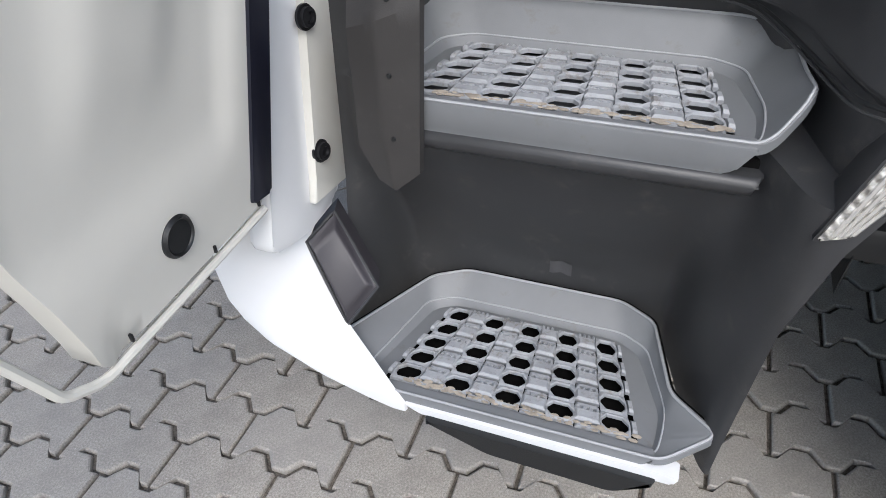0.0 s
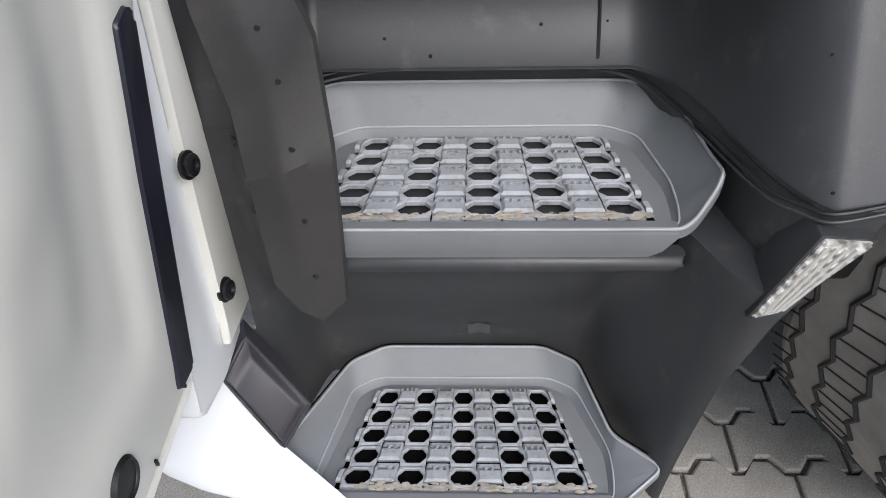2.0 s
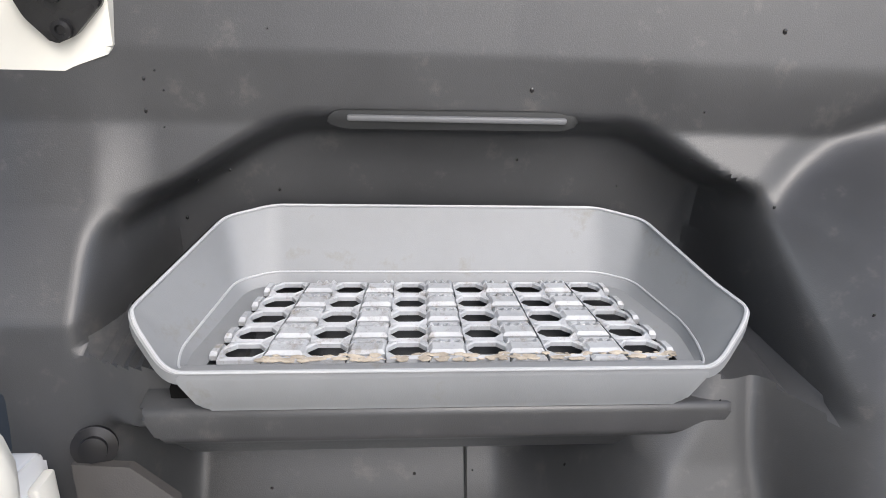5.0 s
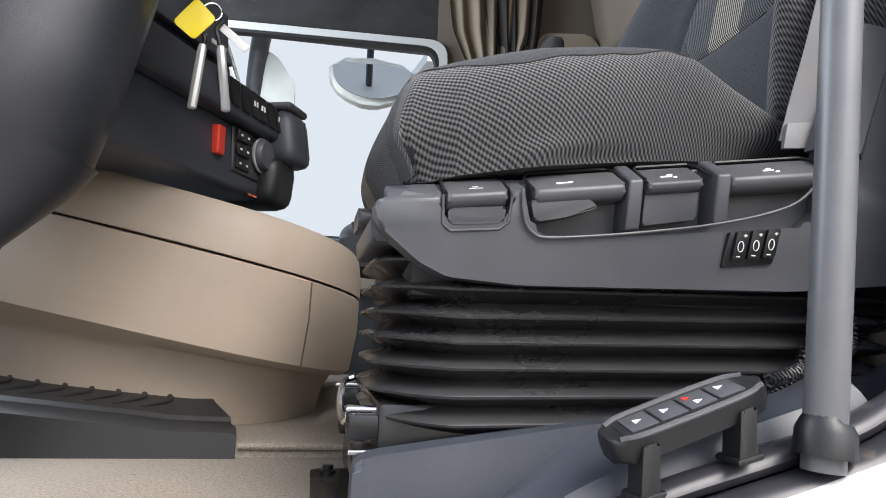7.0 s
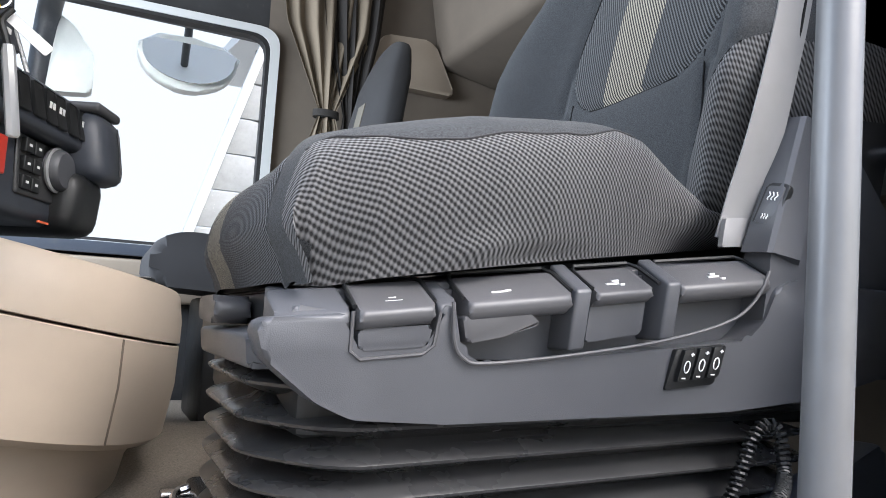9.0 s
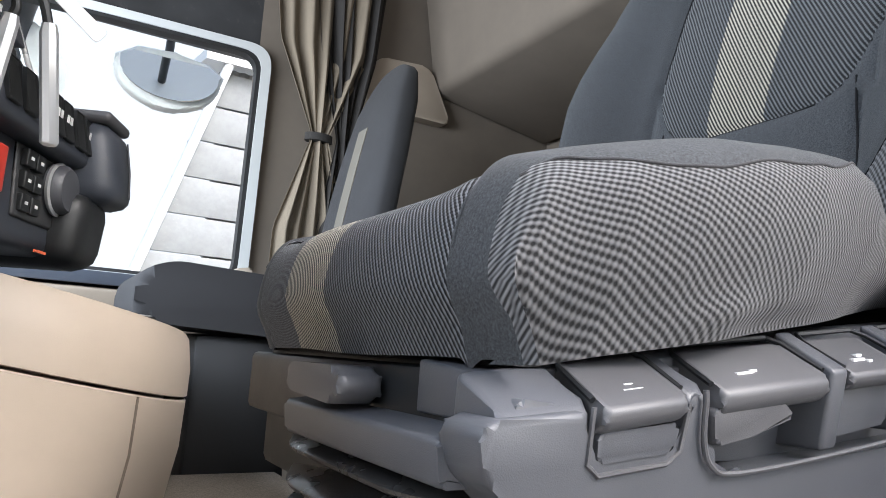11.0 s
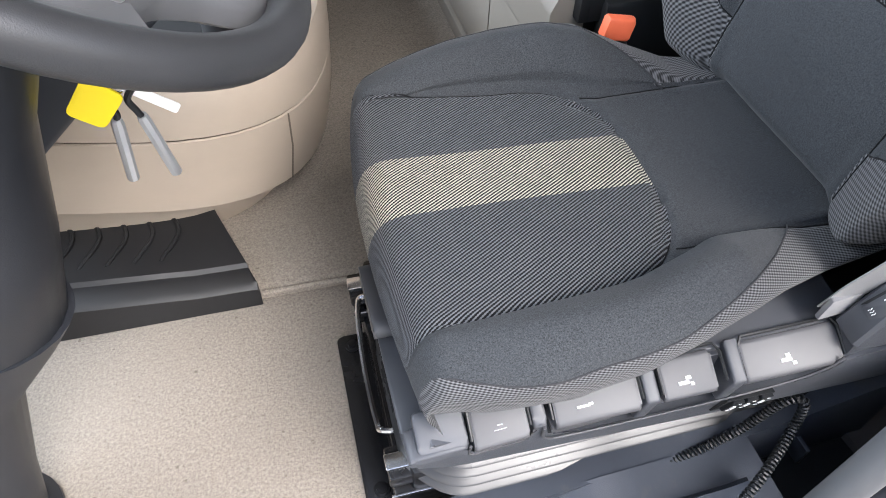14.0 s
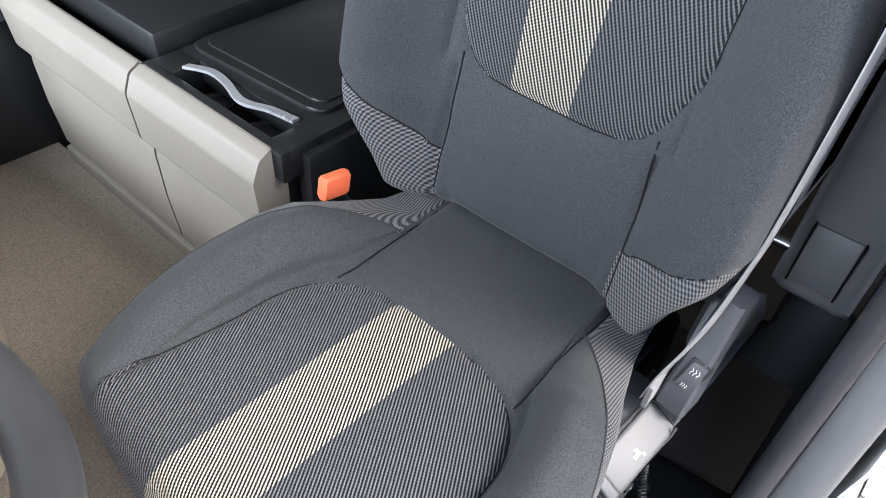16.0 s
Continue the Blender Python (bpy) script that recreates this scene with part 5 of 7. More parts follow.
part("lower_shell", loft([console_ring(0.80, 1.50), console_ring(0.83, 1.56), console_ring(0.87, 1.625), console_ring(0.885, 1.64), console_ring(0.94, 1.648), console_ring(0.965, 1.66), console_ring(0.995, 1.75), console_ring(1.0, 1.822), console_ring(0.996, 1.824)]), "beige", con)
part("upper_shell", loft([console_ring(0.994, 1.8275), console_ring(1.002, 1.829), console_ring(1.003, 1.87), console_ring(0.99, 1.915), console_ring(0.98, 1.922), console_ring(0.955, 1.922), console_ring(0.945, 1.91), console_ring(0.93, 1.80)]), "beige", con)
part("tray_liner", loft([console_ring(0.943, 1.905), console_ring(0.925, 1.80), console_ring(0.90, 1.775), console_ring(0.5, 1.775), console_ring(0.05, 1.775)], True, (False, True)), "tray_black", con, "dark tray liner")
part("seam", tube([console_pt(1.001 * k, z, -1.02) for k, z in ((0.965, 1.66), (0.98, 1.705), (0.995, 1.75), (1.0, 1.822))], 0.0016, 6), "seam_brown", con)
CUPS = ((0.215, 1.385), (0.288, 1.445))


def cup_outline(r, z):
    """Outline round both cup wells, pinched between them."""
    a, b = (Vector((*c, z)) for c in CUPS)
    d = (b - a).normalized()
    n = Vector((-d.y, d.x, 0))
    pts = [a + r * (math.cos(w) * n + math.sin(w) * -d) for w in np.linspace(-0.35, math.pi + 0.35, 15)]
    pts += [b + r * (-math.cos(w) * n + math.sin(w) * d) for w in np.linspace(-0.35, math.pi + 0.35, 15)]
    return [tuple(p) for p in pts]


cup = part("cup_holder", loft([cup_outline(0.062, 1.74), cup_outline(0.060, 1.888), cup_outline(0.056, 1.894), cup_outline(0.047, 1.893), cup_outline(0.043, 1.886), cup_outline(0.040, 1.80)]), "tray_black", con, "dark double cup holder")
part("cup_rim", loft([cup_outline(0.050, 1.8935), cup_outline(0.050, 1.8965), cup_outline(0.0465, 1.8965), cup_outline(0.0465, 1.8935)]), "silver", cup, "satin grey rim")
part("cup_bridge", prism(rounded([(0.236, 1.437), (0.262, 1.392), (0.268, 1.396), (0.242, 1.441)], 0.002), "z", 1.80, 1.872, 0.002), "tray_black", cup, "bridge between the wells")
# blackened floor: the shade inside the cups is put into its colour
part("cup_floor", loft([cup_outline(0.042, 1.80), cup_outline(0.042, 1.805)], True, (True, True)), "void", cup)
part("knee_scoop", prism(rounded([(-0.34, 1.57), (0.06, 1.56), (0.09, 1.62), (0.02, 1.66), (-0.12, 1.70), (-0.22, 1.72), (-0.36, 1.64)], 0.03, 5), "y", 1.13, 1.28, 0.012, 3), "beige", con)
for k in range(4):
    z = 1.80 + 0.022 * k
    part("vent_slat", box((-0.20 + 0.012 * k, 1.035, z), (-0.06 + 0.012 * k, 1.06, z + 0.008), 0.003), "beige", con)

mat_ = thing("footwell_mat", "black ribbed rubber foot rest on the carpet edge", "mat")
MAT = [(0.934, 1.484), (0.940, 1.526), (0.952, 1.536), (0.985, 1.538), (0.992, 1.545), (1.10, 1.556), (1.19, 1.574), (1.22, 1.572), (1.222, 1.484)]


def mat_loop(x, drop=0.0):
    """Section of the foot rest; its rear end is cut off aslant."""
    return [(min(x, 0.183 - 0.355 * (y - 0.945)), y, z - drop + (0.10 * max(0.0, 0.1 - x) if z > 1.5 else 0.0)) for y, z in MAT]


part("mat_body", loft([mat_loop(x, d) for x, d in ((-0.45, 0.0), (-0.2, 0.0), (-0.05, 0.0), (0.02, 0.0), (0.075, 0.001), (0.172, 0.001), (0.180, 0.003), (0.183, 0.008))], True, (True, True)), "mat_rubber", mat_)
for k in range(7):
    x = -0.24 + 0.045 * k
    up = 0.10 * (0.1 - x)
    bm = tube(smooth_path([(x - 0.012, 1.02, 1.5465 + up), (x + 0.022, 1.085, 1.5535 + up), (x - 0.006, 1.15, 1.5645 + up)], 4), 0.0045, 6)
    part("grip_rib", bm, "mat_rubber", mat_)

dash = thing("dashboard_panel", "black dashboard switch panel with rotary knob and red switch", "dashboard")
DX, DY = Vector((0.40, 0.9165, 0)), Vector((0.9165, -0.40, 0))  # along the panel, and out of it
D0 = Vector((0.045, 0.93, 0))


def dpt(s, z, o=0.0):
    p = D0 + DX * s + DY * o
    return (p.x, p.y, z)


def dash_block(s0, s1, z0, z1, depth, o=0.0, bevel=0.01, lean=0.0):
    bm = bmesh.new()
    lo = [dpt(s0, z0, o), dpt(s1, z0, o), dpt(s1, z0, o - depth), dpt(s0, z0, o - depth)]
    hi = [dpt(s0, z1, o - lean), dpt(s1, z1, o - lean), dpt(s1, z1, o - depth), dpt(s0, z1, o - depth)]
    loft([lo, hi], True, (True, True), bm)
    if bevel:
        bmesh.ops.bevel(bm, geom=list(bm.edges), offset=bevel, segments=3, affect="EDGES", profile=0.5)
    return bm


part("panel_lower", dash_block(-0.35, 0.345, 1.955, 2.10, 0.30, 0.0, 0.02, 0.01), "plastic_navy", dash)
part("panel_middle", dash_block(-0.35, 0.36, 2.085, 2.18, 0.30, 0.03, 0.02, 0.03), "plastic_navy", dash)
part("panel_end", dash_block(0.33, 0.432, 2.040, 2.165, 0.26, 0.068, 0.03, 0.02), "plastic_navy", dash, "rounded panel end")
part("panel_end_lower", dash_block(0.30, 0.405, 1.945, 2.052, 0.26, 0.035, 0.03, -0.01), "plastic_black", dash)
part("panel_upper", dash_block(-0.35, 0.24, 2.175, 2.34, 0.28, -0.02, 0.03, 0.07), "plastic_navy", dash)
part("screen_edge", dash_block(-0.25, 0.20, 2.20, 2.31, 0.02, -0.012, 0.006, 0.05), "plastic_navy", dash, "dark screen")
part("knob", disc(dpt(0.296, 2.047, 0.0), DY, [(0.034, 0), (0.033, 0.016), (0.028, 0.022), (0.004, 0.022)], 32), "plastic_seat", dash, "rotary knob")
part("knob_ring", disc(dpt(0.296, 2.047, 0.004), DY, [(0.036, 0), (0.037, 0.004), (0.034, 0.006)], 32), "silver", dash, "silver ring")
part("red_switch", dash_block(0.13, 0.155, 2.01, 2.065, 0.02, 0.008, 0.003), "red_plastic", dash, "red switch")
plate_ = part("control_plate", dash_block(0.196, 0.362, 1.992, 2.084, 0.012, 0.002, 0.004, 0.006), "plastic_dark", dash, "charcoal climate control plate")
for k in range(2):
    for j in range(3):
        a, z = 0.203 + 0.026 * k, 2.000 + 0.028 * j
        b = part("push_button", dash_block(a, a + 0.022, z, z + 0.022, 0.010, 0.007, 0.002), "plastic_black", dash)
        part("button_mark", dash_block(a + 0.007, a + 0.014, z + 0.009, z + 0.013, 0.001, 0.0078, 0), "white_print", b)
for j in range(3):
    part("button_mark", dash_block(0.337, 0.342, 2.008 + 0.022 * j, 2.013 + 0.022 * j, 0.001, 0.0045, 0), "white_print", plate_)
for a in (0.346, 0.356):
    part("plate_edge", dash_block(a, a + 0.004, 1.998, 2.078, 0.006, 0.008, 0.001), "plastic_lever", plate_, "pale grey edge strip")
for k, a in enumerate((0.10, 0.14, 0.18, 0.215, 0.245, 0.285, 0.32)):
    b = part("rocker_switch", dash_block(a, a + 0.028, 2.105, 2.158, 0.012, 0.030, 0.003, 0.014), "plastic_black", dash)
    if k in (3, 4, 6):
        for q in (0.003, 0.013):
            part("switch_mark", dash_block(a + 0.003 + q, a + 0.009 + q, 2.129, 2.139, 0.001, 0.0245, 0), "white_print", b)
part("end_cap", dash_block(0.335, 0.425, 2.160, 2.178, 0.20, 0.045, 0.008), "plastic_lever", dash, "grey top cap")
part("end_seam", tube([dpt(0.392, 2.06, 0.0655), dpt(0.392, 2.10, 0.062), dpt(0.392, 2.145, 0.053)], 0.0014, 6), "plastic_lever", dash)
part("edge_strip", tube([dpt(0.236, 2.185, -0.024), dpt(0.238, 2.25, -0.05), dpt(0.236, 2.33, -0.086)], 0.0045, 8), "silver", dash, "silver edge strip")
for k in range(4):
    for j in range(2):
        part("display_mark", dash_block(0.06 + 0.034 * k, 0.076 + 0.034 * k, 2.222 + 0.04 * j, 2.230 + 0.04 * j, 0.001, -0.0195 - 0.018 * j, 0), "white_print", dash)
part("chrome_trim", tube([dpt(0.40, 2.025, 0.008), dpt(0.425, 2.07, 0.006)], 0.003, 6), "silver", dash)
part("amber_tell_tale", dash_block(0.262, 0.292, 1.9575, 1.961, 0.003, 0.004, 0), "orange_plastic", dash)

# ---- steering column and wheel ----
col = thing("steering_column", "dark grey moulded steering column rising from the floor", "steering column")
AX = Vector((0.598, 0, 0.801))
HUB = Vector((0.129, 0.666, 2.355))


def oval(c, rx, ry, n, tilt=0.0):
    c = Vector(c)
    ct, st = math.cos(tilt), math.sin(tilt)
    return [c + Vector((rx * math.cos(a) * ct, ry * math.sin(a), -rx * math.cos(a) * st)) for a in np.linspace(0, 2 * math.pi, n + 1)[:-1]]


part("column_leg", loft([oval((-0.235, 0.615, 1.482), 0.108, 0.090, 28), oval((-0.232, 0.615, 1.50), 0.106, 0.088, 28), oval((-0.222, 0.618, 1.518), 0.082, 0.062, 28), oval((-0.198, 0.628, 1.62), 0.08, 0.058, 28), oval((-0.162, 0.64, 1.78), 0.09, 0.062, 28), oval((-0.12, 0.655, 1.86), 0.11, 0.085, 28, 0.15), oval((-0.10, 0.66, 1.92), 0.125, 0.10, 28, 0.3)], True, (True, True)), "column_plastic", col)
part("column_shroud", loft([oval((-0.13, 0.66, 1.88), 0.10, 0.09, 28, 0.35), oval((-0.10, 0.66, 1.94), 0.125, 0.105, 28, 0.45), oval((-0.055, 0.664, 2.05), 0.115, 0.10, 28, 0.6), oval((0.0, 0.666, 2.18), 0.09, 0.085, 28, 0.64), oval((0.05, 0.666, 2.26), 0.075, 0.075, 28, 0.64)], True, (True, True)), "column_plastic", col)
sw = thing("steering_wheel", "dark grey steering wheel with silver spoke trim", "steering wheel")
TU, TV = Vector((0, 1, 0)), Vector((0.801, 0, -0.598))
ring = [HUB + 0.218 * (math.cos(a) * TU + math.sin(a) * TV) for a in np.linspace(0, 2 * math.pi, 73)]
part("rim", tube(ring, 0.0175, 16, False), "wheel_leather", sw)
part("hub_pad", disc(HUB - AX * 0.05, AX, [(0.075, 0), (0.088, 0.02), (0.082, 0.04), (0.04, 0.048)], 30), "plastic_dark", sw)
for a0, wd in ((0.05, 0.05), (math.pi - 0.45, 0.05)):
    d = math.cos(a0) * TU + math.sin(a0) * TV
    e = -math.sin(a0) * TU + math.cos(a0) * TV
    loops = []
    for r, w, h in ((0.06, wd, -0.03), (0.13, wd * 0.8, -0.022), (0.205, wd * 0.55, -0.006)):
        c = HUB + d * r + AX * h
        loops.append([c + e * w - AX * 0.009, c + e * w + AX * 0.009, c - e * w + AX * 0.009, c - e * w - AX * 0.009])
    part("spoke", loft(loops, True, (True, True)), "wheel_grey", sw)


def on_wheel(v, u, h):
    """A point of the wheel's plane: v down, u across, h towards the driver."""
    return HUB + TV * v + TU * u + AX * h


BODY = rounded([(-0.03, 0.09), (0.09, 0.082), (0.145, 0.058), (0.206, 0.030), (0.212, -0.012), (0.186, -0.044), (0.15, -0.062), (0.118, -0.09), (0.098, -0.135), (0.085, -0.19), (0.02, -0.20), (-0.03, -0.09)], 0.012, 4)
part("spoke_body", loft([[on_wheel(v * k, u * k, h) for v, u in BODY] for k, h in ((0.97, -0.034), (1.0, -0.030), (1.0, -0.016), (0.975, -0.010), (0.90, -0.004), (0.5, 0.002))], True, (True, True)), "wheel_grey", sw, "smooth grey hub and lower spoke")
part("spoke_trim", tube([on_wheel(0.204, 0.029, -0.006), on_wheel(0.175, 0.044, -0.005), on_wheel(0.145, 0.057, -0.004), on_wheel(0.09, 0.080, -0.004)], 0.0055, 8), "silver", sw, "silver edge trim of the lower spoke")
PANEL = rounded([(0.094, -0.088), (0.096, -0.125), (0.07, -0.15), (0.024, -0.163), (0.03, -0.12)], 0.008, 3)
pan = part("spoke_panel", loft([[on_wheel(v, u, h) for v, u in PANEL] for h in (-0.012, 0.001)], True, (True, True)), "silver", sw, "silver switch panel")
part("panel_button", loft([[on_wheel(v, u, h) for v, u in rounded([(0.083, -0.098), (0.084, -0.12), (0.066, -0.138), (0.05, -0.12)], 0.006, 3)] for h in (-0.002, 0.0035)], True, (True, True)), "white_trim", pan, "pale panel button")


keys = thing("key_bunch", "two keys on a ring with a yellow plastic tag", "keys")
part("tag", prism(rounded([(0.083, 2.105), (0.112, 2.082), (0.14, 2.115), (0.112, 2.143)], 0.006), "y", 0.706, 0.709, 0.001), "yellow", keys, "yellow tag")
part("paper_tag", prism(rounded([(0.136, 2.112), (0.143, 2.12), (0.185, 2.088), (0.178, 2.078)], 0.003), "y", 0.722, 0.7235, 0.0004), "white_print", keys, "white tag strip")
part("key_ring", tube([Vector((0.132 + 0.013 * math.cos(a), 0.715, 2.128 + 0.013 * math.sin(a))) for a in np.linspace(0, 2 * math.pi, 25)], 0.0016, 6, False), "chrome", keys)
for x0, x1 in ((0.124, 0.112), (0.143, 0.157)):
    k = part("key_head", tube(smooth_path([(x0 + 0.004, 0.716, 2.118), (x0 - 0.004, 0.717, 2.105), (x0, 0.719, 2.090), (x0 + (x1 - x0) * 0.2, 0.721, 2.080)]), 0.0035, 8), "plastic_black", keys)
    part("key_blade", tube([(x0 + (x1 - x0) * 0.2, 0.7205, 2.083), (x0 + (x1 - x0) * 0.25, 0.722, 2.076), (x1, 0.732, 1.996), (x1, 0.732, 1.994)], [0.005, 0.0065, 0.0065, 0.005], 8), "silver", k, "bright key blade")


# ---- driver's seat ----
seat = thing("driver_seat", "dark grey cloth air-suspended driver's seat with a beige woven stripe", "seat")
SY, SX0, SX1 = 0.669, 0.347, 0.935
HALF = [(0.35, 0.245), (0.36, 0.253), (0.38, 0.258), (0.41, 0.268), (0.46, 0.276), (0.52, 0.280), (0.58, 0.278), (0.64, 0.266), (0.70, 0.248), (0.75, 0.228), (0.82, 0.206), (0.935, 0.187)]
SHOULDER = [(0.35, 1.934), (0.38, 1.941), (0.42, 1.950), (0.50, 1.968), (0.60, 1.988), (0.65, 1.999), (0.69, 2.000), (0.75, 1.982), (0.82, 1.962), (0.935, 1.955)]
CREST = [(0.35, 0.010), (0.42, 0.022), (0.52, 0.030), (0.62, 0.026), (0.69, 0.018), (0.76, 0.010), (0.83, 0.004), (0.935, 0.0)]
INSERT = [(0.35, 0.196), (0.50, 0.192), (0.60, 0.186), (0.66, 0.166), (0.70, 0.146), (0.935, 0.139)]


def insert_half(x, side):
    """Half width of the twill insert, rounded off at its rear end, flaring forward on the far side."""
    f = 1 - (max(0.0, x - 0.58) / 0.113) ** 2.2
    return (0.185 - 0.05 * (x - 0.37) + (0.09 * max(0.0, 0.55 - x) if side > 0 else 0.0)) * max(0.0, f) ** (1 / 3)


def bow(x, y):
    """The cushion's front edge is bowed forward in its middle."""
    return (0.42 if y > SY else 0.30) * (y - SY) ** 2 * (1 - step01(x, 0.35, 0.60))


def spline(pts, f):
    """A point on a Catmull-Rom curve of pairs, f from 0 to 1."""
    n = len(pts) - 1
    i = min(int(f * n), n - 1)
    k = f * n - i
    a, b, c, d = (pts[min(max(i + j, 0), n)] for j in (-1, 0, 1, 2))
    return tuple(0.5 * (2 * q + (r - p) * k + (2 * p - 5 * q + 4 * r - e) * k * k + (3 * q - p - 3 * r + e) * k ** 3) for p, q, r, e in zip(a, b, c, d))


def cushion_fn(u, v):
    """Closed skin of the cushion: u from front to rear, v across the section from the near flank to the far one."""
    s = 1 - math.cos(u * math.pi / 2) ** 1.6 if u < 0.999 else 1.0
    x = SX0 + (SX1 - SX0) * s
    hw, ins = along(HALF, x), along(INSERT, x)
    xe = x + 0.045 * (1 - step01(x, 0.35, 0.60))
    zs, zc = along(SHOULDER, xe), along(CREST, xe)
    zb = 1.853 + 0.15 * max(0.0, x - 0.37)
    zi, d = 1.9635, zs - zb
    sect = [(hw - 0.040, zb), (hw - 0.028, zb + 0.22 * d), (hw - 0.014, zb + 0.48 * d), (hw - 0.004, zb + 0.76 * d), (hw - 0.003, zs + 0.001), (hw - 0.020, zs + 0.70 * zc), (hw - 0.055, zs + zc), (0.45 * hw + 0.5 * ins - 0.03, zi + 0.45 * (zs + zc - zi)), (ins - 0.004, zi + 0.003), (ins - 0.035, zi), (0.5 * ins, zi), (0.0, zi)]
    near = v <= 0.5
    o, z = spline(sect, 2 * v if near else 2 - 2 * v)
    y = SY - o if near else SY + o
    frac = max(0.0, (z - zb) / max(zi - zb, 0.01))
    fx = min(1.0, (x - SX0) / (0.060 - 0.028 * step01(abs(o), 0.12, 0.24)))
    z = zb + (z - zb) * (0.02 + 0.98 * (1 - (1 - fx) ** 3.2) ** (1 / 3.2))
    dy = abs(y - INS_Y)
    if frac > 0.7:
        edge = insert_half(x, y - INS_Y)
        if edge > 0.02:
            z -= 0.006 * math.exp(-((dy - edge) / 0.006) ** 2)
        if dy < 0.13:
            z -= 0.005 * math.exp(-((x - 0.693 + 0.02 * (dy / 0.10) ** 3) / 0.006) ** 2)
        z -= 0.006 * math.exp(-((abs(y - 0.664) - 0.139) / 0.006) ** 2) * step01(x, 0.655, 0.70)
        z += 0.0012 * math.sin(19 * x + 7 * y) * math.sin(23 * y)
    else:
        away = -1 if near else 1
        y += away * 0.007 * math.exp(-((x - 0.50 - (z - 1.87)) ** 2 / 0.0015 + (z - 1.885) ** 2 / 0.0003))
        y -= away * 0.007 * math.exp(-((x - 0.57) ** 2 / 0.005 + (z - 1.887 - 0.12 * (x - 0.57)) ** 2 / 0.00012))
    x += bow(x, y) + 0.020 * (1 - step01(z, zb, zb + 0.05)) * (1 - step01(x, 0.35, 0.43))
    return (x, y, z)


part("cushion", sheet(130, 220, cushion_fn), "seat_cloth", seat, "cloth cushion with ribbed insert and beige stripe")


def under_fn(u, v):
    return Vector(cushion_fn(u, 0.0)).lerp(Vector(cushion_fn(u, 1.0)), v)


part("cushion_underside", sheet(60, 1, under_fn), "seat_plain", seat)


def on_cushion(x, y):
    """The place on the cushion's upper side over a point of the plan."""
    x0 = x
    for _ in range(6):
        x0 = x - bow(x0, y)
    x0 = max(x0, SX0 + 0.0005)
    u, best = math.acos(max(0.0, 1 - (x0 - SX0) / (SX1 - SX0)) ** (1 / 1.6)) * 2 / math.pi, None
    lo, hi = (0.15, 0.5) if y < SY else (0.5, 0.85)
    for k in range(360):
        p = cushion_fn(u, lo + (hi - lo) * k / 359)
        gap = abs(p[1] - y)
        if best is None or gap < best[0]:
            best = (gap, Vector(p))
    return best[1]


def side_seam(x, side):
    return INS_Y + side * (0.270 - 0.128 * (max(0.0, x - (0.542 if side > 0 else 0.56)) / 0.24) ** 1.9 - 0.052 * (max(0.0, 0.50 - x) / 0.14) ** 2)


for side in (-1, 1):
    pts = [on_cushion(0.375 + 0.43 * i / 27, side_seam(0.375 + 0.43 * i / 27, side)) + Vector((0, 0, 0.0006)) for i in range(28)]
    part("piping", tube(smooth_path(pts, 3), 0.0010, 8), "seat_plain", seat)
    # stitched joints on the top
    ins = [on_cushion(x, INS_Y + side * insert_half(x, side)) for x in (*np.linspace(0.385, 0.66, 22), 0.668, 0.675, 0.681, 0.686, 0.689, 0.6915, 0.693)]
    part("seam", tube([p + Vector((0, 0, 0.0002)) for p in ins], 0.0010, 6), "seam_dark", seat)
    part("seam", tube([on_cushion(x, 0.664 + side * 0.139) + Vector((0, 0, 0.0002)) for x in np.linspace(0.668, 0.88, 16)], 0.0012, 6), "seam_dark", seat)

BACK_W = [(1.945, 0.19), (1.985, 0.215), (2.03, 0.230), (2.09, 0.262), (2.15, 0.282), (2.30, 0.282), (2.40, 0.266), (2.60, 0.25), (2.81, 0.235)]
BOLSTER = [(1.945, 0.03), (2.03, 0.055), (2.10, 0.080), (2.25, 0.084), (2.40, 0.062), (2.81, 0.04)]


def back_fn(u, v):
    """Front skin of the backrest, wrapped round its sides."""
    z = 1.945 + 0.86 * v
    yy = (u - 0.5) * 2
    wrap = step01(abs(yy), 0.80, 1.0)
    y = 0.682 + along(BACK_W, z) * math.copysign(min(1.0, abs(yy) / 0.86), yy)
    x = 0.866 + 0.03 * v + 0.33 * v * v - 0.10 * max(0.0, v - 0.6) ** 2
    x -= along(BOLSTER, z) * step01(abs(yy), 0.44, 0.80)
    x += 0.17 * wrap
    dy = abs(y - 0.680)
    if z > 2.17:
        x += 0.006 * math.exp(-((dy - 0.158) / 0.006) ** 2)
    else:
        x += 0.006 * math.exp(-((dy - 0.142) / 0.006) ** 2)
    if dy < 0.16:
        x += 0.005 * math.exp(-((z - 2.162 - 0.10 * (dy / 0.158) ** 6) / 0.006) ** 2)
    else:
        x += 0.004 * math.exp(-((z - 2.045 - 0.72 * (dy - 0.14)) / 0.006) ** 2)
    x += 0.03 * (1 - step01(v, 0.0, 0.05)) + 0.06 * step01(v, 0.93, 1.0)
    x += 0.002 * math.sin(17 * z + 9 * y) * math.sin(14 * y)
    return (x, y, z)


part("backrest", sheet(150, 110, back_fn, thick=0.09, way=(1, 0, 0.1)), "back_cloth", seat, "cloth backrest with ribbed insert and beige stripe")


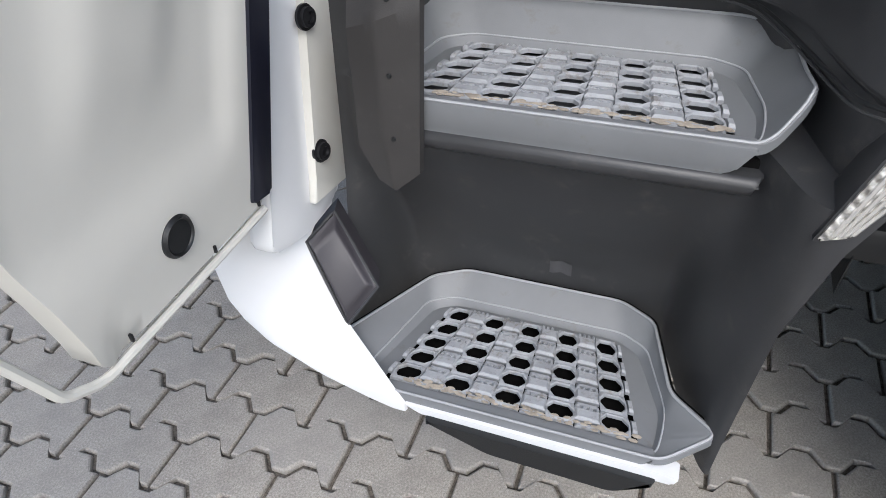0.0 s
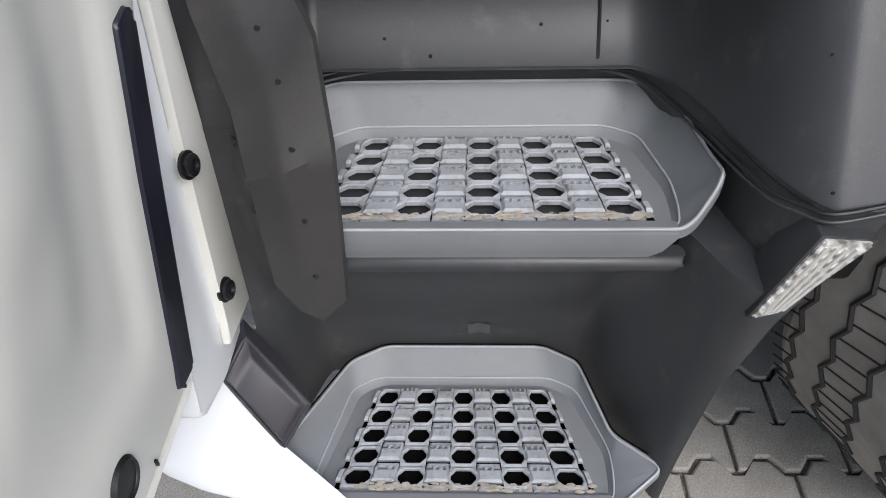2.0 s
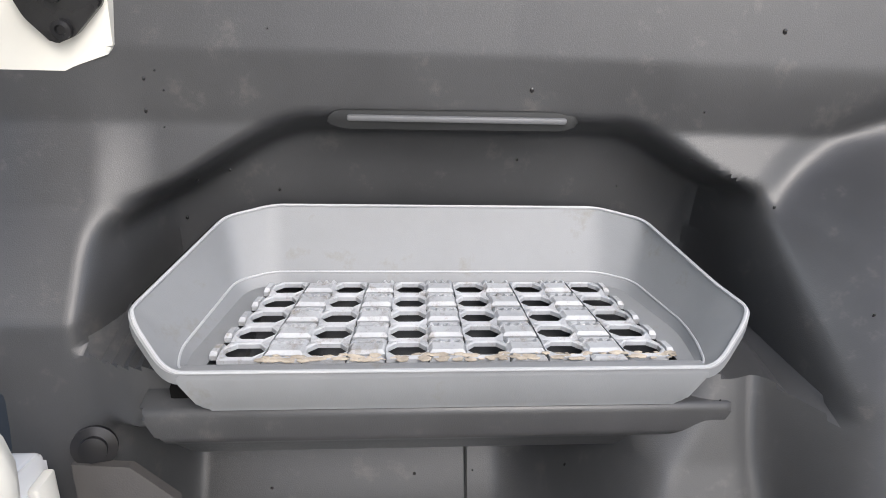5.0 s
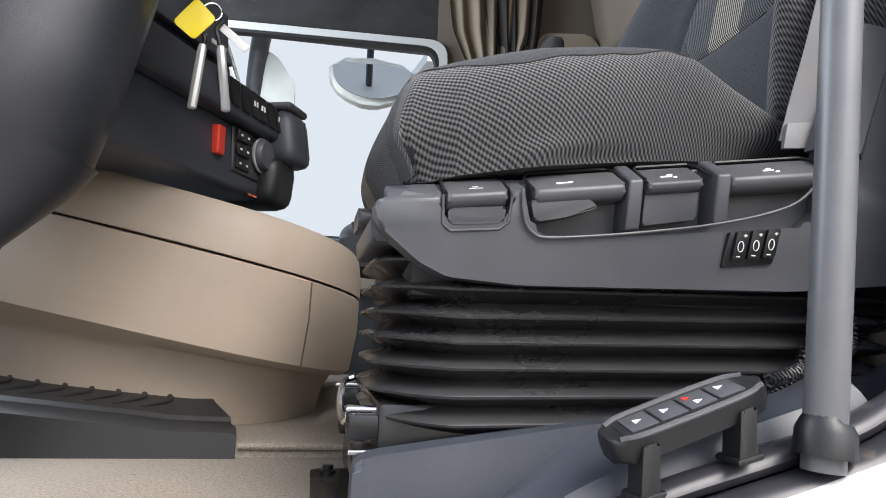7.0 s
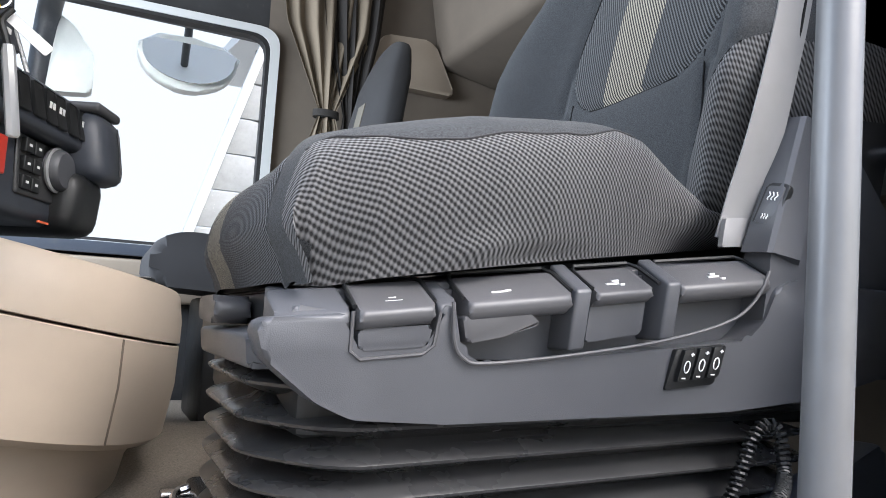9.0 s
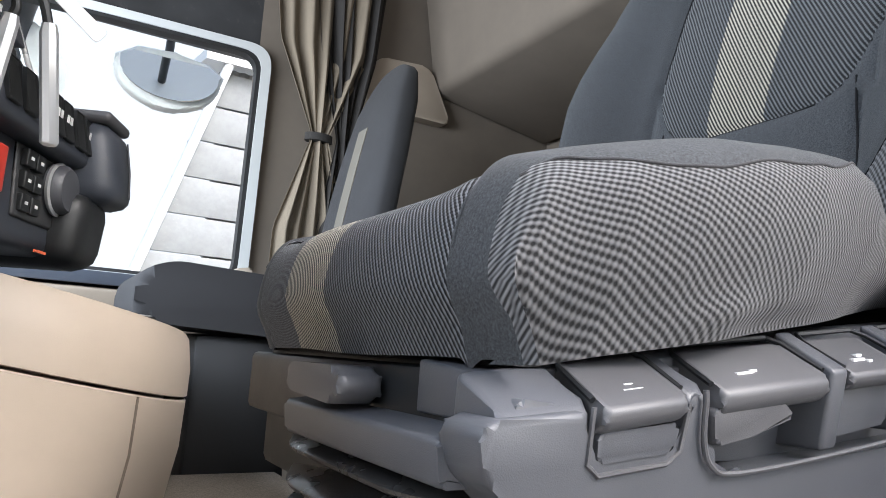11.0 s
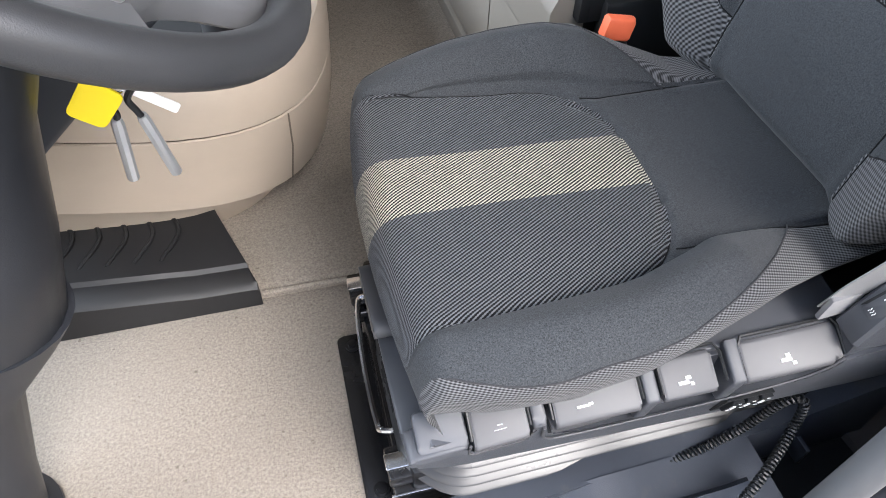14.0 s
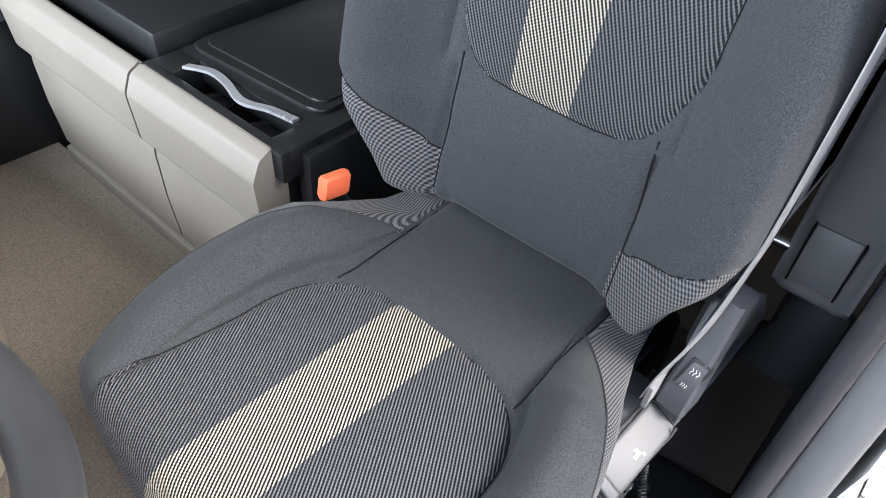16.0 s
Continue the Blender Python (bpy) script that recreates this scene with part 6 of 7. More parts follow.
def on_back(y, z):
    v, best = (z - 1.945) / 0.86, None
    for k in range(400):
        p = back_fn(k / 399, v)
        if best is None or abs(p[1] - y) < best[0]:
            best = (abs(p[1] - y), Vector(p))
    return best[1] - Vector((0.0003, 0, 0))


for side in (-1, 1):
    pts = [on_back(0.680 + side * 0.158, z) for z in np.linspace(2.75, 2.28, 18)]
    pts += [on_back(0.680 + side * d, 2.162 + 0.10 * (d / 0.158) ** 6) for d in (0.156, 0.153, 0.149, 0.144, 0.138, 0.13, 0.115, 0.09, 0.06, 0.03, 0.0)]
    part("seam", tube(pts, 0.0012, 6), "seam_dark", seat)
    part("seam", tube([on_back(0.678 + side * (0.135 + 0.05 * (2.17 - z)), z) for z in np.linspace(2.185, 1.97, 12)], 0.0014, 6), "seam_dark", seat)
    part("seam", tube([on_back(0.680 + side * d, 2.045 + 0.72 * (d - 0.14)) for d in np.linspace(0.142, 0.262, 12)], 0.0012, 6), "seam_dark", seat)
    part("piping", tube(smooth_path([Vector(back_fn(0.5 + side * 0.445, v)) + Vector((-0.002, side * 0.0005, 0)) for v in np.linspace(0.05, 0.85, 24)], 2), 0.0022, 8), "seam_dark", seat)
part("headrest", prism(rounded([(1.20, 2.80), (1.30, 2.78), (1.36, 3.0), (1.26, 3.03)], 0.03, 5), "y", 0.55, 0.83, 0.025, 4), "seat_plain", seat)
part("back_shell", sheet(12, 20, lambda u, v: (1.06 + 0.03 * v + 0.27 * v * v, 0.46 + 0.47 * u, 1.88 + 0.85 * v), thick=0.03, way=(1, 0, 0)), "plastic_black", seat)
part("side_cloth", prism(rounded([(0.90, 1.93), (1.03, 1.93), (1.15, 2.3), (1.0, 2.25)], 0.02), "y", 0.425, 0.44, 0.006), "seat_plain", seat, "loose dark cloth flap on the backrest side")


def pz(x, z0):
    """Height on a line rising gently to the rear, as the side trim does."""
    return z0 + 0.125 * (x - 0.44)


# side trim
trim = part("side_trim", prism(rounded([(0.345, 1.822), (0.352, 1.80), (0.393, 1.768), (0.422, 1.755), (0.50, 1.750), (0.80, 1.757), (0.93, 1.77), (1.06, 1.80), (1.06, 1.885), (0.862, 1.888), (0.838, 1.878), (0.828, 1.845), (0.808, 1.826), (0.53, 1.797), (0.505, 1.808), (0.497, 1.845), (0.484, 1.843), (0.480, 1.808), (0.416, 1.803), (0.411, 1.834), (0.352, 1.828)], 0.007, 3), "y", 0.417, 0.455, 0.004), "plastic_seat", seat, "charcoal plastic side trim")
part("trim_back_plate", prism([(0.38, 1.80), (0.90, 1.80), (0.92, 1.90), (0.80, 1.895), (0.40, 1.845)], "y", 0.449, 0.475, 0.002), "plastic_seat", seat)


def slanted(name, x0, x1, poly, parent, mat="plastic_seat", bevel=0.004, label="", cut_=0.0):
    """A bar along the seat with a section of (y, z), leaning up to the rear."""
    bm = prism(poly, "x", x0, x1, bevel, 3)
    for v in bm.verts:
        v.co.z += 0.125 * (v.co.x - 0.44)
        v.co.y += 0.008
    return part(name, bm, mat, parent, label)


DECK = [(0.409, 1.822), (0.410, 1.836), (0.418, 1.842), (0.448, 1.858), (0.455, 1.858), (0.455, 1.822)]
slanted("trim_deck", 0.358, 0.4125, DECK, trim)
slanted("trim_deck", 0.4825, 0.498, DECK, trim)
slanted("trim_shelf", 0.372, 0.85, [(0.447, 1.83), (0.447, 1.856), (0.52, 1.862), (0.52, 1.83)], seat, bevel=0.002)
loops = []
for f in (0.0, 0.3, 0.6, 0.9, 1.0):
    z, x, yo, yi = 1.912 + 0.145 * f, 0.8225 + 0.052 * f, 0.4135 + 0.003 * f, 0.452 - 0.010 * f
    loops.append([(x + 0.004, yo, z), (x, yo + 0.004, z), (x, yi - 0.004, z + 0.003), (x + 0.004, yi, z + 0.003), (x + 0.035, yi, z), (x + 0.05, yo + 0.01, z - 0.01), (x + 0.04, yo, z - 0.005)])
part("rear_column", loft(loops, True, (True, True)), "plastic_seat", seat, "sloping charcoal plastic column")
part("rear_column_body", prism(rounded([(0.828, 1.79), (1.04, 1.79), (1.03, 1.93), (0.96, 2.02), (0.878, 2.052), (0.828, 1.906)], 0.008), "y", 0.4185, 0.45, 0.004), "plastic_seat", seat)
part("suspension_core", box((0.39, 0.475, 1.735), (1.02, 0.90, 1.868), 0.01), "plastic_black", seat)
part("front_bracket", prism(rounded([(0.345, 1.815), (0.348, 1.79), (0.385, 1.79), (0.395, 1.822)], 0.004), "y", 0.455, 0.70, 0.005), "plastic_seat", seat, "grey metal bracket")
part("bracket_web", prism(rounded([(0.36, 1.796), (0.40, 1.79), (0.43, 1.80), (0.40, 1.835), (0.372, 1.838)], 0.004), "y", 0.425, 0.457, 0.004), "plastic_seat", seat)
part("front_lever", prism(rounded([(0.585, 1.820), (0.675, 1.824), (0.69, 1.835), (0.675, 1.846), (0.585, 1.846), (0.572, 1.834)], 0.012, 4), "x", 0.340, 0.372, 0.006, 3), "plastic_lever", seat, "grey lever under the cushion's front edge")
part("front_shell", prism([(0.46, 1.79), (0.92, 1.79), (0.92, 1.85), (0.46, 1.85)], "x", 0.375, 0.41, 0.006), "plastic_black", seat)


def lever(name, x0, x1, zlo, out=0.0, label="grey plastic adjusting lever"):
    """A lever whose top slopes back to the cushion."""
    return slanted(name, x0, x1, rounded([(0.409 - out, zlo), (0.405 - out, 1.836), (0.447, 1.861), (0.447, zlo)], 0.008, 4), seat, "plastic_lever", 0.004, label)


def icon(parent, x, kind):
    """A small white seat pictogram on a lever's top."""
    z = pz(x, 1.8445)
    bm = bmesh.new()
    pieces = {0: [(-0.007, -0.004, 0.007, 0.0), (-0.003, 0.0, 0.003, 0.007)], 1: [(-0.010, -0.002, 0.004, 0.002), (0.003, -0.001, 0.008, 0.006)], 2: [(-0.009, -0.002, 0.003, 0.002), (0.0, 0.002, 0.006, 0.006), (0.004, -0.004, 0.008, 0.0)], 3: [(-0.008, -0.002, 0.004, 0.002), (-0.002, 0.002, 0.003, 0.007), (0.004, -0.006, 0.008, 0.004)]}[kind]
    for a, b, c, d in pieces:
        box((x + a, 0.427 + b, z - 0.001 + 0.6 * b), (x + c, 0.427 + d, z + 0.0008 + 0.6 * b), 0.0, 1, bm)
    for v in bm.verts:
        v.co.z += 0.125 * (v.co.x - x) + 0.0012
    part("pictogram", bm, "white_print", parent, "white pictogram", smooth=False)


a = lever("push_button", 0.417, 0.477, 1.824, 0.004)
icon(a, 0.447, 0)
part("push_button_base", prism(rounded([(0.420, 1.806), (0.476, 1.811), (0.478, 1.828), (0.418, 1.822)], 0.004), "y", 0.416, 0.45, 0.003), "plastic_seat", a)
part("button_bezel", tube([(0.413, 0.4165, 1.835), (0.414, 0.4165, 1.806), (0.422, 0.4165, 1.800), (0.472, 0.4165, 1.805), (0.481, 0.4165, 1.812), (0.483, 0.4165, 1.838)], 0.0016, 6), "plastic_lever", a)
b = lever("handle", 0.506, 0.600, 1.822, 0.002)
icon(b, 0.541, 1)
part("handle_nose", prism(rounded([(0.502, 1.836), (0.56, 1.842), (0.575, 1.832), (0.538, 1.820), (0.508, 1.814)], 0.005), "y", 0.4155, 0.443, 0.003), "plastic_lever", b)
c = lever("handle", 0.626, 0.685, 1.826)
icon(c, 0.652, 2)
part("handle_base", prism(rounded([(0.626, 1.818), (0.685, 1.828), (0.685, 1.86), (0.626, 1.852)], 0.003), "y", 0.424, 0.45, 0.002), "plastic_seat", c)
d = lever("handle", 0.717, 0.826, 1.822)
icon(d, 0.766, 3)
for x in (0.604, 0.700):
    slanted("divider", x, x + 0.016, [(0.407, 1.79), (0.406, 1.841), (0.448, 1.866), (0.45, 1.79)], seat, bevel=0.003)
swp = part("switch_plate", prism(rounded([(0.711, 1.766), (0.775, 1.774), (0.781, 1.822), (0.717, 1.814)], 0.003), "y", 0.411, 0.42, 0.001), "plastic_black", seat, "black plate with three rocker switches")
for k in range(3):
    x = 0.7205 + 0.019 * k
    z = 1.776 + 0.0025 * k
    r = part("rocker", prism(rounded([(x, z), (x + 0.0155, z + 0.002), (x + 0.018, z + 0.040), (x + 0.003, z + 0.038)], 0.002), "y", 0.4065, 0.417, 0.0015), "plastic_black", swp)
    bm = bmesh.new()
    box((x + 0.004, 0.4057, z + 0.004), (x + 0.009, 0.4063, z + 0.0055), 0, 1, bm)
    box((x + 0.0105, 0.4057, z + 0.032), (x + 0.0150, 0.4063, z + 0.0333), 0, 1, bm)
    box((x + 0.0122, 0.4057, z + 0.0305), (x + 0.0133, 0.4063, z + 0.0348), 0, 1, bm)
    tube([(x + 0.0085 + 0.0035 * math.cos(q), 0.406, z + 0.018 + 0.007 * math.sin(q)) for q in np.linspace(0, 2 * math.pi, 13)], 0.0007, 4, False, bm)
    part("rocker_mark", bm, "white_print", r, "white seat mark", smooth=False)
# thin bead in a paler grey, added as the highlight along the pocket's edge
part("pocket_lip", tube(smooth_path([(0.492, 0.414, 1.846), (0.496, 0.414, 1.818), (0.506, 0.414, 1.803), (0.528, 0.414, 1.799), (0.611, 0.414, 1.808), (0.705, 0.414, 1.823), (0.775, 0.414, 1.842), (0.805, 0.414, 1.862), (0.822, 0.414, 1.893)], 5), 0.0017, 8), "plastic_lever", seat)
# black gaps round the lever tops
for x0, x1 in ((0.415, 0.479), (0.503, 0.602), (0.624, 0.695), (0.715, 0.828)):
    path = [(x0, 0.420, 1.8415), (x0, 0.448, 1.8575), (x0 + 0.006, 0.4565, 1.8625), (x1 - 0.006, 0.4565, 1.8625), (x1, 0.448, 1.8575), (x1, 0.420, 1.8415)]
    part("lever_gap", tube([(x, y, z + 0.125 * (x - 0.44)) for x, y, z in path], 0.0019, 6), "plastic_black", seat)
HS = Matrix.Translation((0.8435, 0.4285, 1.961)) @ Matrix(((0.31, -0.05, -0.94, 0), (-0.15, 0.97, -0.127, 0), (0.94, 0.24, 0.277, 0), (0, 0, 0, 1)))
HS = Matrix.LocRotScale(HS.translation, HS.to_3x3().to_quaternion(), (0.78, 0.74, 1.0))
bm = prism(rounded([(-0.031, -0.017), (0.031, -0.017), (0.031, 0.017), (-0.031, 0.017)], 0.007, 4), "z", -0.004, 0.003, 0.0015)
bm.transform(HS)
hp = part("heater_switch", bm, "plastic_black", seat, "black seat heater switch")
bm = prism(rounded([(-0.026, -0.0125), (0.026, -0.0125), (0.026, 0.0125), (-0.026, 0.0125)], 0.004, 4), "z", 0.002, 0.005, 0.001)
bm.transform(HS)
part("heater_rocker", bm, "plastic_seat", hp)
bm = bmesh.new()
for k in range(3):
    tube([(0.006 + 0.0028 * q, -0.006 + 0.0055 * k + 0.0012 * math.sin(q * 2), 0.0054) for q in np.linspace(0, 4, 11)], 0.0008, 4, True, bm)
    tube([(-0.020 + 0.0017 * q, -0.004 + 0.0038 * k + 0.0007 * math.sin(q * 2), 0.0054) for q in np.linspace(0, 4, 9)], 0.0007, 4, True, bm)
bm.transform(HS)
part("heat_mark", bm, "white_print", hp, "white heat waves", smooth=False)

# the whole side panel stands a little further out towards the rear
SKEW = ("side_trim", "trim_deck", "trim_shelf", "trim_back_plate", "push_button", "push_button_base", "button_bezel", "handle", "handle_nose", "handle_base", "divider", "lever_gap", "pocket_lip", "pictogram", "switch_plate", "rocker", "rocker_mark", "heater_switch", "heater_rocker", "heat_mark", "rear_column", "rear_column_body")
for ob in [o for o in bpy.data.objects if o.type == "MESH" and o.name.split(".")[0] in SKEW and o.parent in (seat, trim, a, b, c, d, swp, hp, *swp.children)]:
    for v in ob.data.vertices:
        v.co.y += 0.20 * max(0.0, 1.835 + 0.125 * (v.co.x - 0.44) - v.co.z) - 0.06 * max(0.0, v.co.x - 0.47)
        if ob.name.split(".")[0] in ("switch_plate", "rocker", "rocker_mark"):
            v.co.x = 0.744 + 0.9 * (v.co.x - 0.746)
            v.co.z = 1.800 + 0.78 * (v.co.z - 1.794)

# bellows
folds = []
for k in range(7):
    z = 1.787 - 0.0275 * k
    folds += [(z, 0.0), (z - 0.007, 0.0195), (z - 0.0095, 0.0215), (z - 0.012, 0.0205), (z - 0.017, 0.008), (z - 0.022, -0.008)]
loops = []
for z, o in folds:
    x0, x1, y0, y1 = 0.376 - o, 0.99 + o, 0.474 - o, 0.80 + o
    c = 0.055
    loops.append([(x, y, z + 0.006 * math.sin(9 * x) + max(0.0, o) * 0.05 * math.sin(19 * x + 60 * z)) for x, y in rounded([(x0 + c, y0), (x1 - c, y0), (x1, y0 + c), (x1, y1 - c), (x1 - c, y1), (x0 + 0.045, y1), (x0, y1 - 0.11), (x0, y0 + c)], 0.03, 4)])
part("bellows", loft(loops), "bellows", seat, "black rubber suspension bellows")
# slide rails and base frame
part("base_frame", box((0.365, 0.49, 1.52), (0.96, 0.88, 1.625), 0.008), "black_metal", seat)
for y in (0.52, 0.84):
    rail = part("slide_rail", box((0.335, y - 0.025, 1.585), (0.93, y + 0.025, 1.612), 0.004), "black_metal", seat)
    part("rail_strip", box((0.333, y - 0.012, 1.6125), (0.93, y + 0.012, 1.618), 0.002), "chrome", rail, "bright runner")
    part("lower_rail", box((0.34, y - 0.032, 1.545), (0.93, y + 0.032, 1.575), 0.004), "black_metal", rail)
    part("rail_edge", box((0.336, y - 0.034, 1.572), (0.93, y - 0.03, 1.577), 0.001), "chrome", rail)
part("release_bar", tube(smooth_path([(0.36, 0.80, 1.63), (0.343, 0.79, 1.622), (0.335, 0.70, 1.60), (0.336, 0.60, 1.592), (0.345, 0.575, 1.60), (0.40, 0.565, 1.61)]), 0.005, 8), "chrome", seat, "bright release bar")
plate = part("foot_plate", prism(rounded([(0.302, 0.50), (0.375, 0.50), (0.375, 0.825), (0.302, 0.825)], 0.012), "z", 1.486, 1.493, 0.002), "black_metal", seat, "black floor plate")
part("plate_upstand", box((0.352, 0.50, 1.49), (0.372, 0.90, 1.56), 0.003), "black_metal", plate)
for y in (0.535, 0.80):
    part("plate_bolt", disc((0.327, y, 1.493), (0, 0, 1), [(0.012, 0), (0.012, 0.003), (0.008, 0.004), (0.008, 0.010), (0.003, 0.011)], 16), "bolt", plate)

# ---- seat belt ----
belt = thing("seat_belt", "grey seat belt webbing running up from the seat's side", "seat belt")
pts = smooth_path([(0.818, 0.437, 1.925), (0.826, 0.431, 1.96), (0.842, 0.414, 2.03), (0.860, 0.403, 2.12), (0.877, 0.398, 2.2), (0.925, 0.397, 2.4), (0.985, 0.40, 2.65)], 6)
loops = []
for i, p in enumerate(pts):
    f = i / (len(pts) - 1)
    w = Vector((0.95, -0.10 + 0.10 * step01(f, 0.2, 0.5), -0.25)) * (0.018 + 0.006 * step01(f, 0.1, 0.4))
    loops.append([p - w, p + w, p + w + Vector((0, 0.0016, 0)), p - w + Vector((0, 0.0016, 0))])
part("webbing", loft(loops, True, (True, True)), "belt", belt)
part("stitching", prism(rounded([(0.800, 1.918), (0.838, 1.922), (0.842, 1.952), (0.806, 1.948)], 0.002), "y", 0.430, 0.436, 0.001), "belt", belt, "pale stitched belt end")

# ---- grab pole ----
pole = thing("grab_pole", "grey steel grab pole on the door pillar", "pole")
part("pole_bar", tube(smooth_path([(0.705, 0.266, 1.60), (0.7215, 0.266, 1.80), (0.737, 0.266, 2.0), (0.750, 0.267, 2.16), (0.775, 0.27, 2.5), (0.81, 0.275, 2.85)]), 0.0170, 20), "pole_grey", pole)
part("pole_foot", tube([(0.7065, 0.266, 1.612), (0.7085, 0.266, 1.632), (0.7095, 0.266, 1.640), (0.710, 0.266, 1.6405)], [0.0245, 0.0235, 0.0195, 0.0175], 24), "plastic_black", pole)

# ---- trim between seat and door ----
side = thing("seat_side_trim", "dark blue-grey plastic trim box between seat and sill", "trim")
part("trim_box", prism(rounded([(0.335, 1.478), (1.05, 1.478), (1.05, 1.72), (0.90, 1.665), (0.72, 1.628), (0.56, 1.612), (0.36, 1.583), (0.338, 1.576)], 0.012, 4), "y", 0.425, 0.462, 0.008, 3), "plastic_navy", side)


def ramp_fn(u, v):
    x = 0.345 + 0.475 * u
    zi = 1.485 + 0.135 * step01(x, 0.36, 0.62) + 0.10 * max(0, x - 0.62)
    zo = along([(0.34, 1.478), (0.43, 1.492), (0.53, 1.545), (0.66, 1.607), (0.80, 1.645), (0.9, 1.66)], x)
    y = 0.345 + inset_y(x) + (0.085 - inset_y(x)) * v
    return (x, y, zo + (max(zi, zo) - zo) * v ** 0.8)


part("ramp", sheet(40, 10, ramp_fn, thick=0.02, way=(0, 0, -1)), "plastic_navy", side)
part("well_floor", prism([(0.36, 0.432), (0.64, 0.432), (0.66, 0.352), (0.95, 0.28), (1.6, 0.28), (1.6, 0.48), (0.36, 0.48)], "z", 1.50, 1.545, 0.003), "plastic_black", side)
for k in range(3):
    part("rib", box((0.60 + 0.16 * k, 0.40, 1.56), (0.608 + 0.16 * k, 0.46, 1.60), 0.002), "plastic_navy", side)

rem = thing("suspension_remote", "black corded remote control with white and red symbols", "remote control")
rp = Matrix.Translation((0.602, 0.300, 1.637)) @ Matrix.Scale(0.86, 4) @ Matrix.Rotation(-math.atan2(0.055, 0.15), 4, "Y") @ Matrix.Rotation(radians(14), 4, "X")
bm = prism(rounded([(-0.085, -0.022), (-0.055, -0.026), (0.06, -0.026), (0.088, -0.016), (0.088, 0.016), (0.06, 0.026), (-0.055, 0.026), (-0.085, 0.022)], 0.012, 4), "z", -0.012, 0.012, 0.006, 3)
bm.transform(rp)
body = part("remote_body", bm, "plastic_black", rem)
bm = prism(rounded([(-0.07, -0.018), (0.07, -0.018), (0.07, 0.018), (-0.07, 0.018)], 0.008), "z", 0.0105, 0.0125, 0.001)
bm.transform(rp)
part("key_pad", bm, "plastic_black", body)
for sgn in (-1, 1):
    bm = tube(smooth_path([(-0.076, sgn * 0.017, 0.0115), (-0.05, sgn * 0.0235, 0.012), (0.05, sgn * 0.0235, 0.012), (0.08, sgn * 0.015, 0.0115)]), 0.0032, 8)
    bm.transform(rp)
    part("side_rail", bm, "plastic_lever", body)
for k in range(4):
    bm = box((-0.062 + 0.032 * k, -0.015, 0.012), (-0.033 + 0.032 * k, 0.015, 0.0142), 0.0015)
    bm.transform(rp)
    part("key", bm, "plastic_seat", body)
for i, (x, y, mt) in enumerate(((-0.048, 0.0, "white_print"), (-0.018, 0.0, "white_print"), (0.010, 0.006, "red_plastic"), (0.016, -0.006, "white_print"), (0.046, 0.004, "white_print"))):
    bm = prism([(x - 0.004, y - 0.004), (x + 0.004, y), (x - 0.004, y + 0.004)], "z", 0.0141, 0.0148)
    bm.transform(rp)
    part("symbol", bm, mt, body, smooth=False)
for x, z in ((0.560, 1.603), (0.645, 1.632)):
    part("remote_cradle", prism(rounded([(x - 0.008, z - 0.028), (x + 0.008, z - 0.024), (x + 0.008, z + 0.018), (x - 0.006, z + 0.014)], 0.003), "y", 0.275, 0.300, 0.003), "plastic_black", rem)
    part("cradle_foot", prism(rounded([(x - 0.011, z - 0.030), (x + 0.012, z - 0.024), (x + 0.012, z - 0.019), (x - 0.011, z - 0.025)], 0.002), "y", 0.272, 0.305, 0.001), "plastic_black", rem)


def coil(pts, r, pitch, wire):
    path = smooth_path(pts, 24)
    out, dist, side_ = [], 0.0, None
    for i in range(len(path) - 1):
        a_, b_ = path[i], path[i + 1]
        d_ = (b_ - a_).normalized()
        if side_ is None:
            side_ = d_.orthogonal().normalized()
        side_ = (side_ - d_ * side_.dot(d_)).normalized()
        up_ = d_.cross(side_)
        ln = (b_ - a_).length
        n_ = max(1, int(ln / (pitch / 9)))
        for k in range(n_):
            f = k / n_
            ang = 2 * math.pi * (dist + ln * f) / pitch
            out.append(a_.lerp(b_, f) + r * (math.cos(ang) * side_ + math.sin(ang) * up_))
        dist += ln
    return tube(out, wire, 5)


part("coiled_cord", coil([(0.686, 0.305, 1.668), (0.725, 0.325, 1.675), (0.79, 0.36, 1.69), (0.85, 0.40, 1.70), (0.86, 0.415, 1.74), (0.84, 0.425, 1.735), (0.80, 0.43, 1.66), (0.72, 0.425, 1.625), (0.64, 0.415, 1.605), (0.615, 0.405, 1.592), (0.65, 0.395, 1.598), (0.72, 0.385, 1.615)], 0.0055, 0.0058, 0.0019), "plastic_black", rem, "black coiled cord")

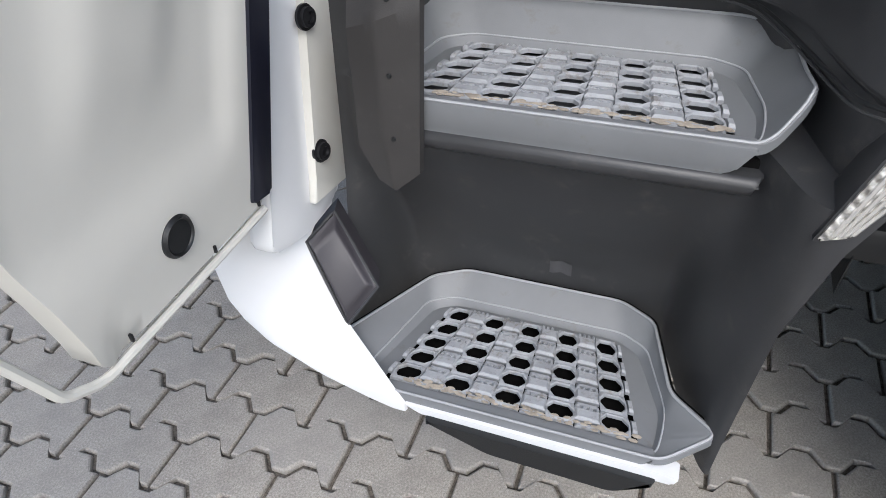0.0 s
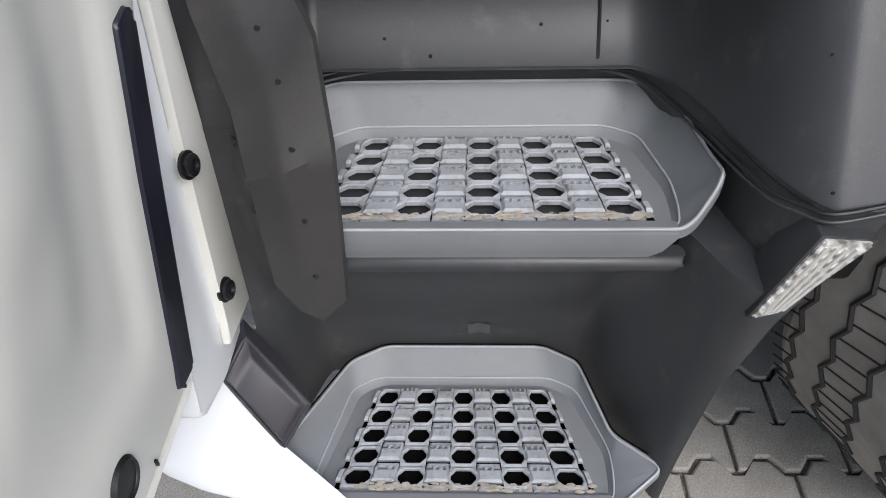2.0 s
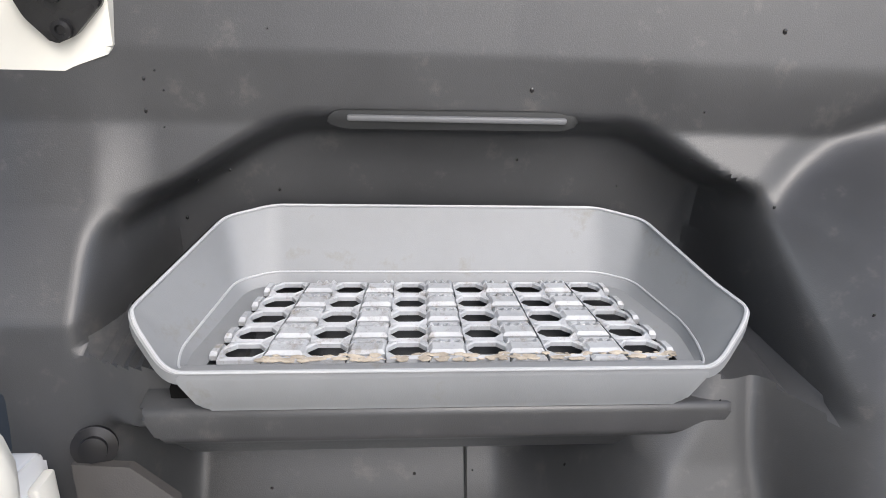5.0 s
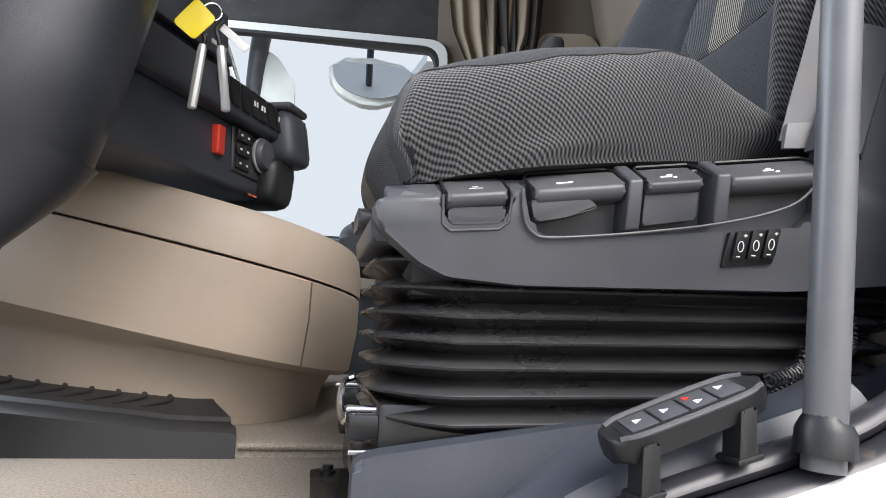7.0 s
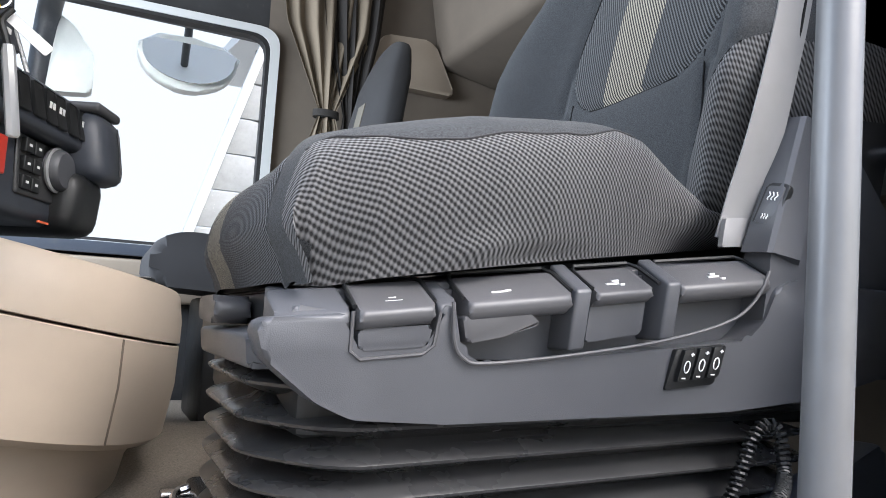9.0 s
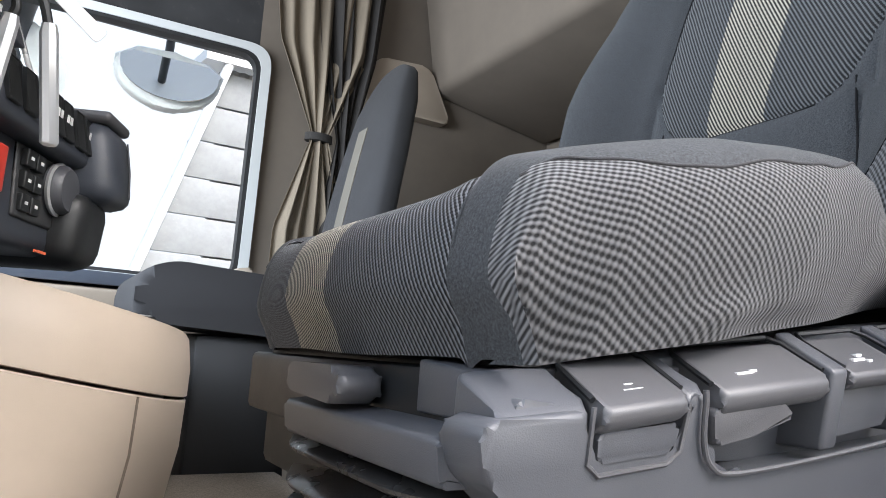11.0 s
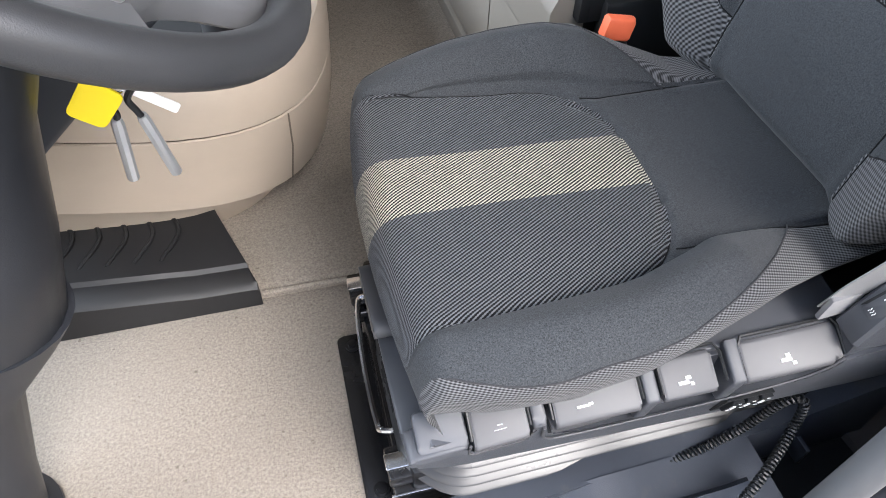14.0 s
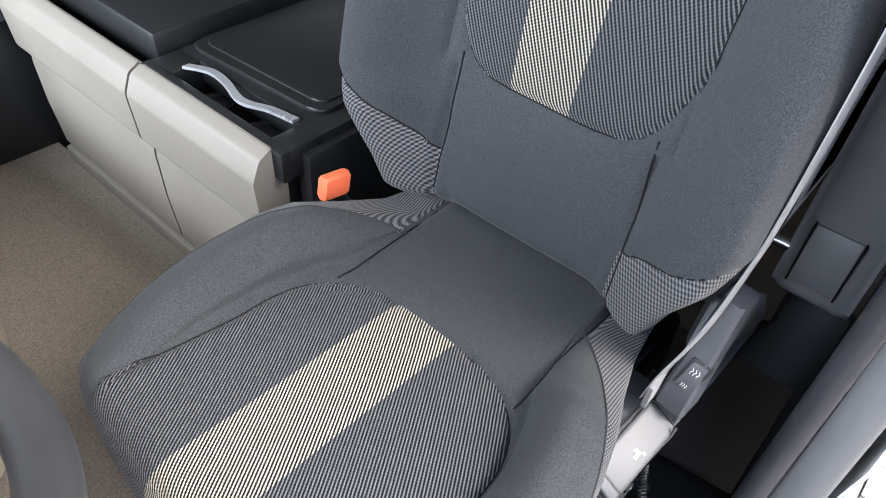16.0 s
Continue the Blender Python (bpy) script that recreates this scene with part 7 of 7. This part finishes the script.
# ---- pillar trim behind the seat ----
pt = thing("pillar_trim", "dark pillar trim with a black cover box behind the seat", "trim")
part("cover_box", prism(rounded([(1.02, 1.985), (1.12, 1.965), (1.22, 2.62), (1.09, 2.62)], 0.012, 4), "y", 0.305, 0.400, 0.012, 3), "plastic_seat", pt, "charcoal plastic pillar cover")
lid = part("cover_lid", prism(rounded([(1.0185, 2.010), (1.024, 2.010), (1.0345, 2.088), (1.029, 2.088)], 0.001), "y", 0.330, 0.383, 0.002), "plastic_seat", pt, "small flush lid")
for y in (0.3285, 0.3845):
    part("lid_gap", box((1.018, y - 0.0012, 2.006), (1.034, y + 0.0012, 2.090), 0.0005), "void", lid)
part("belt_reel", tube([(1.03, 0.398, 2.045), (1.03, 0.420, 2.045)], 0.008, 14), "chrome", pt)
tagged(part("rear_floor", prism([(1.04, 0.30), (1.31, 0.30), (1.30, 0.62), (1.0, 0.62)], "z", 1.50, 1.56, 0.006), "floor_brown"), "dull brown floor panel behind the driver's seat", "floor", kind="structure")

# ---- pavers ----
n = 0
for r in range(-8, 14):
    for k in range(-9, 8):
        x, y = k * PL + (PL / 2 if r % 2 else 0) - 0.03, r * PW + 0.02
        if n >= 300 or not (-1.6 < x < 1.3):
            continue
        ob = new("paver", PAVER)
        rz = random.uniform(-0.8, 0.8)
        ob.matrix_world = pose(x, y, random.uniform(-0.003, 0.002), random.uniform(-0.7, 0.7), random.uniform(-0.7, 0.7), 90 + rz)
        ob.parent = pavement
        n += 1
bm = bmesh.new()
for r in range(-30, 40):
    for k in range(-24, 24):
        x, y = k * PL + (PL / 2 if r % 2 else 0) - 0.03, r * PW + 0.02
        if -1.6 < x < 1.3 and -8 <= r < 14:
            continue
        h = random.uniform(-0.004, 0.002)
        vs = [bm.verts.new((x + a, y + b, h)) for a, b in ((-PL / 2 + 0.004, -PW / 2 + 0.004), (PL / 2 - 0.004, -PW / 2 + 0.004), (PL / 2 - 0.004, PW / 2 - 0.004), (-PL / 2 + 0.004, PW / 2 - 0.004))]
        bm.faces.new(vs)
tagged(part("far_pavers", bm, "paver", pavement, smooth=False), kind="stuff")
